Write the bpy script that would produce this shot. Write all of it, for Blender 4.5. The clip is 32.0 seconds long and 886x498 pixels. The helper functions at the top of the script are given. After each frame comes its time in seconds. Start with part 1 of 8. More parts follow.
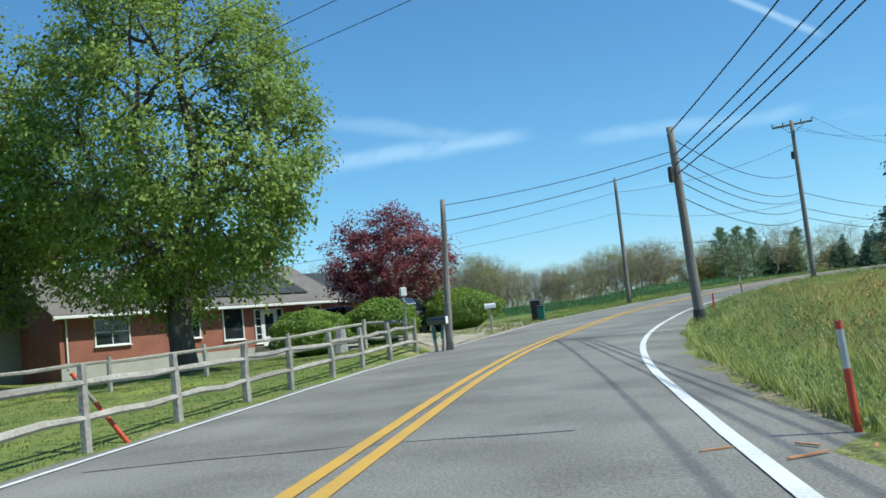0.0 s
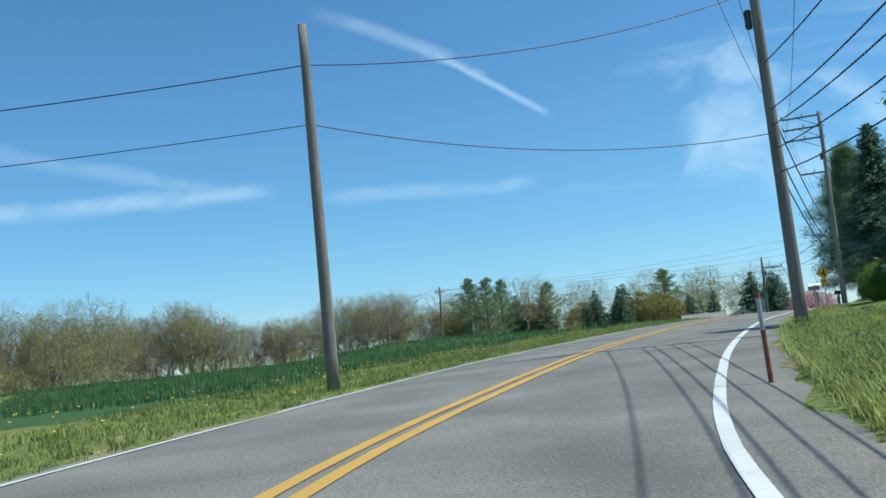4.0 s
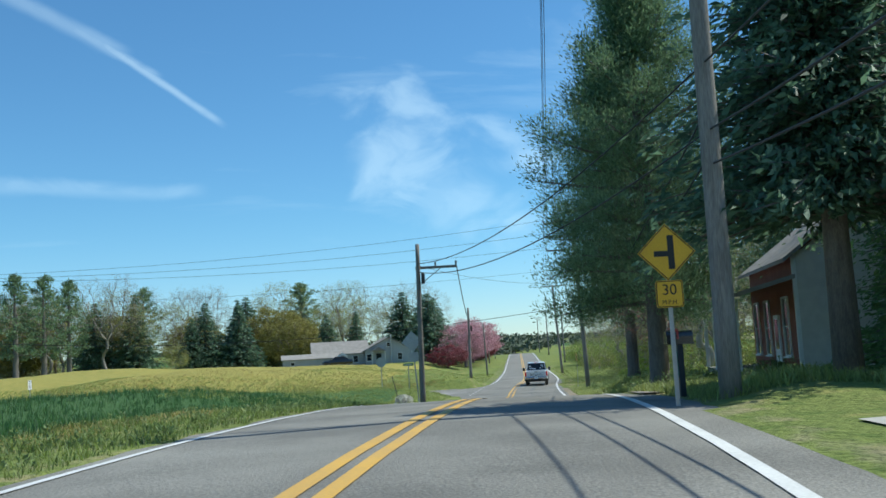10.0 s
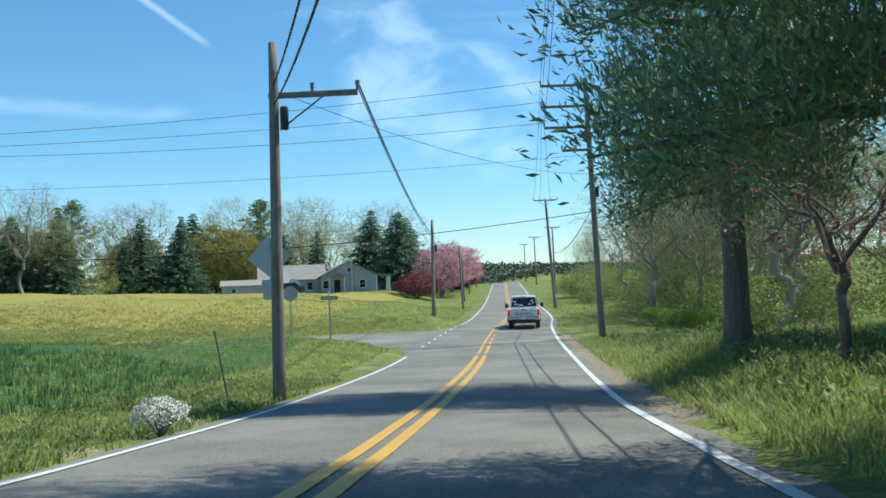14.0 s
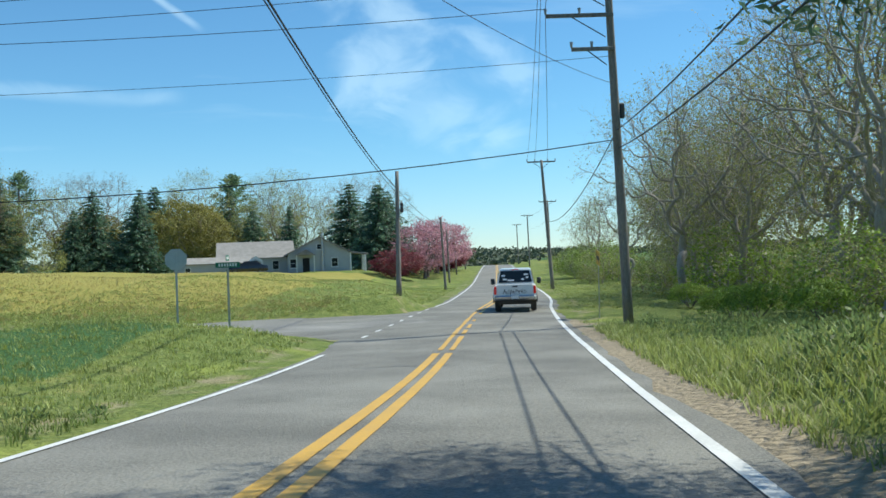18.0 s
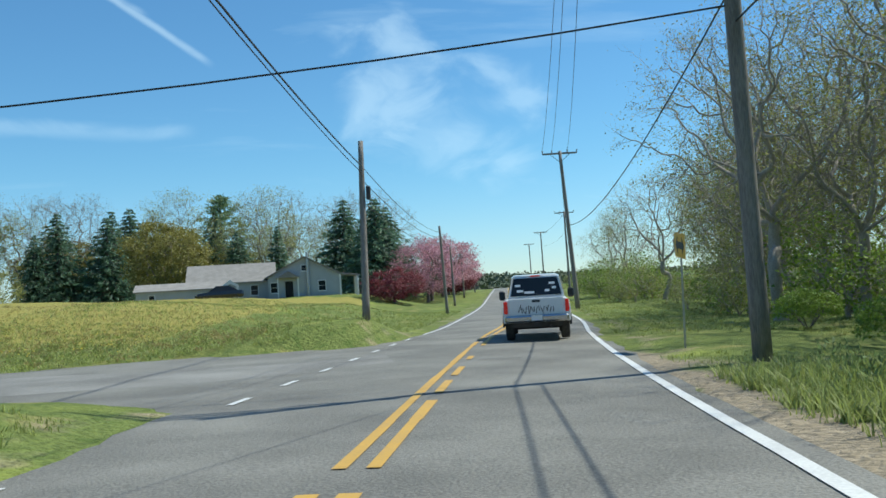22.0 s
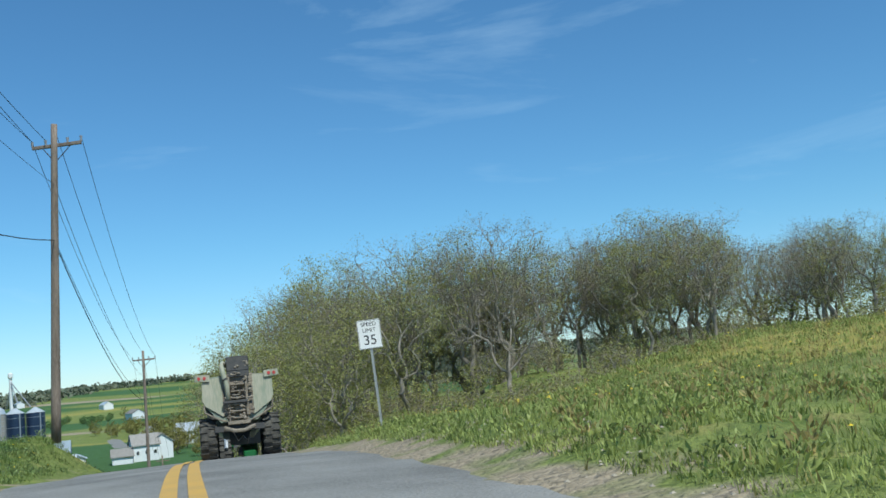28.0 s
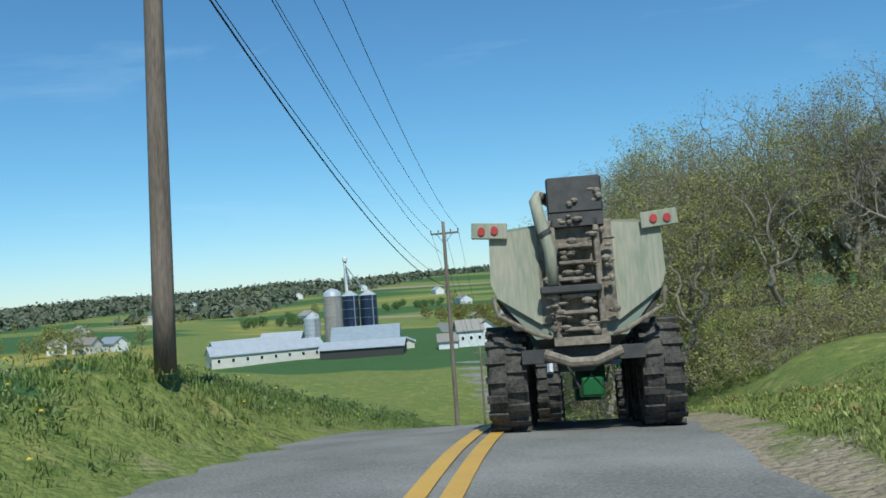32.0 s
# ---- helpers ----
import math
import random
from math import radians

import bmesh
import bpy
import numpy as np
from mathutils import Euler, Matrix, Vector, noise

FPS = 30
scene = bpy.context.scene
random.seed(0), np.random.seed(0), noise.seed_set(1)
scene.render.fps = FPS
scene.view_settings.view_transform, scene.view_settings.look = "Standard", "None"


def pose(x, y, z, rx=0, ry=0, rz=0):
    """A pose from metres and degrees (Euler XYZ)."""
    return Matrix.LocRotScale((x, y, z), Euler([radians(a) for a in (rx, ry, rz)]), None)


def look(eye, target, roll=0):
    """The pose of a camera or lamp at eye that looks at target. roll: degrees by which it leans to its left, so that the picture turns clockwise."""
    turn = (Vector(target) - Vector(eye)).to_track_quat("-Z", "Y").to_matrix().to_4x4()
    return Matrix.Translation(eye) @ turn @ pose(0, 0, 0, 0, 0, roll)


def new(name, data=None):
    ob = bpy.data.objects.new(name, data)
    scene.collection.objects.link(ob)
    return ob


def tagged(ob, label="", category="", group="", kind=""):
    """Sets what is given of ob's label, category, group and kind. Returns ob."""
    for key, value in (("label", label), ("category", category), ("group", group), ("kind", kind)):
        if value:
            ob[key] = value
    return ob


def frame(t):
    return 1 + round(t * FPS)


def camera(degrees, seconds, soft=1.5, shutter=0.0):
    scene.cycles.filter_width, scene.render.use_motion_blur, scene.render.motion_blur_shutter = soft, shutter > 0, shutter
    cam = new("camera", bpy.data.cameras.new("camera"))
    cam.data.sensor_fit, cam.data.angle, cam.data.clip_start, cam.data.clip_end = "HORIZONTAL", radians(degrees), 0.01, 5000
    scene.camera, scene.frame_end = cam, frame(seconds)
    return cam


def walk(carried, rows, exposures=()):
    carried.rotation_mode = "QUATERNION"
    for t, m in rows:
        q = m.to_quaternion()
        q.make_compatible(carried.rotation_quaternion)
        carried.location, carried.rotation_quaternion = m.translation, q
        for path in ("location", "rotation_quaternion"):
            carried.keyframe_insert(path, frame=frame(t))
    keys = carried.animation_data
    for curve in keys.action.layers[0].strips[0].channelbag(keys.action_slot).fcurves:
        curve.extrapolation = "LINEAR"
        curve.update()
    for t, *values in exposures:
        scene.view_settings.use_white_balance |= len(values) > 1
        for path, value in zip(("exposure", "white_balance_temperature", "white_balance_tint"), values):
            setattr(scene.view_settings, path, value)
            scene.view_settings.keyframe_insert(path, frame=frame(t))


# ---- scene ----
cam = camera(50.42, 32.0, soft=1.6)
# seconds, eye, yaw to the left, pitch up, roll
PATH = [
    (0.0, (0.52, 7.01, 8.20), -3.99, 4.64, -5.73),
    (0.5, (1.28, 11.89, 8.21), -5.16, 5.02, -5.82),
    (1.0, (2.19, 16.81, 8.22), -6.63, 5.39, -5.79),
    (1.5, (3.27, 21.72, 8.28), -8.35, 5.64, -5.79),
    (2.0, (4.48, 26.58, 8.34), -10.28, 5.89, -5.55),
    (2.5, (5.90, 31.41, 8.44), -12.22, 6.14, -5.32),
    (3.0, (7.44, 36.19, 8.56), -14.50, 6.47, -5.41),
    (3.5, (9.30, 40.85, 8.73), -17.10, 6.66, -5.63),
    (4.0, (11.43, 45.34, 8.89), -19.97, 6.61, -5.51),
    (4.5, (13.85, 49.73, 9.13), -22.84, 6.31, -4.80),
    (6.5, (24.76, 65.67, 9.92), -32.62, 6.51, -4.08),
    (7.0, (27.78, 69.38, 10.10), -34.49, 6.62, -3.51),
    (7.5, (30.86, 72.99, 10.25), -36.16, 6.64, -3.22),
    (8.0, (33.96, 76.43, 10.40), -37.58, 6.70, -3.14),
    (8.5, (36.96, 79.65, 10.54), -38.72, 6.71, -3.16),
    (9.0, (39.82, 82.50, 10.67), -39.52, 6.64, -3.19),
    (9.5, (42.49, 85.17, 10.78), -40.02, 6.41, -3.25),
    (10.0, (45.20, 87.97, 10.87), -40.34, 6.10, -3.13),
    (10.5, (47.85, 90.60, 10.97), -40.45, 5.66, -2.99),
    (11.0, (50.37, 93.03, 11.07), -40.48, 5.14, -2.91),
    (11.5, (52.73, 95.40, 11.09), -40.58, 4.50, -2.97),
    (12.0, (54.91, 97.61, 11.04), -40.72, 3.85, -2.95),
    (12.5, (56.97, 99.66, 10.98), -40.79, 3.18, -2.88),
    (13.0, (58.87, 101.52, 10.93), -40.83, 2.52, -2.76),
    (13.5, (60.57, 103.19, 10.83), -40.87, 2.06, -2.42),
    (14.0, (62.14, 104.77, 10.74), -40.91, 1.69, -2.17),
    (14.5, (63.58, 106.21, 10.65), -40.97, 1.36, -2.01),
    (16.5, (68.88, 111.33, 10.06), -41.27, 0.93, -2.05),
    (17.0, (70.06, 112.52, 10.01), -41.36, 0.85, -2.11),
    (17.5, (71.20, 113.58, 9.91), -41.36, 0.78, -1.99),
    (18.0, (72.35, 114.69, 9.80), -41.32, 0.78, -2.09),
    (18.5, (73.44, 115.81, 9.71), -41.22, 0.80, -2.39),
    (19.0, (74.56, 116.95, 9.62), -41.03, 0.90, -2.85),
    (19.5, (75.72, 118.17, 9.53), -40.93, 1.04, -2.80),
    (20.0, (77.03, 119.47, 9.43), -40.79, 1.28, -2.99),
    (20.5, (78.48, 120.91, 9.32), -40.71, 1.57, -3.11),
    (21.0, (79.94, 122.35, 9.22), -40.63, 1.84, -3.27),
    (21.5, (81.38, 123.83, 9.14), -40.66, 2.14, -3.40),
    (22.0, (82.87, 125.35, 9.08), -40.69, 2.44, -3.41),
    (22.5, (84.39, 126.94, 9.00), -40.70, 2.79, -3.28),
    (23.0, (85.98, 128.56, 8.94), -40.43, 3.05, -3.25),
    (23.5, (87.58, 130.27, 8.89), -39.50, 3.32, -3.16),
    (24.0, (89.11, 131.89, 8.83), -36.96, 3.55, -3.24),
    (24.5, (90.51, 133.74, 8.76), -32.06, 3.87, -3.26),
    (26.5, (89.83, 143.43, 8.58), 8.60, 5.43, -4.82),
    (27.0, (88.92, 145.76, 8.65), 20.03, 6.07, -5.10),
    (27.5, (87.52, 147.95, 8.75), 30.07, 6.73, -5.35),
    (28.0, (85.76, 150.07, 8.83), 38.14, 7.09, -5.40),
    (28.5, (83.82, 151.99, 8.91), 44.14, 6.85, -5.09),
    (29.0, (81.80, 153.83, 8.93), 48.36, 6.28, -4.58),
    (29.5, (79.70, 155.58, 8.90), 51.32, 5.55, -4.16),
    (30.0, (77.56, 157.24, 8.88), 53.57, 4.76, -4.01),
    (30.5, (75.35, 158.86, 8.83), 55.26, 4.07, -4.05),
    (31.0, (73.20, 160.43, 8.77), 56.54, 3.41, -4.02),
    (31.5, (71.01, 162.02, 8.66), 57.42, 2.74, -4.00),
    (32.0, (68.71, 163.52, 8.49), 58.00, 2.09, -4.17),
]


def aim(eye, yaw, pitch, roll):
    a, b = radians(yaw), radians(pitch)
    way = Vector((-math.sin(a) * math.cos(b), math.cos(a) * math.cos(b), math.sin(b)))
    return look(eye, Vector(eye) + way, roll)


walk(cam, [(r[0], aim(*r[1:])) for r in PATH], [(0, 0.32, 6250, 0), (2, 0.2, 6250, 0), (9, 0.2, 6250, 0), (11, 0.27, 6250, 0), (13, 0.42, 6350, 0), (17, 0.36, 6450, 0), (20, 0.24, 6400, 0), (24, 0.18, 6300, 0), (27, 0.2, 6150, 0), (28.5, 0.0, 6100, 0), (32, -0.06, 6150, 0)])

# ---- sky, sun ----
SUN_AZ, SUN_EL = -111.0, 55.0   # degrees to the left of +y, above the horizon
world = bpy.data.worlds.new("world")
scene.world = world
world.use_nodes = True
wn, wl = world.node_tree.nodes, world.node_tree.links
wn.clear()
w_out = wn.new("ShaderNodeOutputWorld")
w_bg = wn.new("ShaderNodeBackground")
w_sky = wn.new("ShaderNodeTexSky")
w_sky.sky_type = "NISHITA"
w_sky.sun_disc = False
w_sky.sun_elevation = radians(SUN_EL)
w_sky.sun_rotation = radians(-SUN_AZ)
w_sky.air_density, w_sky.dust_density, w_sky.ozone_density, w_sky.altitude = 1.05, 0.0, 5.0, 0
# thin cirrus over the blue
w_tc = wn.new("ShaderNodeTexCoord")
w_map = wn.new("ShaderNodeMapping")
w_map.inputs["Scale"].default_value = (1.1, 1.6, 7.0)
w_map.inputs["Rotation"].default_value = (0.1, 0.25, 0.5)
w_n = wn.new("ShaderNodeTexNoise")
w_n.inputs["Scale"].default_value, w_n.inputs["Detail"].default_value, w_n.inputs["Roughness"].default_value = 1.7, 9, 0.6
w_n.inputs["Distortion"].default_value = 0.6
w_r = wn.new("ShaderNodeValToRGB")
w_r.color_ramp.elements[0].position, w_r.color_ramp.elements[1].position = 0.56, 0.85
w_r.color_ramp.elements[0].color, w_r.color_ramp.elements[1].color = (0, 0, 0, 1), (0.3, 0.3, 0.3, 1)
w_mix = wn.new("ShaderNodeMixRGB")
w_mix.inputs[2].default_value = (6.0, 7.6, 9.0, 1)
wl.new(w_tc.outputs["Generated"], w_map.inputs["Vector"])
wl.new(w_map.outputs["Vector"], w_n.inputs["Vector"])
wl.new(w_n.outputs["Fac"], w_r.inputs["Fac"])


def w_math(op, a, b):
    q = wn.new("ShaderNodeMath")
    q.operation, q.use_clamp = op, op == "MULTIPLY"
    for k, v in enumerate((a, b)):
        if isinstance(v, (int, float)):
            q.inputs[k].default_value = v
        else:
            wl.new(v, q.inputs[k])
    return q.outputs[0]


def w_dot(way):
    q = wn.new("ShaderNodeVectorMath")
    q.operation = "DOT_PRODUCT"
    wl.new(w_tc.outputs["Generated"], q.inputs[0])
    q.inputs[1].default_value = way
    return q.outputs["Value"]


def w_range(v, lo, hi, top):
    q = wn.new("ShaderNodeMapRange")
    q.interpolation_type = "SMOOTHSTEP"
    q.inputs["From Min"].default_value, q.inputs["From Max"].default_value, q.inputs["To Max"].default_value = lo, hi, top
    wl.new(v, q.inputs["Value"])
    return q.outputs["Result"]


# an old vapour trail and two thin feathery clouds
w_fine = wn.new("ShaderNodeTexNoise")
w_fine.inputs["Scale"].default_value, w_fine.inputs["Detail"].default_value, w_fine.inputs["Distortion"].default_value = 14, 8, 0.5
w_fmap = wn.new("ShaderNodeMapping")
w_fmap.inputs["Rotation"].default_value, w_fmap.inputs["Scale"].default_value = (0.0, 0.5, 0.9), (0.9, 1.0, 1.5)
wl.new(w_tc.outputs["Generated"], w_fmap.inputs["Vector"])
wl.new(w_fmap.outputs["Vector"], w_fine.inputs["Vector"])
TRAIL = [Vector(v).normalized() for v in ((0.215, 0.907, 0.364), (0.300, 0.8955, 0.330), (0.354, 0.8837, 0.306), (0.445, 0.8625, 0.2425))]


def w_streak(a, b, half, power, wobble=0.012):
    """A thin streak of cloud along the arc from a to b, frayed by noise."""
    wav = w_math("MULTIPLY_ADD", w_fine.outputs["Fac"], wobble)
    wav.node.inputs[2].default_value = -wobble / 2
    off = w_math("ADD", w_dot(a.cross(b).normalized()), wav)
    c = (a + b).normalized()
    reach = c.dot(a)
    along = w_range(w_dot(c), reach - (1 - reach) * 0.25, reach + (1 - reach) * 0.45, 1.0)
    return w_math("MULTIPLY", w_math("MULTIPLY", w_range(w_math("ABSOLUTE", off, 0), half, half * 0.1, power), along), w_range(w_fine.outputs["Fac"], 0.2, 0.62, 1.0))


puffs = w_streak(TRAIL[0], TRAIL[2], 0.011, 0.2)
puffs = w_math("MAXIMUM", puffs, w_streak(TRAIL[1], (TRAIL[2] * 2 + TRAIL[3]).normalized(), 0.0075, 0.24))
puffs = w_math("MAXIMUM", puffs, w_streak((TRAIL[1] + TRAIL[2]).normalized(), TRAIL[3], 0.0058, 0.34, 0.007))
for a, b, half, power in (((-0.14, 0.977, 0.174), (0.165, 0.968, 0.189), 0.014, 0.3), ((0.22, 0.957, 0.179), (0.43, 0.886, 0.173), 0.012, 0.2), ((-0.16, 0.955, 0.245), (0.13, 0.972, 0.187), 0.012, 0.16)):
    puffs = w_math("MAXIMUM", puffs, w_streak(Vector(a).normalized(), Vector(b).normalized(), half, power, 0.02))
for way, size, power in (((0.606, 0.764, 0.226), 0.0024, 0.36), ((0.588, 0.78, 0.207), 0.0014, 0.26), ((0.60, 0.765, 0.245), 0.0010, 0.22), ((0.676, 0.714, 0.178), 0.0022, 0.3), ((0.65, 0.74, 0.172), 0.0014, 0.2), ((0.69, 0.70, 0.19), 0.0010, 0.22)):
    rag = w_math("MULTIPLY_ADD", w_fine.outputs["Fac"], size * 5.0)
    rag.node.inputs[2].default_value, rag.node.use_clamp = -size * 2.7, False
    puffs = w_math("MAXIMUM", puffs, w_range(w_math("ADD", w_dot(Vector(way).normalized()), rag), 1 - size * 1.3, 1 + size * 0.3, power))
wl.new(w_math("MAXIMUM", w_r.outputs["Color"], puffs), w_mix.inputs[0])
w_tint = wn.new("ShaderNodeMixRGB")
w_tint.blend_type = "MULTIPLY"
w_tint.inputs[0].default_value = 1.0
w_low = wn.new("ShaderNodeMixRGB")
w_low.inputs[1].default_value, w_low.inputs[2].default_value = (0.62, 0.88, 1.0, 1), (0.70, 0.86, 1.06, 1)
wl.new(w_range(w_math("ABSOLUTE", w_dot((0, 0, 1)), 0), 0.16, 0.0, 1.0), w_low.inputs[0])
wl.new(w_low.outputs["Color"], w_tint.inputs[2])
wl.new(w_sky.outputs["Color"], w_tint.inputs[1])
wl.new(w_tint.outputs["Color"], w_mix.inputs[1])
wl.new(w_mix.outputs["Color"], w_bg.inputs["Color"])
w_bg.inputs["Strength"].default_value = 0.118
wl.new(w_bg.outputs["Background"], w_out.inputs["Surface"])
sun_data = bpy.data.lights.new("sun", "SUN")
sun_data.energy, sun_data.angle, sun_data.color = 4.3, radians(0.6), (1.0, 0.95, 0.86)
sun = new("sun", sun_data)
_a, _e = radians(SUN_AZ), radians(SUN_EL)
sun_way = Vector((-math.sin(_a) * math.cos(_e), math.cos(_a) * math.cos(_e), math.sin(_e)))
sun.matrix_world = look(sun_way * 300, (0, 0, 0))
scene.view_settings.exposure = 0.0

# ---- materials ----
def rgb(c):
    return (c[0], c[1], c[2], 1.0)


def material(name, a, b=None, scale=4.0, rough=0.8, metal=0.0, bump=0.0, bscale=None, spread=0.0, stretch=(1, 1, 1), fine=None, coat=0.0, island=False):
    """Two colours mixed by coarse and fine noise, relief from the fine noise, spread: change from object to object."""
    m = bpy.data.materials.new(name)
    m.use_nodes = True
    n, l = m.node_tree.nodes, m.node_tree.links
    p = n["Principled BSDF"]
    b = b or tuple(v * 0.75 for v in a)
    tc, mp = n.new("ShaderNodeTexCoord"), n.new("ShaderNodeMapping")
    mp.inputs["Scale"].default_value = stretch
    l.new(tc.outputs["Object"], mp.inputs["Vector"])
    big, small = n.new("ShaderNodeTexNoise"), n.new("ShaderNodeTexNoise")
    big.inputs["Scale"].default_value, big.inputs["Detail"].default_value = scale, 5
    small.inputs["Scale"].default_value, small.inputs["Detail"].default_value = (bscale or scale * 9), 4
    l.new(mp.outputs["Vector"], big.inputs["Vector"]), l.new(mp.outputs["Vector"], small.inputs["Vector"])
    add = n.new("ShaderNodeMath")
    add.operation = "ADD"
    l.new(big.outputs["Fac"], add.inputs[0]), l.new(small.outputs["Fac"], add.inputs[1])
    ramp = n.new("ShaderNodeMapRange")
    ramp.inputs["From Min"].default_value, ramp.inputs["From Max"].default_value = 0.75, 1.25
    l.new(add.outputs[0], ramp.inputs["Value"])
    mix = n.new("ShaderNodeMixRGB")
    mix.inputs[1].default_value, mix.inputs[2].default_value = rgb(a), rgb(b)
    l.new(ramp.outputs["Result"], mix.inputs[0])
    out = mix.outputs["Color"]
    if spread:
        info = n.new("ShaderNodeNewGeometry") if island else n.new("ShaderNodeObjectInfo")
        hsv, mr = n.new("ShaderNodeHueSaturation"), n.new("ShaderNodeMapRange")
        mr.inputs["To Min"].default_value, mr.inputs["To Max"].default_value = 1 - spread, 1 + spread
        l.new(info.outputs["Random Per Island" if island else "Random"], mr.inputs["Value"])
        l.new(mr.outputs["Result"], hsv.inputs["Value"]), l.new(out, hsv.inputs["Color"])
        out = hsv.outputs["Color"]
    l.new(out, p.inputs["Base Color"])
    p.inputs["Roughness"].default_value, p.inputs["Metallic"].default_value = rough, metal
    p.inputs["Coat Weight"].default_value = coat
    if bump:
        bp = n.new("ShaderNodeBump")
        bp.inputs["Strength"].default_value, bp.inputs["Distance"].default_value = bump, 0.02
        l.new(small.outputs["Fac"], bp.inputs["Height"]), l.new(bp.outputs["Normal"], p.inputs["Normal"])
    return m


def leaf_material(name, a, b, spread=0.35):
    m = material(name, a, b, scale=0.6, bscale=6, rough=0.55, spread=spread, island=True)
    n, l = m.node_tree.nodes, m.node_tree.links
    p, out = n["Principled BSDF"], n["Material Output"]
    tr, mx = n.new("ShaderNodeBsdfTranslucent"), n.new("ShaderNodeMixShader")
    mx.inputs[0].default_value = 0.42
    l.new(p.inputs["Base Color"].links[0].from_socket, tr.inputs["Color"])
    l.new(p.outputs[0], mx.inputs[1]), l.new(tr.outputs[0], mx.inputs[2]), l.new(mx.outputs[0], out.inputs["Surface"])
    return m


def lamp_material(name, colour, strength):
    m = bpy.data.materials.new(name)
    m.use_nodes = True
    p = m.node_tree.nodes["Principled BSDF"]
    p.inputs["Base Color"].default_value = rgb(colour)
    p.inputs["Roughness"].default_value = 0.25
    p.inputs["Emission Color"].default_value, p.inputs["Emission Strength"].default_value = rgb(colour), strength
    return m


def glass_dark(name, tint=(0.02, 0.025, 0.03)):
    m = bpy.data.materials.new(name)
    m.use_nodes = True
    p = m.node_tree.nodes["Principled BSDF"]
    p.inputs["Base Color"].default_value = rgb(tint)
    p.inputs["Roughness"].default_value, p.inputs["IOR"].default_value = 0.06, 1.5
    return m


ASPHALT = material("asphalt", (0.125, 0.12, 0.108), (0.262, 0.252, 0.225), scale=0.45, bscale=32, rough=0.85, bump=1.0)
ASPHALT_OLD = material("asphalt_old", (0.135, 0.13, 0.12), (0.29, 0.28, 0.26), scale=0.5, bscale=30, rough=0.88, bump=1.0)
TAR = material("tar", (0.03, 0.03, 0.032), scale=4, rough=0.5)
YELLOW_LINE = material("yellow_paint", (0.62, 0.36, 0.05), (0.5, 0.3, 0.07), scale=1.2, bscale=30, rough=0.6)
WHITE_LINE = material("white_paint", (0.74, 0.74, 0.72), (0.55, 0.55, 0.54), scale=1.2, bscale=30, rough=0.6)
GRAVEL = material("gravel", (0.42, 0.37, 0.29), (0.27, 0.24, 0.19), scale=1.2, bscale=22, rough=0.95, bump=1.0)
CONCRETE = material("concrete", (0.46, 0.44, 0.40), (0.35, 0.34, 0.31), scale=0.8, bscale=25, rough=0.9, bump=0.3)
POLE_WOOD = material("pole_wood", (0.28, 0.255, 0.23), (0.15, 0.135, 0.12), scale=2.0, bscale=14, rough=0.9, bump=0.8, stretch=(4, 4, 0.4), spread=0.15)
POLE_BROWN = material("pole_brown", (0.27, 0.215, 0.175), (0.13, 0.1, 0.08), scale=2.0, bscale=14, rough=0.9, bump=0.9, stretch=(4, 4, 0.4))
FENCE_WOOD = material("fence_wood", (0.4, 0.37, 0.32), (0.24, 0.215, 0.18), scale=2.5, bscale=18, rough=0.92, bump=0.8, spread=0.2)
WIRE = material("wire_black", (0.02, 0.02, 0.022), scale=3, rough=0.6)
STEEL = material("galvanised_steel", (0.45, 0.46, 0.47), (0.36, 0.37, 0.38), scale=6, rough=0.5, metal=0.7)
DARK_STEEL = material("dark_steel", (0.05, 0.05, 0.052), (0.09, 0.085, 0.08), scale=6, rough=0.6, metal=0.4)
CERAMIC = material("ceramic", (0.3, 0.3, 0.32), scale=8, rough=0.25)
BARK = material("bark", (0.24, 0.205, 0.175), (0.13, 0.11, 0.095), scale=3, bscale=16, rough=0.95, bump=1.0, stretch=(3, 3, 0.7))
BARK_PALE = material("bark_pale", (0.42, 0.375, 0.325), (0.27, 0.235, 0.205), scale=3, bscale=16, rough=0.95, bump=0.8, stretch=(3, 3, 0.7))
LEAF_MAPLE = leaf_material("leaf_maple", (0.29, 0.38, 0.07), (0.17, 0.25, 0.05))
BARK_MID = material("bark_mid", (0.34, 0.3, 0.255), (0.2, 0.175, 0.15), scale=3, bscale=16, rough=0.95, bump=0.8, stretch=(3, 3, 0.7))
BARK_DARK = material("bark_dark", (0.11, 0.092, 0.075), (0.06, 0.05, 0.042), scale=3, bscale=16, rough=0.95, bump=1.0, stretch=(3, 3, 0.7))
ROOF_BROWN = material("roof_brown", (0.19, 0.172, 0.155), (0.13, 0.118, 0.107), scale=1.5, bscale=25, rough=0.95, bump=0.6)
LEAF_MAROON = leaf_material("leaf_maroon", (0.30, 0.085, 0.09), (0.18, 0.05, 0.065))
LEAF_HEDGE = leaf_material("leaf_hedge", (0.22, 0.33, 0.05), (0.12, 0.2, 0.035))
LEAF_YEW = leaf_material("leaf_yew", (0.188, 0.300, 0.094), (0.112, 0.198, 0.066))
LEAF_SPRUCE = leaf_material("leaf_spruce", (0.150, 0.250, 0.150), (0.090, 0.160, 0.100), 0.4)
LEAF_PINE = leaf_material("leaf_pine", (0.235, 0.34, 0.17), (0.14, 0.22, 0.115), 0.4)
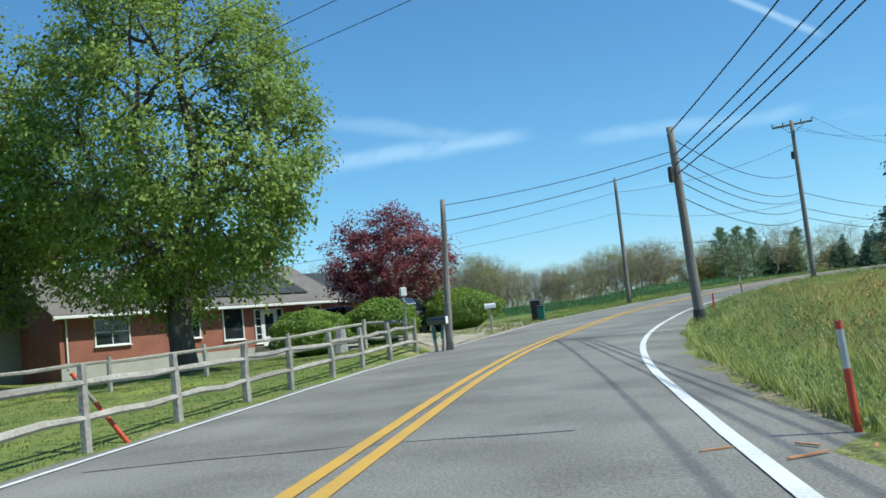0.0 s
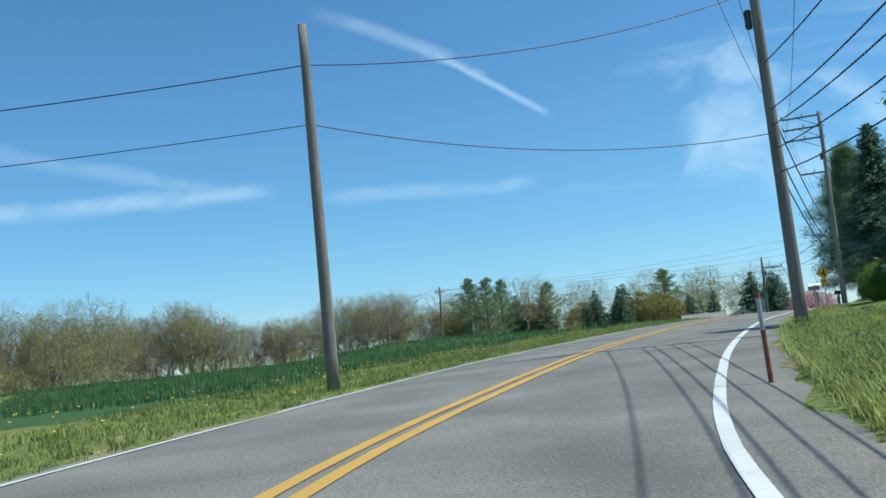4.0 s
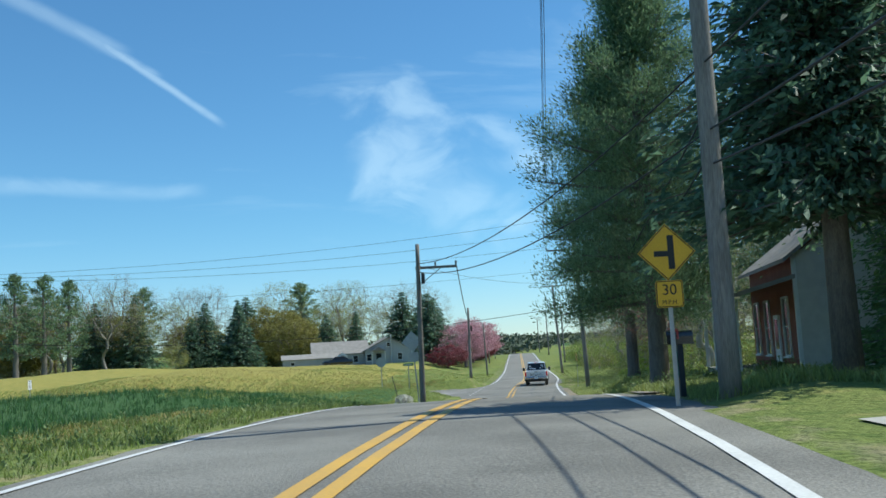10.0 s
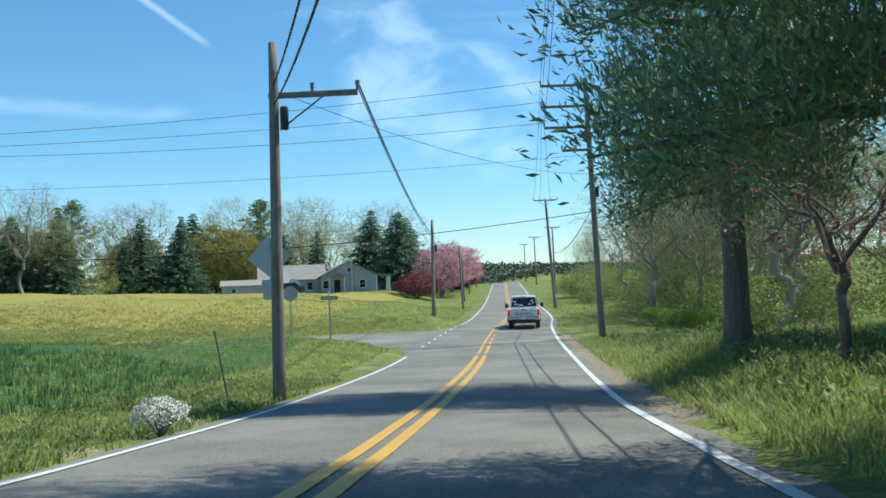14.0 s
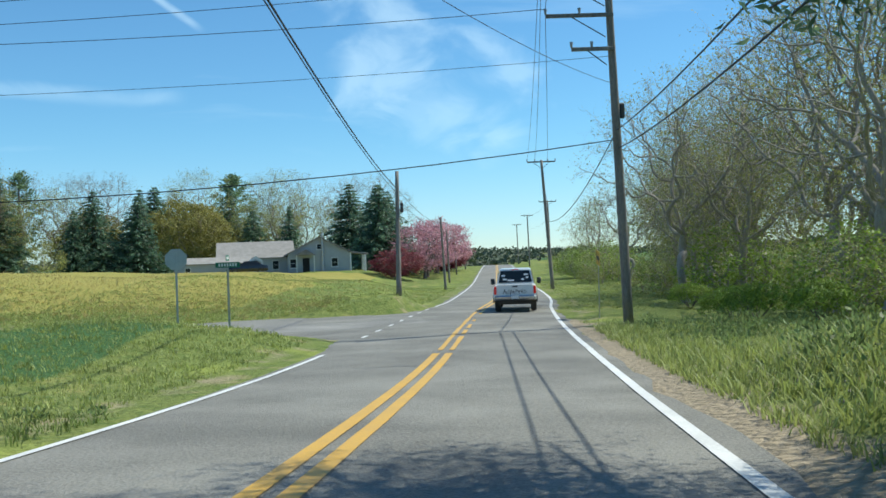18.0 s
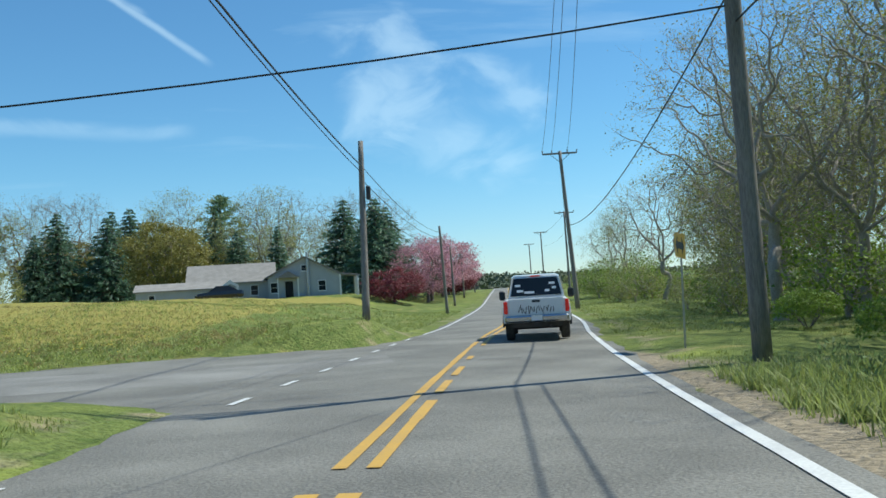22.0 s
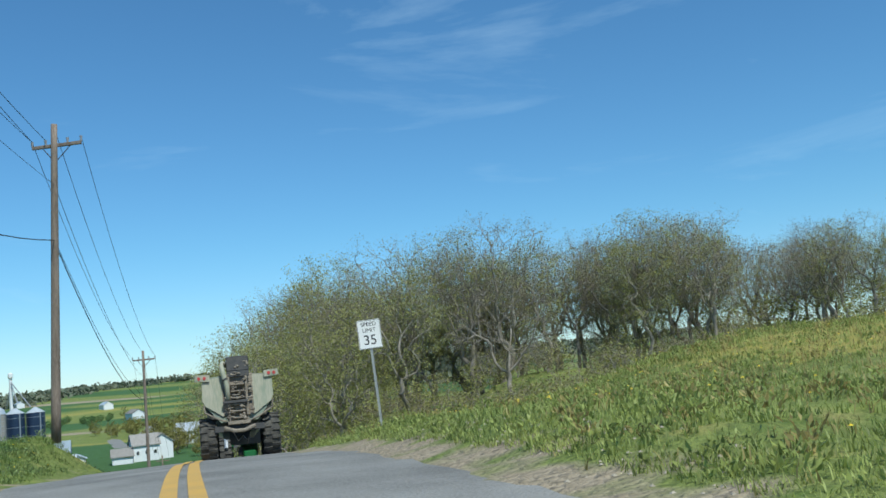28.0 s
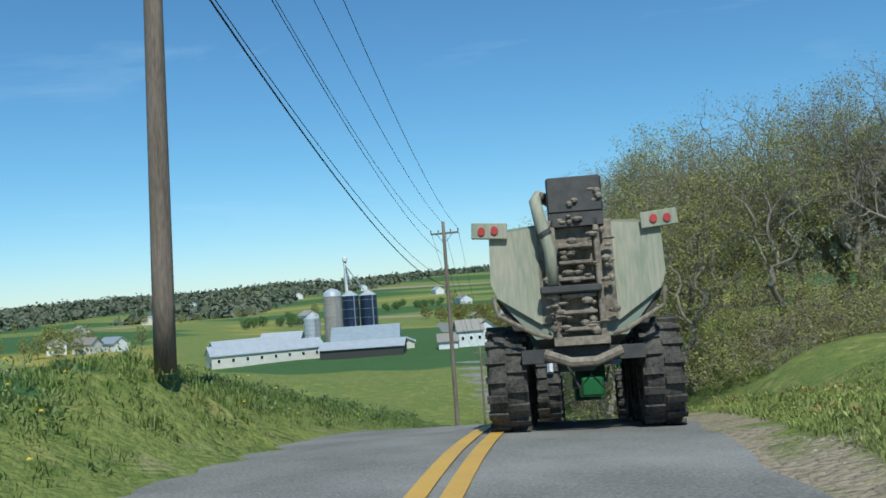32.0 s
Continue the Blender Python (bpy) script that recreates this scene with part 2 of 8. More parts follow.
LEAF_SPRING = leaf_material("leaf_spring", (0.40, 0.40, 0.13), (0.26, 0.27, 0.09))
LEAF_BUD = leaf_material("leaf_bud", (0.345, 0.287, 0.172), (0.230, 0.196, 0.115))
LEAF_OLIVE = leaf_material("leaf_olive", (0.3, 0.27, 0.07), (0.2, 0.19, 0.05))
LEAF_PINK = leaf_material("leaf_pink", (0.60, 0.32, 0.38), (0.42, 0.2, 0.25))
LEAF_REDBUD = leaf_material("leaf_redbud", (0.3, 0.07, 0.09), (0.18, 0.05, 0.06))
LEAF_BLOOM = leaf_material("leaf_bloom", (0.36, 0.17, 0.15), (0.24, 0.12, 0.1))
LEAF_SHRUB = leaf_material("leaf_shrub", (0.297, 0.407, 0.061), (0.176, 0.264, 0.044))
GRASS_BLADE = leaf_material("grass_blade", (0.24, 0.31, 0.078), (0.15, 0.2, 0.052), 0.35)
GRASS_TALL = leaf_material("grass_tall", (0.38, 0.425, 0.125), (0.25, 0.3, 0.085), 0.35)
GRASS_DRY = leaf_material("grass_dry", (0.46, 0.38, 0.15), (0.34, 0.28, 0.1), 0.35)
WEED = leaf_material("weed_leaf", (0.25, 0.325, 0.12), (0.16, 0.225, 0.08), 0.4)
WHEAT = leaf_material("wheat_blade", (0.1, 0.21, 0.065), (0.06, 0.14, 0.045), 0.3)
FLOWER = material("dandelion", (0.75, 0.55, 0.03), (0.6, 0.42, 0.02), scale=20, rough=0.7)
BLOSSOM = material("white_blossom", (0.75, 0.74, 0.7), scale=20, rough=0.7)
BRICK = material("brick_red", (0.36, 0.13, 0.085), (0.25, 0.09, 0.06), scale=2, bscale=30, rough=0.9, bump=0.4, spread=0.25)
BRICK_WALL = material("brick_wall", (0.33, 0.13, 0.09), (0.24, 0.09, 0.065), scale=1.5, bscale=25, rough=0.92, bump=0.5)
MORTAR = material("mortar", (0.4, 0.34, 0.3), scale=5, rough=0.95)
ROOF_GREY = material("roof_grey", (0.3, 0.28, 0.26), (0.21, 0.195, 0.18), scale=1.5, bscale=25, rough=0.95, bump=0.6, spread=0.2)
ROOF_DARK = material("roof_dark", (0.04, 0.043, 0.05), (0.026, 0.028, 0.033), scale=1.2, bscale=20, rough=0.8, bump=0.3)
WHITE_PAINT = material("white_trim", (0.78, 0.78, 0.76), (0.68, 0.68, 0.66), scale=2, rough=0.55)
SIDING_WHITE = material("siding_white", (0.74, 0.75, 0.76), (0.64, 0.65, 0.66), scale=1.0, rough=0.6, bump=0.1)
SIDING_GREY = material("siding_grey", (0.4, 0.42, 0.44), (0.33, 0.35, 0.37), scale=1.0, rough=0.65, bump=0.1)
SIDING_CREAM = material("siding_cream", (0.66, 0.64, 0.58), (0.56, 0.54, 0.49), scale=0.4, rough=0.7)
ROOF_TIN = material("roof_tin", (0.6, 0.63, 0.66), (0.48, 0.51, 0.54), scale=0.6, rough=0.4, metal=0.3)
ROOF_BLUE = material("roof_blue_grey", (0.34, 0.4, 0.45), (0.27, 0.32, 0.36), scale=0.6, rough=0.5, metal=0.2)
WINDOW = glass_dark("window_glass")
CAR_GLASS = glass_dark("car_glass", (0.012, 0.014, 0.016))
SIGN_YELLOW = material("sign_yellow", (0.75, 0.42, 0.02), (0.66, 0.36, 0.02), scale=3, rough=0.45)
SIGN_WHITE = material("sign_white", (0.8, 0.8, 0.8), (0.74, 0.74, 0.74), scale=3, rough=0.45)
SIGN_BLACK = material("sign_black", (0.015, 0.015, 0.015), scale=3, rough=0.5)
SIGN_GREEN = material("sign_green", (0.01, 0.16, 0.09), scale=3, rough=0.45)
SIGN_BACK = material("sign_back", (0.5, 0.51, 0.52), (0.42, 0.43, 0.44), scale=5, rough=0.45, metal=0.5)
TEAL = material("teal_plastic", (0.015, 0.16, 0.13), scale=5, rough=0.4)
ORANGE = material("orange_marker", (0.62, 0.075, 0.03), (0.5, 0.06, 0.03), scale=5, rough=0.6)
PAINT_ORANGE = material("orange_spray", (0.6, 0.27, 0.1), (0.35, 0.2, 0.11), scale=6, bscale=40, rough=0.8)
RUST = material("rust_marker", (0.33, 0.12, 0.06), (0.2, 0.08, 0.05), scale=5, rough=0.8)
BIN_DARK = material("bin_dark", (0.02, 0.028, 0.035), scale=5, rough=0.45)
BIN_GREEN = material("bin_green", (0.01, 0.15, 0.11), scale=5, rough=0.45)
CAR_WHITE = material("car_white", (0.78, 0.79, 0.8), (0.72, 0.73, 0.74), scale=1.5, rough=0.3, coat=0.6)
CAR_GREY = material("car_grey", (0.05, 0.055, 0.06), scale=1.5, rough=0.3, coat=0.6)
CAR_BLACK = material("car_black", (0.015, 0.016, 0.018), scale=1.5, rough=0.25, coat=0.8)
CHROME = material("chrome", (0.6, 0.6, 0.6), scale=4, rough=0.2, metal=1.0)
RUBBER = material("rubber", (0.022, 0.022, 0.022), (0.1, 0.092, 0.078), scale=3, bscale=20, rough=0.9, bump=0.3)
TAIL_RED = lamp_material("tail_light", (0.55, 0.02, 0.015), 0.15)
REFLECT_RED = material("reflector_red", (0.5, 0.06, 0.05), scale=8, rough=0.3)
TANK_GREEN = material("tank_green", (0.19, 0.25, 0.2), (0.24, 0.23, 0.17), scale=0.9, bscale=9, rough=0.6)
TANK_DUST = material("tank_dust", (0.40, 0.37, 0.29), (0.24, 0.27, 0.2), scale=1.1, bscale=7, rough=0.75, stretch=(3, 3, 0.5), bump=0.2)
TANK_MUD = material("tank_mud", (0.3, 0.255, 0.2), (0.12, 0.1, 0.08), scale=1.4, bscale=12, rough=0.9, bump=0.6)
TRACTOR_GREEN = material("tractor_green", (0.015, 0.13, 0.035), (0.01, 0.09, 0.025), scale=1.2, rough=0.4)
TRACTOR_YELLOW = material("tractor_yellow", (0.75, 0.5, 0.02), scale=2, rough=0.45)
SILO_CONCRETE = material("silo_concrete", (0.36, 0.33, 0.29), (0.26, 0.24, 0.21), scale=0.3, bscale=4, rough=0.9)
SILO_BLUE = material("silo_blue", (0.012, 0.025, 0.06), (0.02, 0.035, 0.075), scale=0.3, rough=0.3)
SOIL = material("soil", (0.3, 0.23, 0.16), (0.19, 0.15, 0.11), scale=2, bscale=15, rough=1.0, bump=1.0)
PLASTIC_WHITE = material("plastic_white", (0.7, 0.7, 0.68), scale=6, rough=0.5)
SOLAR = material("solar_panel", (0.03, 0.05, 0.09), scale=20, rough=0.2)
STONE = material("stone_grey", (0.36, 0.35, 0.33), (0.24, 0.23, 0.22), scale=3, bscale=15, rough=0.95, bump=0.8)


def terrain_material():
    """Grass with crop, flower and bare zones from the ground's zone attribute, broken up by noise."""
    m = bpy.data.materials.new("ground_cover")
    m.use_nodes = True
    n, l = m.node_tree.nodes, m.node_tree.links
    p = n["Principled BSDF"]
    tc = n.new("ShaderNodeTexCoord")

    def tex(scale, detail=5):
        t = n.new("ShaderNodeTexNoise")
        t.inputs["Scale"].default_value, t.inputs["Detail"].default_value = scale, detail
        l.new(tc.outputs["Object"], t.inputs["Vector"])
        return t.outputs["Fac"]

    def mixed(fac, c1, c2):
        mx = n.new("ShaderNodeMixRGB")
        for k, c in ((1, c1), (2, c2)):
            if isinstance(c, tuple):
                mx.inputs[k].default_value = rgb(c)
            else:
                l.new(c, mx.inputs[k])
        l.new(fac, mx.inputs[0])
        return mx.outputs["Color"]

    def ranged(v, lo, hi):
        r = n.new("ShaderNodeMapRange")
        r.inputs["From Min"].default_value, r.inputs["From Max"].default_value = lo, hi
        l.new(v, r.inputs["Value"])
        return r.outputs["Result"]

    coarse, mid, fine = tex(0.08), tex(0.9), tex(9.0)
    grass = mixed(ranged(coarse, 0.35, 0.65), (0.18, 0.235, 0.063), (0.24, 0.265, 0.08))
    grass = mixed(ranged(fine, 0.3, 0.7), grass, (0.12, 0.155, 0.045))
    clump, patch = tex(2.6), tex(0.35)
    grass = mixed(ranged(clump, 0.52, 0.66), grass, (0.11, 0.155, 0.04))
    grass = mixed(ranged(mid, 0.55, 0.7), grass, (0.3, 0.28, 0.1))
    grass = mixed(ranged(patch, 0.56, 0.7), grass, (0.25, 0.29, 0.07))
    wheat = mixed(ranged(fine, 0.3, 0.7), (0.05, 0.11, 0.038), (0.078, 0.148, 0.052))
    wheat = mixed(ranged(coarse, 0.4, 0.65), wheat, (0.06, 0.12, 0.042))
    gold = mixed(ranged(mid, 0.35, 0.7), (0.32, 0.295, 0.09), (0.21, 0.24, 0.07))
    gold = mixed(ranged(fine, 0.35, 0.7), gold, (0.36, 0.29, 0.075))
    bare = mixed(ranged(fine, 0.3, 0.7), (0.4, 0.33, 0.24), (0.24, 0.2, 0.14))
    zone = n.new("ShaderNodeAttribute")
    zone.attribute_name = "zone"
    sep = n.new("ShaderNodeSeparateColor")
    l.new(zone.outputs["Color"], sep.inputs[0])

    def noisy(v, amount=0.5):
        a = n.new("ShaderNodeMath")
        a.operation = "MULTIPLY_ADD"
        l.new(mid, a.inputs[0])
        a.inputs[1].default_value = amount
        l.new(v, a.inputs[2])
        return ranged(a.outputs[0], 0.5 + amount / 2 - 0.12, 0.5 + amount / 2 + 0.12)

    c = mixed(noisy(sep.outputs[0]), grass, wheat)
    c = mixed(noisy(sep.outputs[1]), c, gold)
    c = mixed(noisy(sep.outputs[2], 0.9), c, bare)
    l.new(c, p.inputs["Base Color"])
    p.inputs["Roughness"].default_value = 0.95
    p.inputs["Specular IOR Level"].default_value = 0.15
    bp = n.new("ShaderNodeBump")
    bp.inputs["Strength"].default_value, bp.inputs["Distance"].default_value = 1.0, 0.12
    l.new(fine, bp.inputs["Height"]), l.new(bp.outputs["Normal"], p.inputs["Normal"])
    return m


GROUND = terrain_material()

# ---- mesh helpers ----
class Mesh:
    """Collects vertices and faces."""

    def __init__(self):
        self.v, self.f = [], []

    def add(self, vs, fs):
        k = len(self.v)
        self.v.extend(tuple(p) for p in vs)
        self.f.extend(tuple(i + k for i in f) for f in fs)
        return self

    def box(self, centre, size, rot=(0, 0, 0), bevel=0.0, taper=1.0):
        """A box; with a bevel its upright edges and its top rim are cut."""
        sx, sy, sz = (s / 2 for s in size)
        m = Matrix.Translation(centre) @ Euler([radians(a) for a in rot]).to_matrix().to_4x4()
        if bevel:
            b = min(bevel, sx * 0.9, sy * 0.9, sz * 0.9)

            def ring(x, y, z, c):
                return [(-x + c, -y, z), (x - c, -y, z), (x, -y + c, z), (x, y - c, z), (x - c, y, z), (-x + c, y, z), (-x, y - c, z), (-x, -y + c, z)]
            rings = [ring(sx - b, sy - b, -sz, b / 2), ring(sx, sy, -sz + b, b), ring(sx * taper, sy * taper, sz - b, b), ring(sx * taper - b, sy * taper - b, sz, b / 2)]
            vs = [m @ Vector(p) for r in rings for p in r]
            fs = [tuple(range(7, -1, -1)), tuple(range(24, 32))]
            for r in range(3):
                for i in range(8):
                    j = (i + 1) % 8
                    fs.append((r * 8 + i, r * 8 + j, r * 8 + 8 + j, r * 8 + 8 + i))
            return self.add(vs, fs)
        vs = [m @ Vector((x * (taper if z > 0 else 1), y * (taper if z > 0 else 1), z)) for z in (-sz, sz) for x, y in ((-sx, -sy), (sx, -sy), (sx, sy), (-sx, sy))]
        return self.add(vs, [(3, 2, 1, 0), (4, 5, 6, 7), (0, 1, 5, 4), (1, 2, 6, 5), (2, 3, 7, 6), (3, 0, 4, 7)])

    def tube(self, points, radii, n=8, caps=True):
        """A tube through the points with a radius at each."""
        pts = [Vector(p) for p in points]
        k = len(self.v)
        ref = None
        for i, p in enumerate(pts):
            d = (pts[min(i + 1, len(pts) - 1)] - pts[max(i - 1, 0)]).normalized()
            if ref is None:
                ref = d.orthogonal().normalized()
            ref = (ref - d * ref.dot(d))
            ref = ref.normalized() if ref.length > 1e-6 else d.orthogonal().normalized()
            side = d.cross(ref)
            for j in range(n):
                a = 2 * math.pi * j / n
                self.v.append(tuple(p + (ref * math.cos(a) + side * math.sin(a)) * radii[i]))
        for i in range(len(pts) - 1):
            for j in range(n):
                j2 = (j + 1) % n
                self.f.append((k + i * n + j, k + i * n + j2, k + (i + 1) * n + j2, k + (i + 1) * n + j))
        if caps:
            self.f.append(tuple(range(k + n - 1, k - 1, -1)))
            self.f.append(tuple(range(k + (len(pts) - 1) * n, k + len(pts) * n)))
        return self

    def cyl(self, p0, p1, r0, r1=None, n=12):
        return self.tube([p0, p1], [r0, r0 if r1 is None else r1], n)

    def prism(self, outline, axis_from, axis_to):
        """A flat outline, given as points, swept from one offset to another."""
        a, b = Vector(axis_from), Vector(axis_to)
        n = len(outline)
        vs = [Vector(p) + a for p in outline] + [Vector(p) + b for p in outline]
        fs = [tuple(range(n - 1, -1, -1)), tuple(range(n, 2 * n))] + [(i, (i + 1) % n, n + (i + 1) % n, n + i) for i in range(n)]
        return self.add(vs, fs)

    def ball(self, centre, r, nu=10, nv=7):
        c = Vector(centre)
        rr = r if isinstance(r, (tuple, list)) else (r, r, r)
        vs = [c + Vector((0, 0, -rr[2]))]
        for i in range(1, nv):
            a = math.pi * i / nv - math.pi / 2
            for j in range(nu):
                b = 2 * math.pi * j / nu
                vs.append(c + Vector((rr[0] * math.cos(a) * math.cos(b), rr[1] * math.cos(a) * math.sin(b), rr[2] * math.sin(a))))
        vs.append(c + Vector((0, 0, rr[2])))
        fs = [(0, 1 + (j + 1) % nu, 1 + j) for j in range(nu)]
        for i in range(nv - 2):
            for j in range(nu):
                a, b = 1 + i * nu + j, 1 + i * nu + (j + 1) % nu
                fs.append((a, b, b + nu, a + nu))
        top, last = len(vs) - 1, 1 + (nv - 2) * nu
        fs += [(top, last + j, last + (j + 1) % nu) for j in range(nu)]
        return self.add(vs, fs)

    def data(self, name, material, smooth=False):
        me = bpy.data.meshes.new(name)
        me.from_pydata(self.v, [], self.f)
        if material:
            me.materials.append(material)
        if smooth:
            me.polygons.foreach_set("use_smooth", [True] * len(me.polygons))
        me.update()
        return me


def thing(name, at, rz=0.0, label="", category="", group="", kind="", rx=0.0, ry=0.0):
    ob = new(name)
    ob.matrix_basis = pose(at[0], at[1], at[2], rx, ry, rz)
    ob.empty_display_size = 0.2
    return tagged(ob, label, category, group, kind)


def part(name, mesh, material, parent, label="", smooth=False):
    ob = new(name, mesh if isinstance(mesh, bpy.types.Mesh) else mesh.data(name, material, smooth))
    ob.parent = parent
    if label:
        ob["label"] = label
    return ob


def solid(name, mesh, material, label="", category="", group="", kind="", smooth=False):
    return tagged(new(name, mesh.data(name, material, smooth)), label, category, group, kind)


def text_mesh(body, size, depth=0.004, spacing=1.0):
    """Letters with the built-in font as one mesh, centred, lying in the xz plane and facing -y."""
    cu = bpy.data.curves.new("letters", "FONT")
    cu.body, cu.size, cu.align_x, cu.align_y, cu.extrude, cu.space_character = body, size, "CENTER", "CENTER", depth, spacing
    ob = bpy.data.objects.new("letters", cu)
    scene.collection.objects.link(ob)
    dg = bpy.context.evaluated_depsgraph_get()
    me = bpy.data.meshes.new_from_object(ob.evaluated_get(dg))
    bpy.data.objects.remove(ob)
    me.transform(Matrix.Rotation(math.pi / 2, 4, "X"))
    return me


# ---- the lie of the land ----
def spline(points, step=1.0):
    pts = np.array(points, float)
    out = []
    for i in range(len(pts) - 1):
        p0, p1, p2, p3 = pts[max(i - 1, 0)], pts[i], pts[i + 1], pts[min(i + 2, len(pts) - 1)]
        n = max(2, int(np.linalg.norm(p2[:2] - p1[:2]) / step))
        L = np.linalg.norm(p2 - p1)
        m1 = (p2 - p0) / max(np.linalg.norm(p2 - p0), 1e-6) * L
        m2 = (p3 - p1) / max(np.linalg.norm(p3 - p1), 1e-6) * L
        for k in range(n):
            t = k / n
            out.append((2 * t**3 - 3 * t**2 + 1) * p1 + (t**3 - 2 * t**2 + t) * m1 + (-2 * t**3 + 3 * t**2) * p2 + (t**3 - t**2) * m2)
    out.append(pts[-1])
    return np.array(out)


MAIN = spline([(-9, -60, 6.9), (-6, -25, 6.95), (-3.2, 0, 6.98), (-0.33, 15.1, 6.99), (2.13, 26.3, 7.1), (4.6, 34.8, 7.29), (7.8, 43.35, 7.52), (12.4, 52.6, 7.95),
               (17.2, 59.6, 8.3), (23.05, 67.05, 8.7), (31.1, 76.5, 9.1), (36.1, 81.6, 9.35), (44.28, 89.84, 9.66), (50, 95.4, 9.82), (56.5, 101.7, 9.75), (63.2, 108.3, 9.4),
               (68.5, 113.5, 8.85), (73.9, 118.8, 8.35), (83.5, 128.1, 7.78), (94.4, 138.9, 7.5), (104.4, 148.5, 7.38), (112, 155.4, 7.3), (120.8, 164, 7.25), (140, 183.4, 7.1),
               (160, 203.8, 7.2), (195, 239.4, 8.0), (230, 275, 8.5), (260, 305.5, 8.2), (400, 448, 4), (700, 750, 0)])
SIDE = spline([(99, 141.0, 7.46), (92.5, 145.4, 7.45), (85, 150.6, 7.6), (79.5, 154.4, 7.68), (73.9, 158.4, 7.55), (68.6, 162.3, 7.25), (63.5, 166.1, 6.8), (58.4, 170.1, 6.38),
               (52.4, 175.0, 5.45), (45.5, 181.5, 3.7), (36.5, 190, 1.0), (20, 202.5, -3.2), (-5, 219.5, -8.0), (-45, 243.5, -11), (-100, 275, -12), (-200, 335, -12), (-400, 450, -12.5)])
CONTROL = np.array([(-30, 45, 7.5), (-60, 60, 7.4), (-13, 45, 7.4), (-20, 20, 7.0), (-60, 0, 6.5), (0, 80, 8.5), (10, 110, 9.2), (35, 109, 10.2), (16, 125, 9.6), (60, 128, 9.8), (70, 140, 9.0),
                    (50, 140, 9.8), (30, 150, 8.0), (91, 185, 10.2), (92, 215, 10.8), (84, 183, 9.8), (80, 210, 10.3), (76, 181, 9.0), (66, 208, 9.1), (66, 184, 7.1), (50, 208, 6.0), (104, 182, 9.5),
                    (108, 215, 10.1), (139, 212, 9.3), (120, 205, 9.6), (118, 180, 8.6), (100, 255, 10), (125, 272, 9.5), (15, 262, 7.0), (-5, 252, 3.2), (-30, 268, 2.0), (-60, 290, -3), (40, 262, 8.5), (70, 275, 10), (32, 222, 3.0), (12, 238, 1.5),
                    (60, 178, 6.5), (48, 194, 3.4), (56, 165, 7.2), (50, 166, 7.0), (60, 161, 7.15), (58, 163, 7.15), (35, 172, 4.6), (40, 155, 7.2), (0, 160, 2), (-10, 178, -1), (-80, 200, -7.5), (-180, 308, -11.5), (-200, 250, -12), (-120, 230, -9.5),
                    (-300, 200, -11), (-60, 120, 3), (-150, 100, -5), (-250, 300, -11.3), (20, 20, 7.5), (30, 40, 8.1), (45, 60, 9.2), (41, 77, 9.75), (60, 88, 9.9), (75, 105, 9.7), (86, 116, 9.0),
                    (97, 125, 7.8), (108, 134, 7.0), (130, 150, 6.2), (142, 159, 6.0), (170, 180, 6), (200, 210, 7), (100, 60, 9), (60, 20, 8), (160, 120, 6), (200, 300, 9.5), (150, 320, 10), (170, 240, 8.8)], float)
_ctl = np.vstack([CONTROL, MAIN[::8], SIDE[::8]])


def _near(line, x, y):
    """Distance, height of the nearest point and signed side (right positive) for arrays of places."""
    best = np.full(x.shape, 1e18)
    idx = np.zeros(x.shape, int)
    for i in range(0, len(line)):
        d = (x - line[i, 0])**2 + (y - line[i, 1])**2
        m = d < best
        best[m], idx[m] = d[m], i
    a, b = line[np.clip(idx - 1, 0, len(line) - 1)], line[np.clip(idx + 1, 0, len(line) - 1)]
    t = b[..., :2] - a[..., :2]
    t = t / np.linalg.norm(t, axis=-1, keepdims=True)
    ox, oy = x - line[idx, 0], y - line[idx, 1]
    lat = ox * t[..., 1] - oy * t[..., 0]
    lon = ox * t[..., 0] + oy * t[..., 1]
    slope = (b[..., 2] - a[..., 2]) / np.maximum(np.linalg.norm(b[..., :2] - a[..., :2], axis=-1), 1e-6)
    return np.sqrt(best), line[idx, 2] + slope * lon, lat, idx


def _macro(x, y):
    num, den = np.zeros(x.shape), np.zeros(x.shape)
    for cx, cy, cz in _ctl:
        w = 1.0 / ((x - cx)**2 + (y - cy)**2 + 16.0)**1.7
        num += w * cz
        den += w
    z = num / den
    r = np.hypot(x - 60, y - 150)
    a = np.arctan2(-(x - 60), y - 150)
    k = np.clip((r - 500) / 900, 0, 1)
    k = k * k * (3 - 2 * k)
    ridge = np.clip((r - 700) / 2100, 0, 1)
    hills = np.interp(np.degrees(a), (-180, 20, 54, 70, 84, 110, 180), (44, 44, 58, 38, 20, 30, 44)) + 5 * np.sin(a * 7 + r * 0.002) + 4 * np.sin(a * 17 + 1.3) + 3 * np.sin(a * 31 + r * 0.004)
    far = -15 + ridge * ridge * (3 - 2 * ridge) * hills + 3.0 * np.sin(x * 0.006) * np.cos(y * 0.005)
    return z * (1 - k) + far * k


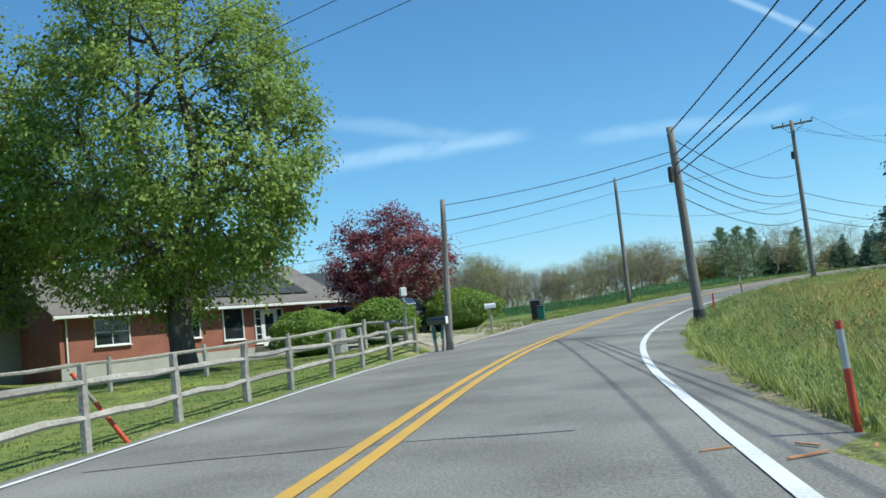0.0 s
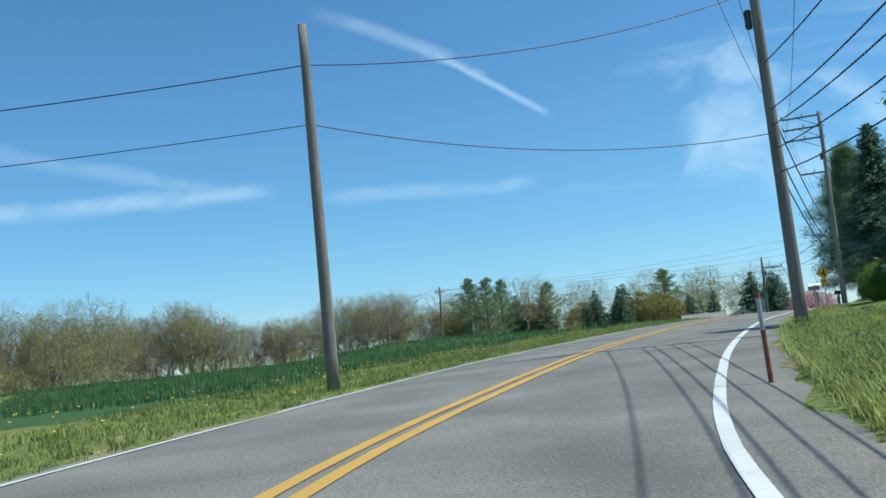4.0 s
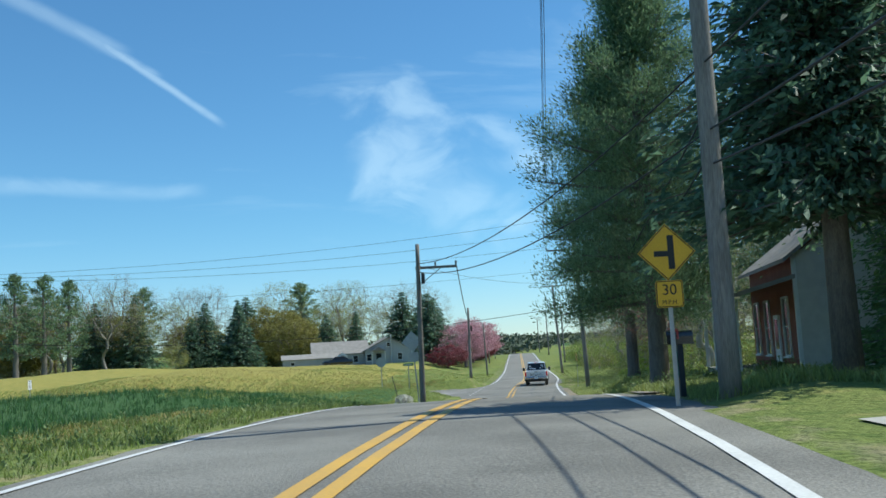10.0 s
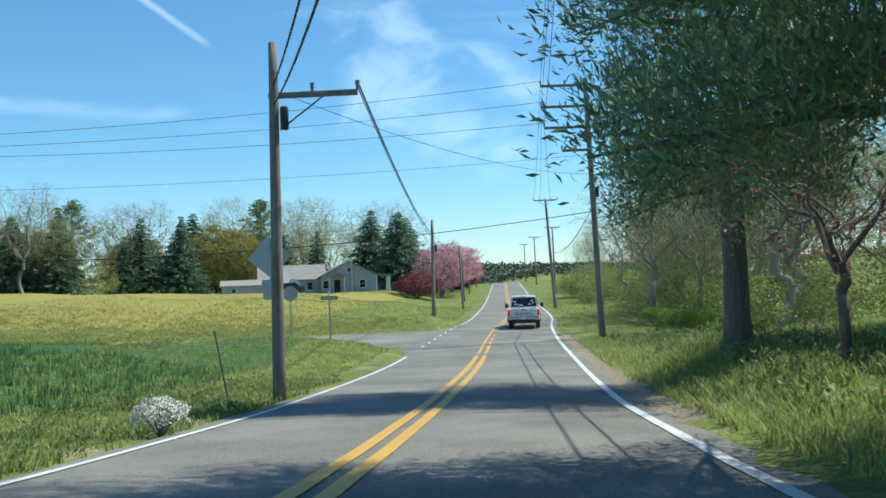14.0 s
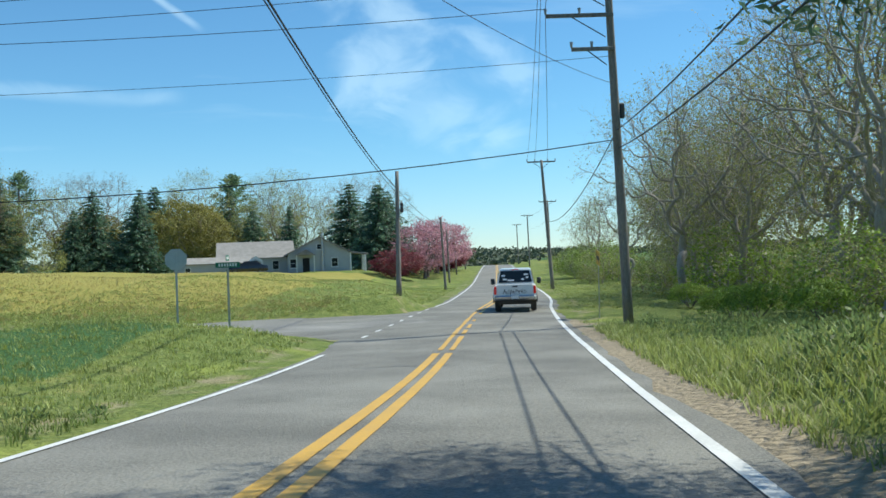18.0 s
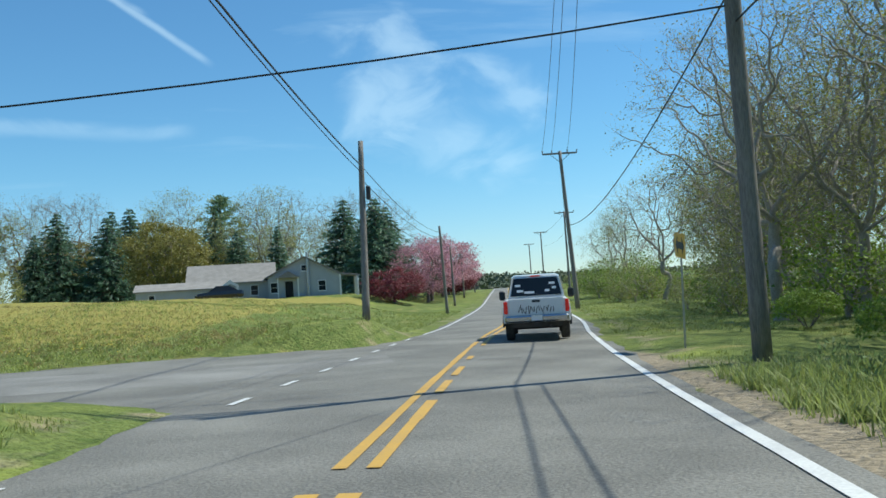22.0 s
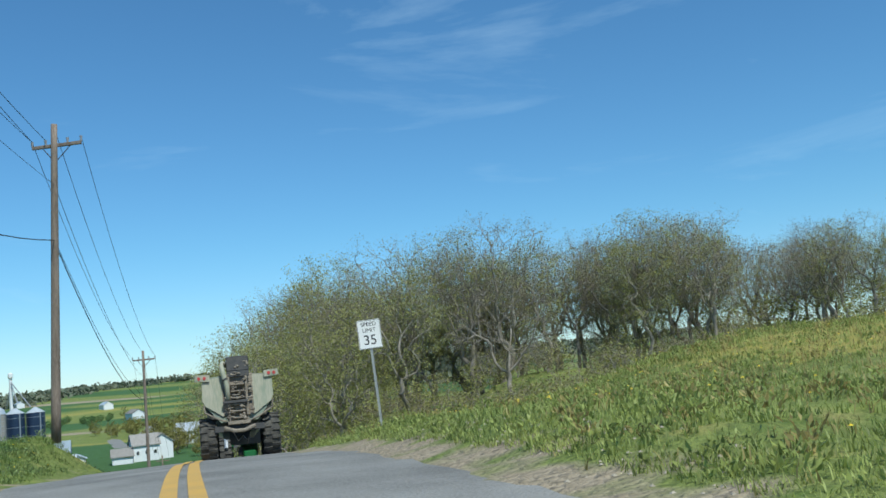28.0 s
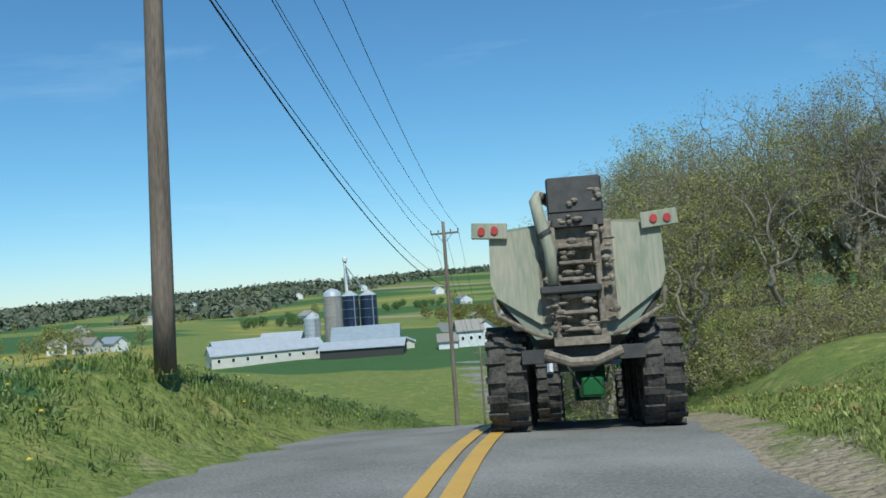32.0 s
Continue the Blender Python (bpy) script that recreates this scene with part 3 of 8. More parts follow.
def land(x, y):
    x, y = np.atleast_1d(np.asarray(x, float)), np.atleast_1d(np.asarray(y, float))
    d1, z1, l1, _ = _near(MAIN, x, y)
    d2, z2, l2, i2 = _near(SIDE, x, y)
    e1, e2 = np.maximum(d1 - np.where(l1 < 0, np.interp(y, (50, 68, 78), (4.2, 3.5, 3.3)), np.interp(y, (100, 112), (4.9, 4.1))), 0), np.maximum(d2 - 3.6, 0)
    w1, w2 = 1 / (e1 + 0.15)**3, 1 / (e2 + 0.15)**3
    zr = (z1 * w1 + z2 * w2) / (w1 + w2)
    e = np.minimum(e1, e2)
    k = np.clip(e / np.where(e2 < e1, np.where((l2 > 0) & (i2 > 48), 10.0, np.where((l2 < 0) & (i2 > 30), 3.0, 5.0)), 8.5), 0, 1)
    k = k * k * (3 - 2 * k)
    z = zr * (1 - k) + _macro(x, y) * k
    # cut banks beside the side road, a low bank by the woods, uneven verges
    up = np.clip(e2 / 1.6, 0, 1) * np.exp(-(e2 / 9)**2)
    z += np.where((l2 > 0) & (i2 > 22), np.clip(0.5 - 0.03 * (i2 - 34), 0.12, 0.5), 0.35 + 0.1 * np.clip((i2 - 34) / 8, 0, 1)) * up * (e1 > 6) * np.clip((i2 - 14) / 10, 0, 1)
    z += 0.85 * np.clip((e1 - 0.5) / 1.8, 0, 1) * np.exp(-(e1 / 6)**2) * (l1 > 0) * np.exp(-((x - 81)**2 + (y - 117)**2) / 70.0)
    z += 0.35 * np.clip(e1 / 1.0, 0, 1) * np.exp(-((x - 1.5)**2 + (y - 39.5)**2) / 12.0)
    z += 0.35 * np.clip(e1 / 1.5, 0, 1) * np.exp(-(e1 / 6)**2) * np.exp(-((x - 11)**2 + (y - 36)**2) / 150.0)
    z += 0.85 * np.clip(e / 1.5, 0, 1) * np.exp(-((x - 82.3)**2 + (y - 138.3)**2) / 18.0)
    z += 0.95 * np.clip(e1 / 0.7, 0, 1) * np.exp(-((x - 101.6)**2 + (y - 153.2)**2) / 15.0)
    z += 0.38 * np.clip(e1 / 1.6, 0, 1) * (l1 > 0) * np.exp(-((x - 59.3)**2 + (y - 98.0)**2) / 9.0)
    z += 0.85 * np.clip(e2 / 1.0, 0, 1) * np.exp(-((x - 54.5)**2 + (y - 167.7)**2) / 5.0)
    rough = np.clip(e / 3, 0, 1) * np.clip(1 - e / 160, 0.1, 1)
    z += rough * (0.06 * np.sin(x * 1.7 + 2 * np.sin(y * 0.9)) * np.cos(y * 1.3) + 0.10 * np.sin(x * 0.31 + 1.1) * np.sin(y * 0.27))
    return z


def road_height(x, y):
    """The level of the two roads, blended near the junction."""
    d1, z1, _, _ = _near(MAIN, x, y)
    d2, z2, _, _ = _near(SIDE, x, y)
    w1, w2 = 1 / (np.maximum(d1 - 3.3, 0) + 0.15)**3, 1 / (np.maximum(d2 - 3.6, 0) + 0.15)**3
    return (z1 * w1 + z2 * w2) / (w1 + w2)


def ground(x, y):
    return float(land(x, y)[0])


def beside(line, x, y):
    """Distance to a road's middle line, signed to its right."""
    d, z, lat, idx = _near(line, np.array([x], float), np.array([y], float))
    return float(lat[0])

# ---- ground, roads, markings ----
def _steps(lo, hi, far):
    mid = list(np.arange(lo, hi + 0.01, 1.0))
    out, s = [hi], 1.0
    while out[-1] < far:
        s *= 1.16
        out.append(out[-1] + s)
    left, s = [lo], 1.0
    while left[-1] > -far:
        s *= 1.16
        left.append(left[-1] - s)
    return np.array(left[:0:-1] + mid + out[1:])


def build_ground():
    xs, ys = _steps(-36.0, 150.0, 3600), _steps(-12.0, 226.0, 3600)
    gx, gy = np.meshgrid(xs, ys)
    x, y = gx.ravel(), gy.ravel()
    z = land(x, y)
    d1, _, l1, _ = _near(MAIN, x, y)
    d2, _, l2, i2 = _near(SIDE, x, y)
    edge = np.interp(y, (50, 68, 78), (3.9, 3.1, 2.95))
    z = np.where((d1 < np.where(l1 < 0, edge, np.interp(y, (100, 112), (4.45, 3.65)))) | (d2 < 3.2), z - 0.09, z)
    mouth = MOUTH_LEFT + MOUTH_RIGHT + [(105, 150.5), (95, 140.5), (86.5, 132.4)]
    for k in np.nonzero((x > 80) & (x < 108) & (y > 130) & (y < 157))[0]:
        if inside(x[k], y[k], mouth):
            z[k] = min(z[k], float(road_height(x[k:k + 1], y[k:k + 1])[0])) - 0.05
    nx, ny = len(xs), len(ys)
    i = np.arange((nx - 1) * (ny - 1))
    a = (i // (nx - 1)) * nx + i % (nx - 1)
    faces = np.stack([a, a + 1, a + nx + 1, a + nx], 1)
    me = bpy.data.meshes.new("ground")
    me.from_pydata(np.stack([x, y, z], 1).tolist(), [], faces.tolist())
    me.polygons.foreach_set("use_smooth", [True] * len(me.polygons))
    r = np.hypot(x - 60, y - 150)
    wheat = ((l1 < -7.0) & (l2 < -5.5) & (y > 64) & (x > 6)).astype(float)
    patch = np.sin(x * 0.011 + 1.3 * np.sin(y * 0.007)) * np.cos(y * 0.009 + x * 0.003)
    far = r > 230
    wheat = np.where(far, (patch > 0.08) * 0.85, wheat)
    gold = ((l2 > 13) & (l1 < -14) & (i2 < 60) & (d2 < 75)).astype(float) * 0.9
    gold = np.where((l1 > 8) & (l1 < 24) & (y > 12) & (y < 52), 0.62, gold)
    gold = np.where(far, ((patch < -0.05) & (patch > -0.45)) * 0.6, gold)
    e1 = np.minimum(np.abs(l1 - 4.6), np.abs(l1 + 3.7)) + (d1 > 30) * 9
    bare = np.clip(0.62 - e1 * 0.35, 0, 1) * 0.75
    bare = np.where((l1 > 3.3) & (l1 < 4.3) & (y > 112) & (y < 140), 0.8, bare)
    bare = np.where((l1 > 4) & (l1 < 5.2) & (y > 14) & (y < 25), 0.5, bare)
    bare = np.where((l1 < -3.4) & (l1 > -6.3) & (y > 40) & (y < 56), 0.95, bare)
    bare = np.where((d2 < 4.5) & (l2 > 0) & (i2 > 3), 0.62, bare)
    bare = np.where((d2 < 4.2) & (l2 < 0) & (i2 > 3), 0.4, bare)
    bare = np.where(far, ((patch < -0.5) & (patch > -0.62)) * 0.8, bare)
    col = me.color_attributes.new("zone", "FLOAT_COLOR", "POINT")
    col.data.foreach_set("color", np.stack([wheat, gold, bare, np.ones_like(x)], 1).ravel())
    me.materials.append(GROUND)
    return tagged(new("ground", me), "rolling grass, crop and flower fields beside the roads", "ground", kind="structure")



def left_line(p):
    """Offset of the left edge line of the main road, wider through the bend."""
    return float(np.interp(p[1], (0, 15, 30, 50, 68, 78, 300), (-3.55, -3.6, -3.8, -3.9, -3.05, -2.86, -2.86)))


def right_line(p):
    return float(np.interp(p[1], (0, 20, 32, 48, 68, 108, 118, 300), (3.72, 3.68, 3.52, 3.5, 3.68, 3.66, 3.47, 3.47)))


def centre_line(p):
    return float(np.interp(p[1], (0, 30, 60, 110, 130, 300), (0.27, 0.25, 0.18, 0.18, 0.1, 0.1)))


def shoulder(p):
    """The paved edge right of the edge line: a wide shoulder at first, hardly any beyond the pines."""
    return right_line(p) + float(np.interp(p[1], (100, 112), (1.0, 0.35)))


def beyond(fn, d):
    return lambda p: fn(p) + d


def normals(line):
    t = np.gradient(line[:, :2], axis=0)
    t = t / np.linalg.norm(t, axis=1, keepdims=True)
    return np.stack([t[:, 1], -t[:, 0]], 1)


def ribbon(mesh, line, offs, lift, lo=0, hi=None, wobble=0.0):
    """A strip along a road between the offsets (right positive)."""
    line = line[lo:hi]
    nn = normals(line)
    k = len(mesh.v)
    m = len(offs)
    for i, (p, q) in enumerate(zip(line, nn)):
        for j, o in enumerate(offs):
            o = o(p) if callable(o) else o
            w = wobble * noise.noise(Vector((p[0] * 0.7, p[1] * 0.7, o))) if wobble and j in (0, m - 1) else 0.0
            mesh.v.append((p[0] + q[0] * (o + w), p[1] + q[1] * (o + w), p[2] + lift - 0.012 * abs(o)))
    for i in range(len(line) - 1):
        for j in range(m - 1):
            a = k + i * m + j
            mesh.f.append((a, a + 1, a + m + 1, a + m))
    return mesh


ROAD_LIFT = 0.03
solid("road_main", ribbon(Mesh(), MAIN, [beyond(left_line, -0.3), -2, 0, 2, shoulder], ROAD_LIFT, wobble=0.25), ASPHALT, "grey asphalt two-lane country road", "road", kind="structure", smooth=True)
solid("road_side", ribbon(Mesh(), SIDE, [-3.2, -1.6, 0, 1.6, 3.2], ROAD_LIFT - 0.006, lo=3, wobble=0.3), ASPHALT_OLD, "worn grey asphalt side road over a hill", "road", kind="structure", smooth=True)

MOUTH_LEFT = [(84.6, 133.4), (86.6, 135.6), (88.2, 138.3), (88.7, 141), (87.9, 143.6), (86.2, 145.8), (82.9, 148.4)]
MOUTH_RIGHT = [(86.0, 153.6), (88.4, 152.5), (91.2, 152.2), (94, 152.4), (96.5, 152.1), (98.6, 151.3), (100.3, 150.5), (102.6, 151.2)]


def inside(px, py, poly):
    hit = False
    for i in range(len(poly)):
        (x1, y1), (x2, y2) = poly[i - 1], poly[i]
        if (y1 > py) != (y2 > py) and px < (x2 - x1) * (py - y1) / (y2 - y1) + x1:
            hit = not hit
    return hit


def junction():
    m = Mesh()
    ring = MOUTH_LEFT + MOUTH_RIGHT + [(105, 150.5), (95, 140.5), (86.5, 132.4)]
    bm = bmesh.new()
    vs = []
    dense = [p for a, b in zip(ring, ring[1:] + ring[:1]) for p in [(a[0] + (b[0] - a[0]) * k / 4, a[1] + (b[1] - a[1]) * k / 4) for k in range(4)]]
    for x, y in dense:
        vs.append(bm.verts.new((x, y, 0)))
    bm.faces.new(vs)
    bmesh.ops.triangulate(bm, faces=bm.faces[:])
    bmesh.ops.subdivide_edges(bm, edges=bm.edges[:], cuts=2, use_grid_fill=True)
    co = np.array([v.co[:] for v in bm.verts])
    zz = np.minimum(land(co[:, 0], co[:, 1]), road_height(co[:, 0], co[:, 1])) + ROAD_LIFT - 0.035
    for v, z in zip(bm.verts, zz):
        v.co.z = z
    me = bpy.data.meshes.new("junction")
    bm.to_mesh(me)
    bm.free()
    me.materials.append(ASPHALT)
    return tagged(new("road_junction", me), "grey asphalt mouth of the side road", "road", kind="structure")


build_ground()
junction()


def index_at(line, x, y):
    return int(np.argmin((line[:, 0] - x)**2 + (line[:, 1] - y)**2))


def marking(name, mat, label, pieces):
    m = Mesh()
    for line, o, w, lo, hi in pieces:
        if callable(o):
            ribbon(m, line, [beyond(o, -w / 2), beyond(o, w / 2)], ROAD_LIFT + 0.012, lo, hi, wobble=0.012)
        else:
            ribbon(m, line, [o - w / 2, o + w / 2], ROAD_LIFT + 0.012, lo, hi)
    return solid(name, m, mat, label, "road marking", kind="structure", smooth=True)


J0, J1 = index_at(MAIN, 87, 131.6), index_at(MAIN, 106, 150)
C_L = index_at(MAIN, 86.3 + 2.4, 134.2 - 2.3)
C_R = index_at(MAIN, 108, 152)
LAST = index_at(MAIN, 380, 430)
yellow = [(MAIN, beyond(centre_line, s * 0.15), 0.17, 0, J0) for s in (-1, 1)] + [(MAIN, beyond(centre_line, s * 0.14), 0.15, J1, LAST) for s in (-1, 1)]
for k in range(J0, J1, 3):
    for s in (-1, 1):
        if random.random() < 0.93:
            yellow.append((MAIN, 0.1 + s * 0.14 + random.uniform(-0.012, 0.012), random.uniform(0.11, 0.15), k + (0 if s < 0 else 1) * (random.random() < 0.3), k + 3 + (random.random() < 0.65)))
marking("centre_line_main", YELLOW_LINE, "double yellow painted centre line, worn at the junction", yellow)
S0 = index_at(SIDE, 85.5, 150.2)
marking("centre_line_side", YELLOW_LINE, "double yellow painted centre line on the side road", [(SIDE, 0.12 + s * 0.16, 0.2, S0, 160) for s in (-1, 1)])
marking("edge_line_right", WHITE_LINE, "white painted edge line", [(MAIN, right_line, 0.15, 0, LAST)])
white = [(MAIN, left_line, 0.12, 0, C_L), (MAIN, left_line, 0.12, C_R, LAST)]
marking("edge_line_left", WHITE_LINE, "white painted edge line broken at the side road", white)
marking("mouth_dashes", WHITE_LINE, "short white dashes across the mouth of the side road", [(MAIN, left_line, 0.12, k, k + 2) for k in range(C_L + 5, C_R - 1, 3)])
cracks = Mesh()
for k in range(60, 330, 17):
    p, q = MAIN[k], normals(MAIN)[k]
    a, b = random.uniform(-3.3, -0.5), random.uniform(0.6, 3.4)
    pts = [(p[0] + q[0] * o, p[1] + q[1] * o, p[2] + ROAD_LIFT + 0.004 - 0.012 * abs(o)) for o in np.linspace(a, b, 9)]
    w = [(0.012 + 0.015 * random.random()) for _ in pts]
    t = Vector((q[1], -q[0], 0))
    vs = [tuple(Vector(c) + t * (s * ww + 0.05 * math.sin(i * 1.7 + k))) for i, (c, ww) in enumerate(zip(pts, w)) for s in (-1, 1)]
    cracks.add(vs, [(2 * i, 2 * i + 1, 2 * i + 3, 2 * i + 2) for i in range(8)])
paint = Mesh()
for px, py, rz, w, h in ((3.55, 13.9, 20, 0.4, 0.03), (3.75, 14.35, 110, 0.25, 0.03), (4.1, 13.95, 60, 0.2, 0.03), (3.1, 14.6, 10, 0.3, 0.025)):
    zz = float(_near(MAIN, np.array([px]), np.array([py]))[1][0]) + ROAD_LIFT - 0.03
    paint.box((px, py, zz), (w, h, 0.012), (0, 0, rz))
solid("survey_paint", paint, PAINT_ORANGE, "orange spray-paint survey strokes on the shoulder", "road marking", kind="structure")
solid("sealed_cracks", cracks, TAR, "thin dark tar seams across the asphalt", "road marking", kind="structure")


def slab(name, outline, mat, lift, label, category):
    """A thin paved or gravel area that follows the ground."""
    bm = bmesh.new()
    dense = [p for a, b in zip(outline, outline[1:] + outline[:1]) for p in [(a[0] + (b[0] - a[0]) * k / 4, a[1] + (b[1] - a[1]) * k / 4) for k in range(4)]]
    bm.faces.new([bm.verts.new((x, y, 0)) for x, y in dense])
    bmesh.ops.triangulate(bm, faces=bm.faces[:])
    for _ in range(5):
        wide = [e for e in bm.edges if e.calc_length() > 0.9]
        if wide:
            bmesh.ops.subdivide_edges(bm, edges=wide, cuts=1)
            bmesh.ops.triangulate(bm, faces=[f for f in bm.faces if len(f.verts) > 3])
    co = np.array([v.co[:] for v in bm.verts])
    for v, z in zip(bm.verts, land(co[:, 0], co[:, 1]) + lift):
        v.co.z = z
    me = bpy.data.meshes.new(name)
    bm.to_mesh(me)
    bm.free()
    me.materials.append(mat)
    return tagged(new(name, me), label, category, kind="structure")

# ---- utility poles and wires ----
def transformer(parent, x, y, z):
    m = Mesh().cyl((x, y, z - 0.42), (x, y, z + 0.38), 0.2, 0.2, 14).cyl((x, y, z + 0.38), (x, y, z + 0.44), 0.22, 0.12, 14)
    return part("transformer", m, SIGN_BACK, parent, "grey can transformer", smooth=False)


def pole(base, top, arms=(), mat=None, r=0.15, label="weathered grey wooden utility pole", gear=()):
    """A leaning pole from base to top; arms: (height below the top, half or one-sided length, azimuth, side). Returns the thing and its wire points."""
    b, t = Vector(base), Vector(top)
    b.z = min(b.z, ground(b.x, b.y) - 0.05)
    ob = thing("utility_pole", b, label=label, category="utility pole", group="utility poles")
    d = t - b
    n = 10
    pts = [d * (i / n) for i in range(n + 1)]
    part("shaft", Mesh().tube(pts, [r * (1 - 0.35 * i / n) for i in range(n + 1)], 14), mat or POLE_WOOD, ob, smooth=True)
    ends = [t.copy()]
    for drop, left, right, az in arms:
        a = radians(az)
        w = Vector((math.cos(a), math.sin(a), 0))
        c = d - Vector((0, 0, drop))
        m = Mesh()
        c0, c1 = c - w * left, c + w * right
        mid, L = (c0 + c1) / 2, (c1 - c0).length
        m.box(mid + Vector((-w.y, w.x, 0)) * 0.12, (L, 0.1, 0.12), (0, 0, az), 0.01)
        part("crossarm", m, mat or POLE_WOOD, ob)
        br = Mesh()
        for s, e in ((-1, left), (1, right)):
            if e > 0.4:
                br.cyl(c + w * s * e * 0.62 + Vector((-w.y, w.x, 0)) * 0.12, c - Vector((0, 0, 0.55 + 0.2 * (e > 1.4))) + w * s * 0.1, 0.018, 0.018, 6)
        part("brace", br, DARK_STEEL, ob)
        for e in ([-left, -left * 0.45] if left > 0.4 else []) + ([right * 0.45, right] if right > 0.4 else []):
            q = c + w * e + Vector((-w.y, w.x, 0)) * 0.12
            part("insulator", Mesh().cyl(q + Vector((0, 0, 0.05)), q + Vector((0, 0, 0.24)), 0.035, 0.055, 8), CERAMIC, ob)
            ends.append(b + q + Vector((0, 0, 0.24)))
    for kind, drop, az in gear:
        a = radians(az)
        w = Vector((math.cos(a), math.sin(a), 0))
        q = d * (1 - drop / d.length) + w * 0.36
        if kind == "can":
            transformer(ob, q.x, q.y, q.z)
            part("bracket", Mesh().box(q - w * 0.2, (0.3, 0.06, 0.3), (0, 0, az)), DARK_STEEL, ob)
        elif kind == "box":
            part("cable_box", Mesh().box(q - w * 0.14, (0.16, 0.16, 0.5), (0, 0, az), 0.03), DARK_STEEL, ob)
        elif kind == "arm":
            part("lamp_arm", Mesh().tube([q - w * 0.3, q + w * 0.4 + Vector((0, 0, 0.25)), q + w * 1.3 + Vector((0, 0, 0.3))], [0.03, 0.03, 0.03], 8), STEEL, ob)
            part("lamp_head", Mesh().ball(q + w * 1.5 + Vector((0, 0, 0.28)), (0.3, 0.14, 0.09)), STEEL, ob)
        elif kind == "sleeve":
            part("guard_sleeve", Mesh().tube([d * 0.02, d * 0.09], [r * 1.12, r * 1.1], 14), DARK_STEEL, ob)
        elif kind == "band":
            part("paint_band", Mesh().tube([d * (0.13), d * (0.21)], [r * 1.0, r * 0.98], 14, False), PLASTIC_WHITE, ob)
    return ob, ends


WIRES = Mesh()


def wire(a, b, sag=0.4, r=0.012, name=None):
    """One hanging wire between two places, an object of its own."""
    a, b = Vector(a), Vector(b)
    n = 18
    pts = [a.lerp(b, i / n) - Vector((0, 0, 4 * sag * (i / n) * (1 - i / n))) for i in range(n + 1)]
    m = Mesh().tube(pts, [r] * (n + 1), 5)
    return solid(name or "overhead_wire", m, WIRE, "black overhead wire between utility poles", "wire", "overhead wires")


def down(p, dz):
    return Vector((p[0], p[1], p[2] - dz))

# ---- trees, shrubs, grass ----
def quick_mesh(name, verts, faces, mat):
    """A mesh from arrays: faces is a list of index arrays, each of one face size."""
    me = bpy.data.meshes.new(name)
    me.vertices.add(len(verts))
    me.vertices.foreach_set("co", np.asarray(verts, np.float32).ravel())
    loops = np.concatenate([f.ravel() for f in faces]).astype(np.int32)
    sizes = np.concatenate([np.full(len(f), f.shape[1], np.int32) for f in faces])
    me.loops.add(len(loops))
    me.loops.foreach_set("vertex_index", loops)
    me.polygons.add(len(sizes))
    me.polygons.foreach_set("loop_start", np.concatenate([[0], np.cumsum(sizes)[:-1]]).astype(np.int32))
    me.materials.append(mat)
    me.update(calc_edges=True)
    return me


def leaves(name, centres, size, mat, rng, aspect=0.6, flat=0.0, droop=None, face=None):
    """One mesh of small pointed leaves round the given centres; face: the way each one's upper side turns."""
    c = np.asarray(centres, float)
    n = len(c)
    u = rng.normal(size=(n, 3))
    if droop is not None:
        u = droop + u * 0.35
    u /= np.linalg.norm(u, axis=1, keepdims=True)
    if face is not None:
        f = face + rng.normal(size=(n, 3)) * 0.5
        f /= np.linalg.norm(f, axis=1, keepdims=True) + 1e-9
        u -= (u * f).sum(1, keepdims=True) * f
        u /= np.linalg.norm(u, axis=1, keepdims=True) + 1e-9
        v = np.cross(f, u)
    else:
        v = rng.normal(size=(n, 3))
        v[:, 2] *= 1 - flat
        v -= (v * u).sum(1, keepdims=True) * u
        v /= np.linalg.norm(v, axis=1, keepdims=True) + 1e-9
    s = (size * rng.uniform(0.6, 1.35, n))[:, None]
    a, b = u * s, v * s * aspect
    w = np.cross(u, v) * s * 0.18
    verts = np.stack([c - a * 0.5, c + b * 0.5 + w, c + a * 0.6, c - b * 0.5 + w], 1).reshape(-1, 3)
    idx = np.arange(n * 4).reshape(-1, 4)
    return quick_mesh(name, verts, [idx], mat)


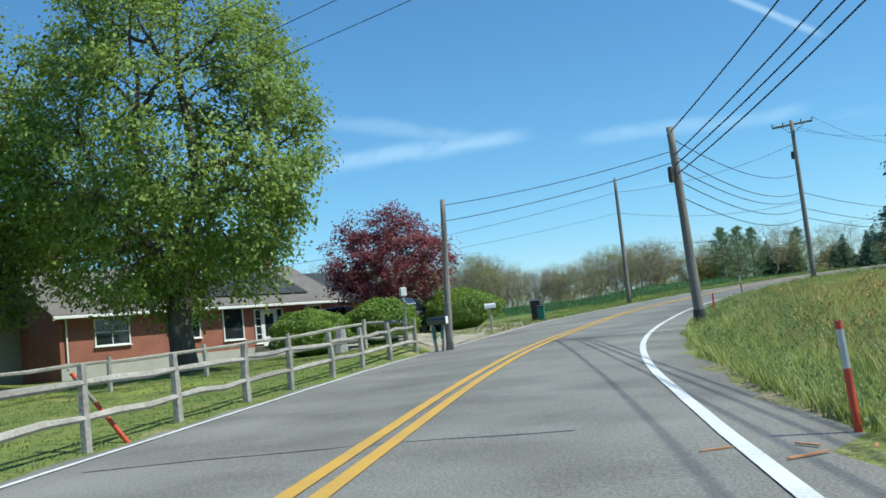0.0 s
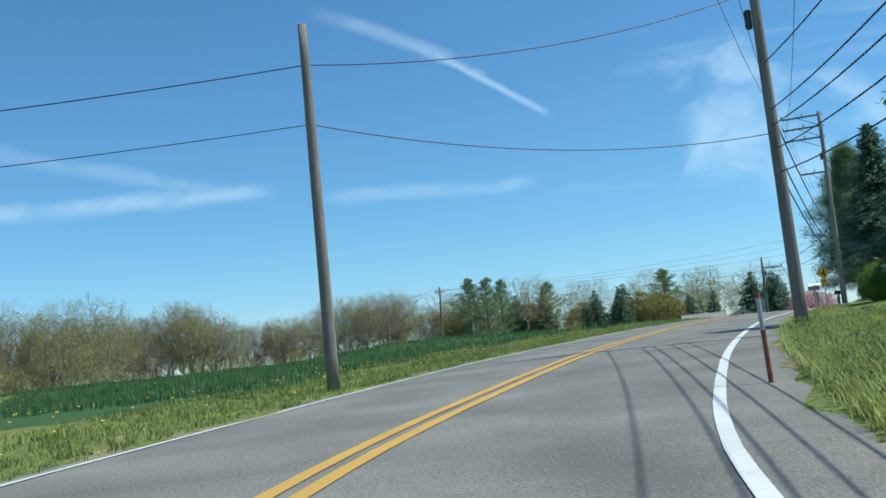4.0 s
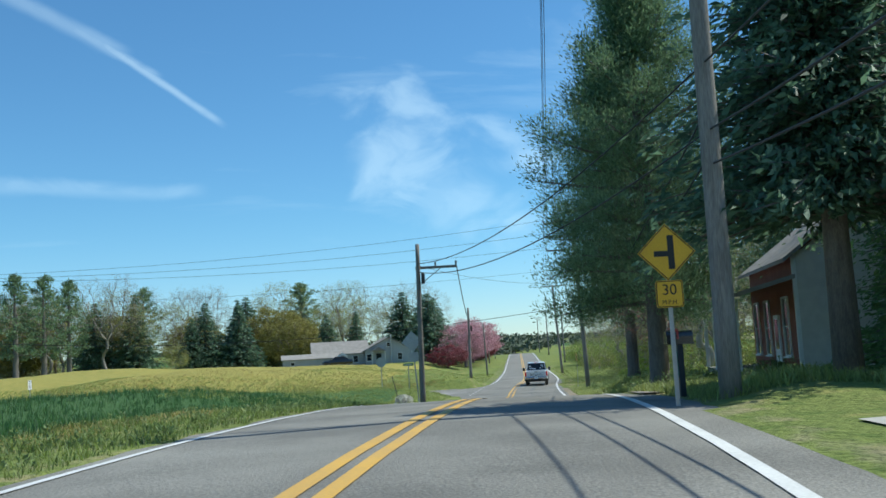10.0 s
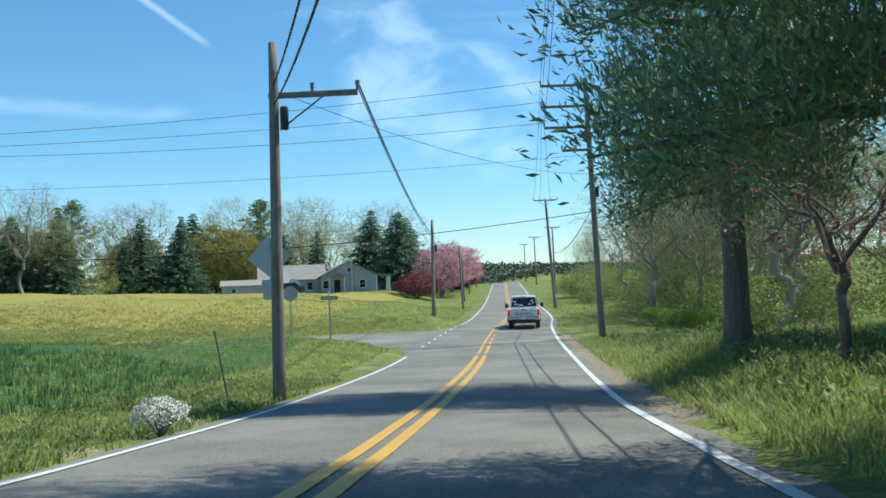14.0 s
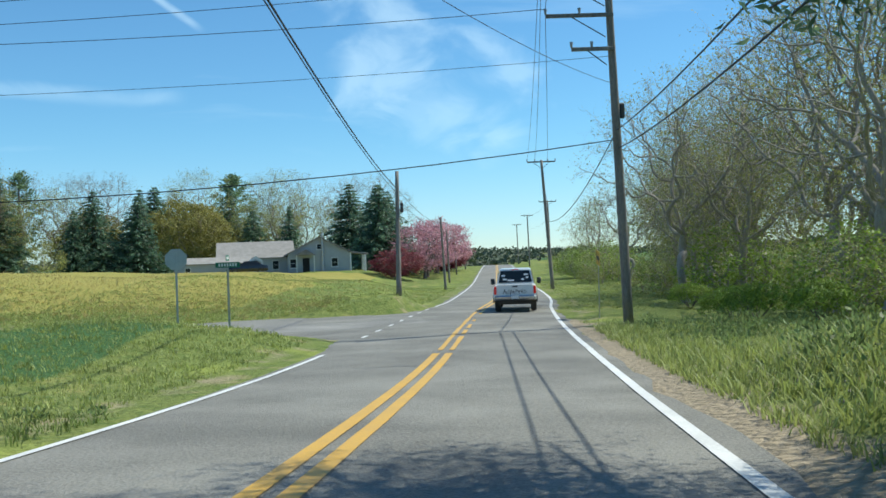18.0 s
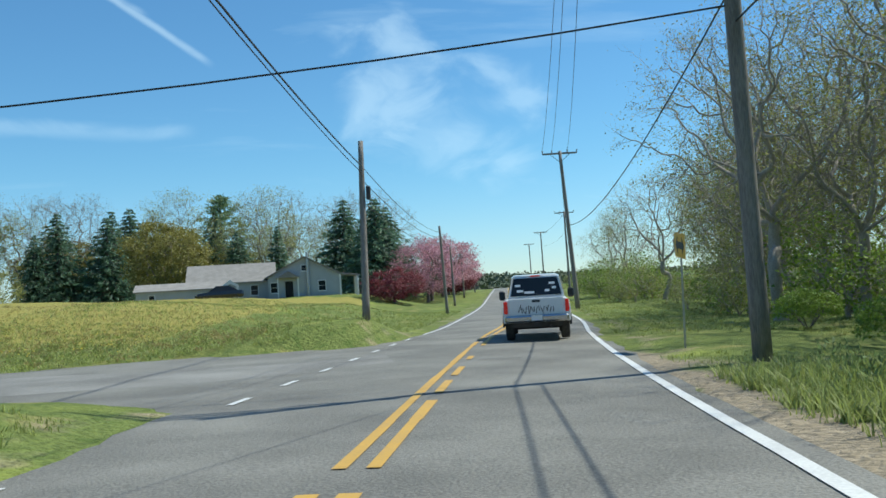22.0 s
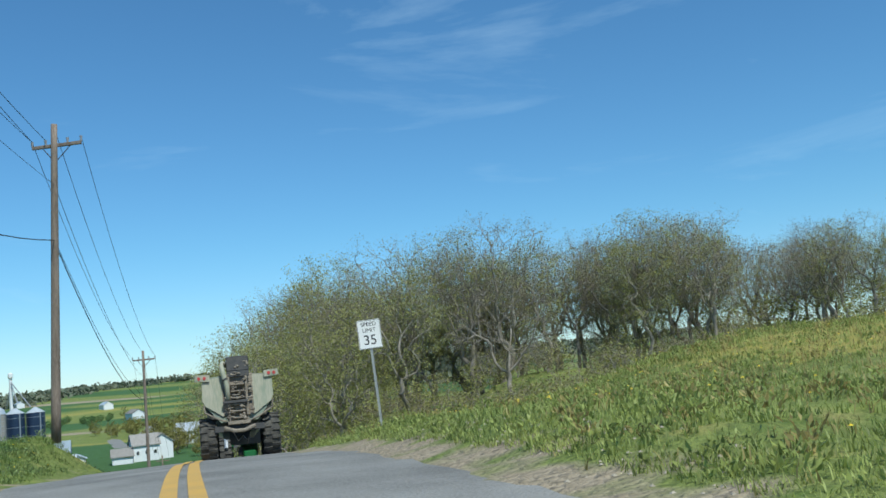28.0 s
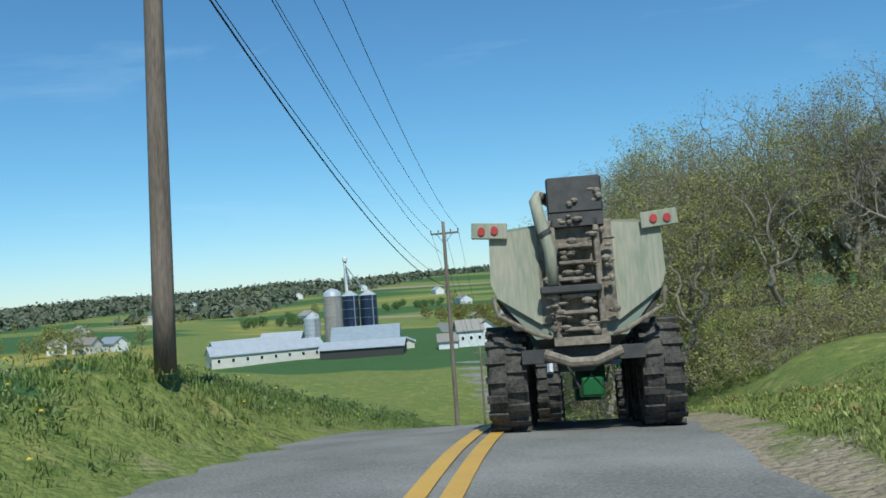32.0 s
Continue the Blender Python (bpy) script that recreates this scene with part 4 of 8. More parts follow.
def limbs(rng, height, r0, wide, low=0.3, tips=300, fork=0.22, crook=0.1, shell=0.5, belly=0.45, lean=0.0, sprays=3, twig=0.05, steep=0.5, lobes=0.14):
    """A trunk that divides again and again until it reaches twig ends spread through a lobed dome. Returns the wood and the twig places.

    belly: height of the widest place within the crown; shell: how far the ends keep to the outside; steep: how the limbs climb before they spread."""
    m, ends = Mesh(), []
    z0, z1, rx = height * low, height, wide / 2
    zb = z0 + (z1 - z0) * belly
    p = rng.normal(size=(tips, 3))
    p /= np.linalg.norm(p, axis=1, keepdims=True)
    az = np.arctan2(p[:, 1], p[:, 0])
    ph = rng.uniform(0, 6.28, 4)
    bump = 1 + lobes * (np.sin(3 * az + ph[0] + 2 * p[:, 2]) * 0.6 + np.sin(5 * az + ph[1] - 4 * p[:, 2]) * 0.5 + np.sin(7 * p[:, 2] + ph[2]) * 0.4) - lobes * 0.4
    r = rng.random(tips) ** (0.33 * (1 - shell) + 0.04)
    p *= (r * bump)[:, None]
    pts = np.stack([p[:, 0] * rx, p[:, 1] * rx, np.where(p[:, 2] > 0, zb + p[:, 2] * (z1 - zb), zb + p[:, 2] * (zb - z0))], 1)
    tip_r = r0 * 0.8 / math.sqrt(tips)

    def radius(k):
        return tip_r * k ** 0.5 * 1.1

    def bough(a, b, ra, rb, n, climb):
        side = Vector(rng.normal(size=3)) * (b - a).length * crook
        q = []
        for i in range(n + 1):
            t = i / n
            q.append(a.lerp(b, t) + side * math.sin(math.pi * t) * (1 if 0 < i < n else 0) + Vector((0, 0, -climb * (b - a).length * math.sin(math.pi * t))))
        m.tube(q, [ra + (rb - ra) * (i / n) for i in range(n + 1)], 8 if ra > r0 * 0.4 else (5 if ra > r0 * 0.12 else 3), False)
        return q[-1]

    def grow(a, group, ra, depth):
        k = len(group)
        c = Vector(group.mean(0))
        if k <= 2 or depth > 11:
            for g_ in group:
                e = Vector(g_)
                bough(a, e, min(ra, tip_r * 1.6), tip_r * 0.35, 2, 0.04)
                d = (e - a).normalized() if (e - a).length > 1e-4 else Vector((0, 0, 1))
                ends.append((e, d))
                ends.append((a.lerp(e, 0.6), d))
                for _ in range(sprays):
                    u = (d + Vector(rng.normal(size=3)) * 0.6 + Vector((0, 0, 0.25))).normalized()
                    b = a.lerp(e, rng.uniform(0.35, 1.0))
                    f = b + u * height * twig * rng.uniform(0.5, 1.2)
                    m.tube([b, b.lerp(f, 0.5) + Vector(rng.normal(size=3)) * height * twig * 0.08, f], [tip_r * 0.4, tip_r * 0.3, tip_r * 0.12], 3, False)
                    ends.append((f, u))
            return
        t = 0.42 if depth else 0.3
        node = a.lerp(c, t)
        node.z += (c - a).length * 0.06 * steep
        if depth == 0:
            node = Vector((c.x * 0.25, c.y * 0.25, a.z + (c.z - a.z) * 0.2))
        rb = radius(k)
        node = bough(a, node, ra, rb, 3, 0.05)
        ways = 2 if k < 12 or rng.random() < 0.45 else 3
        if depth == 0:
            ways = 4
        v = group - np.array(node[:])
        v = v / (np.linalg.norm(v, axis=1, keepdims=True) + 1e-6)
        seed = v[rng.choice(k, min(ways, k), replace=False)]
        for _ in range(3):
            lab = np.argmax(v @ seed.T, 1)
            for j in range(len(seed)):
                if (lab == j).any():
                    w = v[lab == j].mean(0)
                    seed[j] = w / (np.linalg.norm(w) + 1e-6)
        for j in range(len(seed)):
            if (lab == j).any():
                grow(node, group[lab == j], rb if (lab == j).sum() > k * 0.6 else radius((lab == j).sum() * 1.25), depth + 1)

    top = Vector((lean * height, 0, height * fork))
    bough(Vector((0, 0, 0.25)), top, r0 * 1.0, r0 * 0.92, 4, 0)
    m.tube([(0, 0, -0.25), (0, 0, 0.02), (0, 0, 0.25)], [r0 * 1.6, r0 * 1.25, r0], 9, False)
    grow(top, pts, r0 * 0.92, 0)
    return m, ends


def broadleaf(name, rng, height, r0, wide, leaf_mat, leaf_size, per_tip, puff, bark=None, turn=0.6, **kw):
    m, tips = limbs(rng, height, r0, wide, **kw)
    trunk = m.data(name + "_trunk", bark or BARK, True)
    t = np.array([p[0][:] for p in tips])
    crown = None
    if per_tip:
        n = int(len(t) * per_tip)
        pick = rng.integers(0, len(t), n)
        c = t[pick] + rng.normal(size=(n, 3)) * puff * np.array([1, 1, 0.62])
        mid = np.array([0, 0, height * (kw.get("low", 0.3) * 0.55 + 0.45)])
        out = c - mid
        out = out / (np.linalg.norm(out, axis=1, keepdims=True) + 1e-6)
        face = turn * (out * 0.6 + np.array([0, 0, 0.75]))
        crown = leaves(name + "_crown", c, leaf_size, leaf_mat, rng, 0.7, face=face)
    return trunk, crown


def conifer(name, rng, height, width, mat, tiers=26, per=14, size=0.3, bare=0.08, taper=1.0, ragged=0.25, density=26):
    """A spruce or pine: a straight trunk, whorls of drooping boughs, needles along each bough."""
    m = Mesh()
    m.tube([(0, 0, -0.1), (0, 0, height * 0.5), (0, 0, height * 0.98)], [height * 0.018 + 0.06, height * 0.011 + 0.04, 0.02], 8)
    cs, ds = [], []
    for i in range(tiers):
        f = (i + rng.uniform(0, 0.6)) / tiers
        z = height * (bare + (1 - bare) * f)
        reach = width / 2 * ((1 - f) ** taper * (1 - ragged * rng.uniform(0, 1)) + 0.04)
        k = max(5, int(per * (1 - 0.5 * f)))
        for j in range(k):
            a = 2 * math.pi * (j + rng.uniform(-0.4, 0.4)) / k
            r = reach * rng.uniform(1 - ragged, 1 + ragged * 0.4)
            e = Vector((math.cos(a) * r, math.sin(a) * r, -r * 0.22 + rng.uniform(-0.1, 0.25) * r))
            m.tube([(0, 0, z), (e.x * 0.5, e.y * 0.5, z + e.z * 0.3), (e.x, e.y, z + e.z)], [0.03 + 0.012 * r, 0.02 + 0.006 * r, 0.008], 3, False)
            q = max(3, int(density * r / 2.5))
            s = rng.uniform(0.18, 1.03, q)
            p = np.stack([e.x * s, e.y * s, z + e.z * (s ** 1.6)], 1) + rng.normal(size=(q, 3)) * (0.07 + 0.09 * r * 0.5) * np.array([1, 1, 0.6])
            cs.append(p)
            ds.append(np.tile([e.x / r * 0.8, e.y / r * 0.8, -0.35], (q, 1)))
    c, d = np.vstack(cs), np.vstack(ds)
    return m.data(name + "_trunk", BARK, True), leaves(name + "_crown", c, size, mat, rng, 0.34, droop=d)


def white_pine(name, rng, height, width, mat, bare=0.3, boughs=42, size=0.34, tufts=9, needle=0.4, per=12, droop=0.0, puff=1.0):
    """A tall pine: long boughs with side branches that carry upturned tufts of needles in uneven, layered clouds."""
    m = Mesh()
    m.tube([(0, 0, -0.2), (0.05, 0, 0.6), (0.1, 0, height * 0.4), (-0.1, 0.1, height * 0.75), (0, 0, height)], [height * 0.034 + 0.05, height * 0.025 + 0.05, height * 0.02, height * 0.01, 0.03], 11)
    cs, ds = [], []
    for i in range(boughs):
        f = i / boughs
        z = height * (bare + (0.985 - bare) * f)
        a = i * 2.4 + rng.uniform(-0.4, 0.4)
        r = width / 2 * (0.62 + 0.38 * math.sin(math.pi * min(1, 0.3 + f * 0.75))) * rng.uniform(0.6, 1.08) * (1 - 0.75 * max(0, f - 0.55) / 0.45)
        rise = r * (rng.uniform(0.05, 0.3) + 0.25 * f - droop * (1 - f))
        w = Vector((math.cos(a), math.sin(a), 0))
        e = w * r + Vector((0, 0, rise))
        m.tube([(0, 0, z), (e.x * 0.5, e.y * 0.5, z + e.z * 0.3), (e.x, e.y, z + e.z)], [0.035 + r * 0.012, 0.02 + r * 0.006, 0.012], 5, False)
        for k in range(tufts):
            s = 0.3 + 0.72 * (k + rng.random() * 0.7) / tufts
            side = rng.uniform(-1, 1) * r * 0.26 * (1.15 - 0.6 * s)
            q = np.array([e.x * s - w.y * side, e.y * s + w.x * side, z + e.z * s * s + 0.12 + rng.normal() * 0.2 * puff])
            if k % 3 == 0:
                b = Vector((e.x * s * 0.85, e.y * s * 0.85, z + e.z * (s * 0.85) ** 2))
                m.tube([b, Vector(q)], [0.018, 0.008], 3, False)
            g_ = rng.normal(size=(per, 3)) * np.array([0.30, 0.30, 0.08 + 0.1 * puff]) * (0.5 + width * 0.055) * puff ** 0.5
            cs.append(q + g_)
            ds.append(g_ / (np.linalg.norm(g_, axis=1, keepdims=True) + 1e-6) * 0.7 + np.array([w.x * 0.4, w.y * 0.4, 0.55]))
    c, d = np.vstack(cs), np.vstack(ds)
    return m.data(name + "_trunk", BARK, True), leaves(name + "_crown", c, size, mat, rng, needle, droop=d)


def shrub(name, rng, size, mat, leaf=0.09, n=5000, flat=0.0):
    """A clipped or loose bush: short stems inside, a shell of leaves with an uneven outline."""
    sx, sy, sz = size
    m = Mesh()
    for i in range(9):
        a = rng.uniform(0, 6.28)
        m.tube([(0, 0, 0), (math.cos(a) * sx * 0.2, math.sin(a) * sy * 0.2, sz * 0.4), (math.cos(a) * sx * 0.38, math.sin(a) * sy * 0.38, sz * 0.75)], [0.03, 0.02, 0.008], 4, False)
    d = rng.normal(size=(n, 3))
    d /= np.linalg.norm(d, axis=1, keepdims=True)
    d[:, 2] = np.abs(d[:, 2]) * 1.0 - 0.35 * (rng.random(n) < 0.4)
    lump = 1 + 0.07 * np.sin(d[:, 0] * 7 + 1) * np.cos(d[:, 1] * 6) + 0.05 * np.sin(d[:, 2] * 11 + d[:, 0] * 5)
    rad = lump * (1 - np.abs(rng.normal(size=n)) * 0.09) * (1 + (rng.random(n) < 0.06) * rng.uniform(0, 0.08, n))
    c = d * rad[:, None] * np.array([sx / 2, sy / 2, sz * 0.5]) + np.array([0, 0, sz * 0.48])
    c[:, 2] = np.maximum(c[:, 2], 0.03)
    return m.data(name + "_stems", BARK, True), leaves(name + "_leaves", c, leaf, mat, rng, 0.6, face=d * 0.7 + np.array([0, 0, 0.35]))


def core(size):
    sx, sy, sz = size
    return Mesh().ball((0, 0, sz * 0.5), (sx * 0.36, sy * 0.36, sz * 0.36), 14, 9)


def plant(kind, data, at, scale=1.0, rz=0.0, label="", category="tree", group="", names=("trunk", "crown"), widen=1.0):
    ob = thing(kind, (at[0], at[1], ground(at[0], at[1]) - 0.05 if len(at) < 3 else at[2]), rz, label, category, group)
    ob.scale = (scale * widen, scale * widen, scale)
    part(names[0], data[0], None, ob)
    if data[1]:
        part(names[1], data[1], None, ob)
    return ob

# ---- the poles along the roads ----
def g(x, y, dz=0.0):
    return (x, y, ground(x, y) + dz)


P1, _ = pole(g(2.66, 39.2), (2.9, 39.0, 12.5), r=0.13)
P2, _ = pole(g(10.2, 35.5), (9.95, 35.5, 13.65), r=0.17, gear=(("box", 1.5, 200), ("sleeve", 0, 0)))
P3, _ = pole(g(15.8, 64.8), (15.7, 64.6, 16.3), r=0.14)
P4, E4 = pole(g(27.5, 64.3), (27.3, 64.2, 18.9), arms=((0.25, 1.25, 1.25, -40),), r=0.17, gear=(("box", 2.2, 130),))
P5, E5 = pole(g(59.1, 97.1), (59.3, 97.2, 23.6), arms=((0.2, 2.5, 0.2, -40), (1.0, 2.5, 0.2, -40), (1.8, 2.5, 0.2, -40), (4.3, 1.8, 0.2, -40)), r=0.19, gear=(("box", 3.2, 140),))
P6, E6 = pole(g(72.4, 122.0), (72.45, 121.9, 15.8), arms=((1.1, 0.15, 1.75, -44),), r=0.14, gear=(("box", 1.6, -44),))
P7, E7 = pole(g(97.6, 134.2), (96.5, 133.7, 19.9), arms=((0.3, 2.1, 0.2, -40), (1.3, 2.1, 0.2, -40), (2.3, 2.0, 0.2, -40), (3.4, 1.2, 0.2, -40)), r=0.17,
              gear=(("box", 5.4, -30),), label="grey wooden utility pole with four one-sided crossarms")
P8, E8 = pole(g(102.2, 152.15), (102.7, 152.6, 14.55), r=0.14, gear=(("box", 1.9, -40),))
P9, E9 = pole(g(132.3, 168.9), (131.9, 169.3, 18.2), arms=((0.15, 1.2, 1.2, -42),), r=0.17)
P10, E10 = pole(g(130.8, 181.0), (130.3, 180.8, 14.0), r=0.13)
FAR_L = [pole(g(x, y), (x - 0.2, y, ground(x, y) + 6.5), r=0.13)[0] for x, y in ((150, 202), (172, 225), (197, 250))]
FAR_R = [pole(g(x, y), (x - 0.2, y, ground(x, y) + 10.5), arms=((0.15, 1.2, 1.2, -42),), r=0.16)[0] for x, y in ((172, 205), (212, 247), (250, 287))]
Q1, EQ1 = pole(g(54.4, 167.4), (54.8, 167.6, 18.75), arms=((0.75, 0.95, 0.95, 30),), r=0.17, mat=POLE_BROWN, label="brown weathered wooden utility pole above the valley")
Q2, EQ2 = pole(g(17.6, 195.6), (17.6, 195.6, 12.45), arms=((0.75, 0.95, 0.95, 35),), r=0.16, mat=POLE_BROWN)
Q3, EQ3 = pole(g(-30, 229.6), (-30, 229.6, ground(-30, 229.6) + 10), arms=((0.75, 0.95, 0.95, 35),), r=0.16, mat=POLE_BROWN)
P0, E0 = pole(g(9.4, 7.5), (9.3, 7.5, 18.4), arms=((0.3, 1.2, 1.2, 0),), r=0.17)


def tops(ob, *drops):
    sh = [c for c in ob.children if c.name.startswith("shaft")][0]
    me = sh.data
    zt = max(v.co.z for v in me.vertices)
    top = [v.co for v in me.vertices if v.co.z > zt - 0.05]
    t = sum((Vector(c) for c in top), Vector()) / len(top)
    b = ob.matrix_basis.translation
    return [b + t * (1 - d / t.z) for d in drops]


def span(a, b, drops_a, drops_b, sag=0.5, r=0.012):
    for pa, pb in zip(tops(a, *drops_a), tops(b, *drops_b)):
        wire(pa, pb, sag, r)


span(P0, P2, (0.3, 1.6, 2.2, 2.6), (0.15, 0.9, 1.2, 1.5), 0.5, 0.02)
span(P2, P4, (0.35, 0.9, 1.3, 1.7, 2.2), (3.4, 4.6, 5.0, 5.6, 6.2), 0.7, 0.016)
span(P1, P2, (0.2, 0.75), (0.75, 1.1), 0.15)
span(P3, P4, (0.9, 2.2), (1.5, 5.2), 0.5)
wire(tops(P3, 0.9)[0], g(-12, 64, 4.6), 0.6)
wire(tops(P3, 2.2)[0], g(-12, 64, 4.0), 0.5, 0.009)
for dz, x in ((0.0, -1.0), (-0.7, 0.0), (-1.2, 0.8)):
    wire((-16 + x, 46, 17.2 + dz), (20 + x, 8, 17.8 + dz), 0.6, 0.01)
span(P4, P5, (4.6, 5.6, 6.2), (8.0, 9.2, 9.8), 0.9, 0.02)
for i in (0, 1, 3):
    wire(E4[1 + i], E5[1 + (i if i < 2 else 2) * 2], 0.9, 0.011)
span(P5, P6, (8.0, 9.2), (0.9, 1.3), 0.8, 0.018)
wire(E6[-1], tops(P8, 0.9)[0], 0.5, 0.022)
wire(down(E6[-1], 0.12), tops(P8, 1.15)[0], 0.45, 0.014)
span(P8, P10, (0.9, 1.4, 2.2), (0.5, 0.9, 1.3), 0.5, 0.014)
span(P10, FAR_L[0], (0.5, 1.0), (0.4, 0.9), 0.4)
span(FAR_L[0], FAR_L[1], (0.4, 0.9), (0.4, 0.9), 0.4)
for i in (0, 2, 4):
    wire(E5[1 + i], E7[1 + i], 1.2, 0.011)
    wire(E7[1 + i], EQ1[1 + (i // 2) % 2], 1.0, 0.011)
span(P5, P7, (8.8, 9.6), (6.0, 6.6), 1.0, 0.018)
wire(tops(P7, 6.3)[0], tops(Q1, 4.2)[0], 1.9, 0.018)
wire(tops(P7, 3.6)[0], tops(Q1, 2.2)[0], 0.9, 0.008)
wire(tops(P6, 1.0)[0], tops(P7, 4.5)[0], 0.5, 0.008)
for i in (1, 2, 3):
    wire(E7[2 * i - 1], E9[1 + (i - 1)], 0.9, 0.011)
span(P7, P9, (6.0,), (5.2,), 1.0, 0.018)
span(P9, FAR_R[0], (0.2, 2.6, 5.2), (0.2, 2.6, 5.0), 0.6)
span(FAR_R[0], FAR_R[1], (0.2, 2.6), (0.2, 2.6), 0.6)
for i in (1, -1):
    wire(EQ1[i], EQ2[i], 1.2, 0.011)
    wire(EQ2[i], EQ3[i], 0.9, 0.011)
span(Q1, Q2, (0.1, 2.2, 4.2), (0.1, 2.2, 3.6), 1.2, 0.011)
span(Q1, Q2, (4.3,), (4.1,), 1.3, 0.02)
span(Q2, Q3, (0.1, 2.2), (0.1, 2.2), 0.9, 0.011)

# ---- woods and single trees ----
RNG = np.random.default_rng(7)
BARE = [broadleaf("bare_tree", RNG, h, 0.22, w, LEAF_BUD, 0.11, 2.2, 0.22, BARK_MID, low=lo, tips=280, fork=0.24, crook=0.12, shell=0.6, belly=0.55, sprays=4, twig=0.06) for h, w, lo in ((14, 10, 0.3), (16, 12.5, 0.28))]
SPRING = [broadleaf("spring_tree", RNG, h, 0.19, w, LEAF_SPRING, 0.13, 5, 0.3, BARK_MID, low=lo, tips=260, fork=0.26, crook=0.12, shell=0.5, belly=0.55, sprays=3) for h, w, lo in ((13, 8.5, 0.2), (15, 10, 0.26))]
LOW = [broadleaf("low_tree", RNG, 7, 0.1, 6.5, LEAF_SPRING, 0.2, 3.4, 0.25, BARK_PALE, low=0.03, tips=150, fork=0.05, belly=0.4) for _ in range(2)]
OLIVE = broadleaf("olive_tree", RNG, 11, 0.22, 10.5, LEAF_OLIVE, 0.24, 11, 0.32, low=0.1, sprays=1, tips=420, fork=0.12, belly=0.42, lobes=0.1)
ROUND = broadleaf("round_bare", RNG, 15, 0.32, 15, LEAF_BUD, 0.11, 1.2, 0.2, BARK_MID, low=0.18, tips=560, fork=0.14, shell=0.75, belly=0.48, sprays=5, twig=0.05, lobes=0.08)
PINK = broadleaf("cherry_tree", RNG, 8, 0.2, 9, LEAF_PINK, 0.18, 5.5, 0.26, low=0.1, sprays=2, tips=320, fork=0.12, belly=0.45)
REDBUD = broadleaf("redbud", RNG, 4.5, 0.12, 6, LEAF_REDBUD, 0.14, 9, 0.18, low=0.05, tips=240, fork=0.06, belly=0.4)
SPRUCE = [conifer("spruce_tree", RNG, 14, 8, LEAF_SPRUCE, tiers=34, per=15, size=0.5, density=20), conifer("spruce_tree", RNG, 12, 8, LEAF_SPRUCE, tiers=30, per=15, size=0.5, taper=0.75, density=20)]
PINE = [white_pine("pine_tree", RNG, 17, 11, LEAF_PINE, bare=0.18, boughs=34, tufts=9, per=14, size=0.4), white_pine("pine_tree", RNG, 18, 10.5, LEAF_PINE, bare=0.2, boughs=38, tufts=9, per=14, size=0.4)]
THICKET = [broadleaf("thicket", RNG, 4.5, 0.07, 5, LEAF_SPRING, 0.2, 1.8, 0.3, BARK_PALE, low=0.0, tips=80, fork=0.02, shell=0.35, belly=0.4, sprays=2, twig=0.09), broadleaf("thicket", RNG, 5.0, 0.07, 5, LEAF_BUD, 0.17, 1.6, 0.3, BARK_PALE, low=0.0, tips=80, fork=0.02, shell=0.35, belly=0.4, sprays=2, twig=0.09)]


def wood_edge(x):
    """The front of the far tree line."""
    return 248 + 22 * math.sin(min(1, max(0, (x + 30) / 90)) * math.pi * 0.5) + (14 if x > 84 else 0)


for i in range(165):
    u = i / 164
    x = -60 + 172 * u + RNG.uniform(-3, 3)
    y = wood_edge(x) + RNG.uniform(-4, 20 if x < 30 else 26)
    kind = RNG.random()
    data = BARE[int(RNG.integers(2))] if kind < 0.48 else SPRING[int(RNG.integers(2))]
    tall = np.interp(x, (-56, -30, 0, 34, 40, 66, 84, 112), (1.7, 1.7, 1.6, 1.28, 1.0, 1.05, 1.2, 1.15))
    if beside(SIDE, x, y) < 9:
        continue
    plant("bare_tree" if kind < 0.48 else "spring_tree", data, (x, y), RNG.uniform(0.8, 1.12) * tall, RNG.uniform(0, 360),
          "tall leafless grey-brown tree at the wood edge" if kind < 0.48 else "tree with thin pale spring leaves at the wood edge", "tree", "far tree line", widen=1.05)
plant("round_tree", ROUND, (16, 250), 1.12, 40, "broad dome-shaped leafless tree at the wood edge", "tree", widen=0.95)
for x, y, h in ((1.5, 223.5, 1.35), (-3, 227, 1.5), (7, 228.5, 1.35), (-10, 231, 1.5), (12, 233.5, 1.3), (3, 233, 1.5), (-6, 238, 1.6), (-16, 238, 1.6)):
    plant("spring_tree", SPRING[int(RNG.integers(2))], (x, y), h, RNG.uniform(0, 360), "rounded tree with fresh yellow-green leaves at the end of the wood", "tree", "far tree line", widen=1.15)
for i in range(44):
    u = i / 43
    plant("thicket", THICKET[i % 2], (0 + 34 * u + RNG.uniform(-1, 1), 221.5 + 26 * u + RNG.uniform(-2, 3)), RNG.uniform(0.7, 1.2), RNG.uniform(0, 360), "tangled budding undergrowth along the wood edge", "bush", "undergrowth", widen=1.2)
for i in range(48):
    x = 12 + 32 * (i % 24) / 23 + RNG.uniform(-1, 1)
    plant("thicket", THICKET[(i // 3) % 2], (x, 226 + 0.42 * (x - 12) + RNG.uniform(-2, 2) + 7 * (i // 24)), RNG.uniform(0.6, 0.95), RNG.uniform(0, 360), "tangled budding undergrowth before the wood", "bush", "undergrowth", widen=1.25)
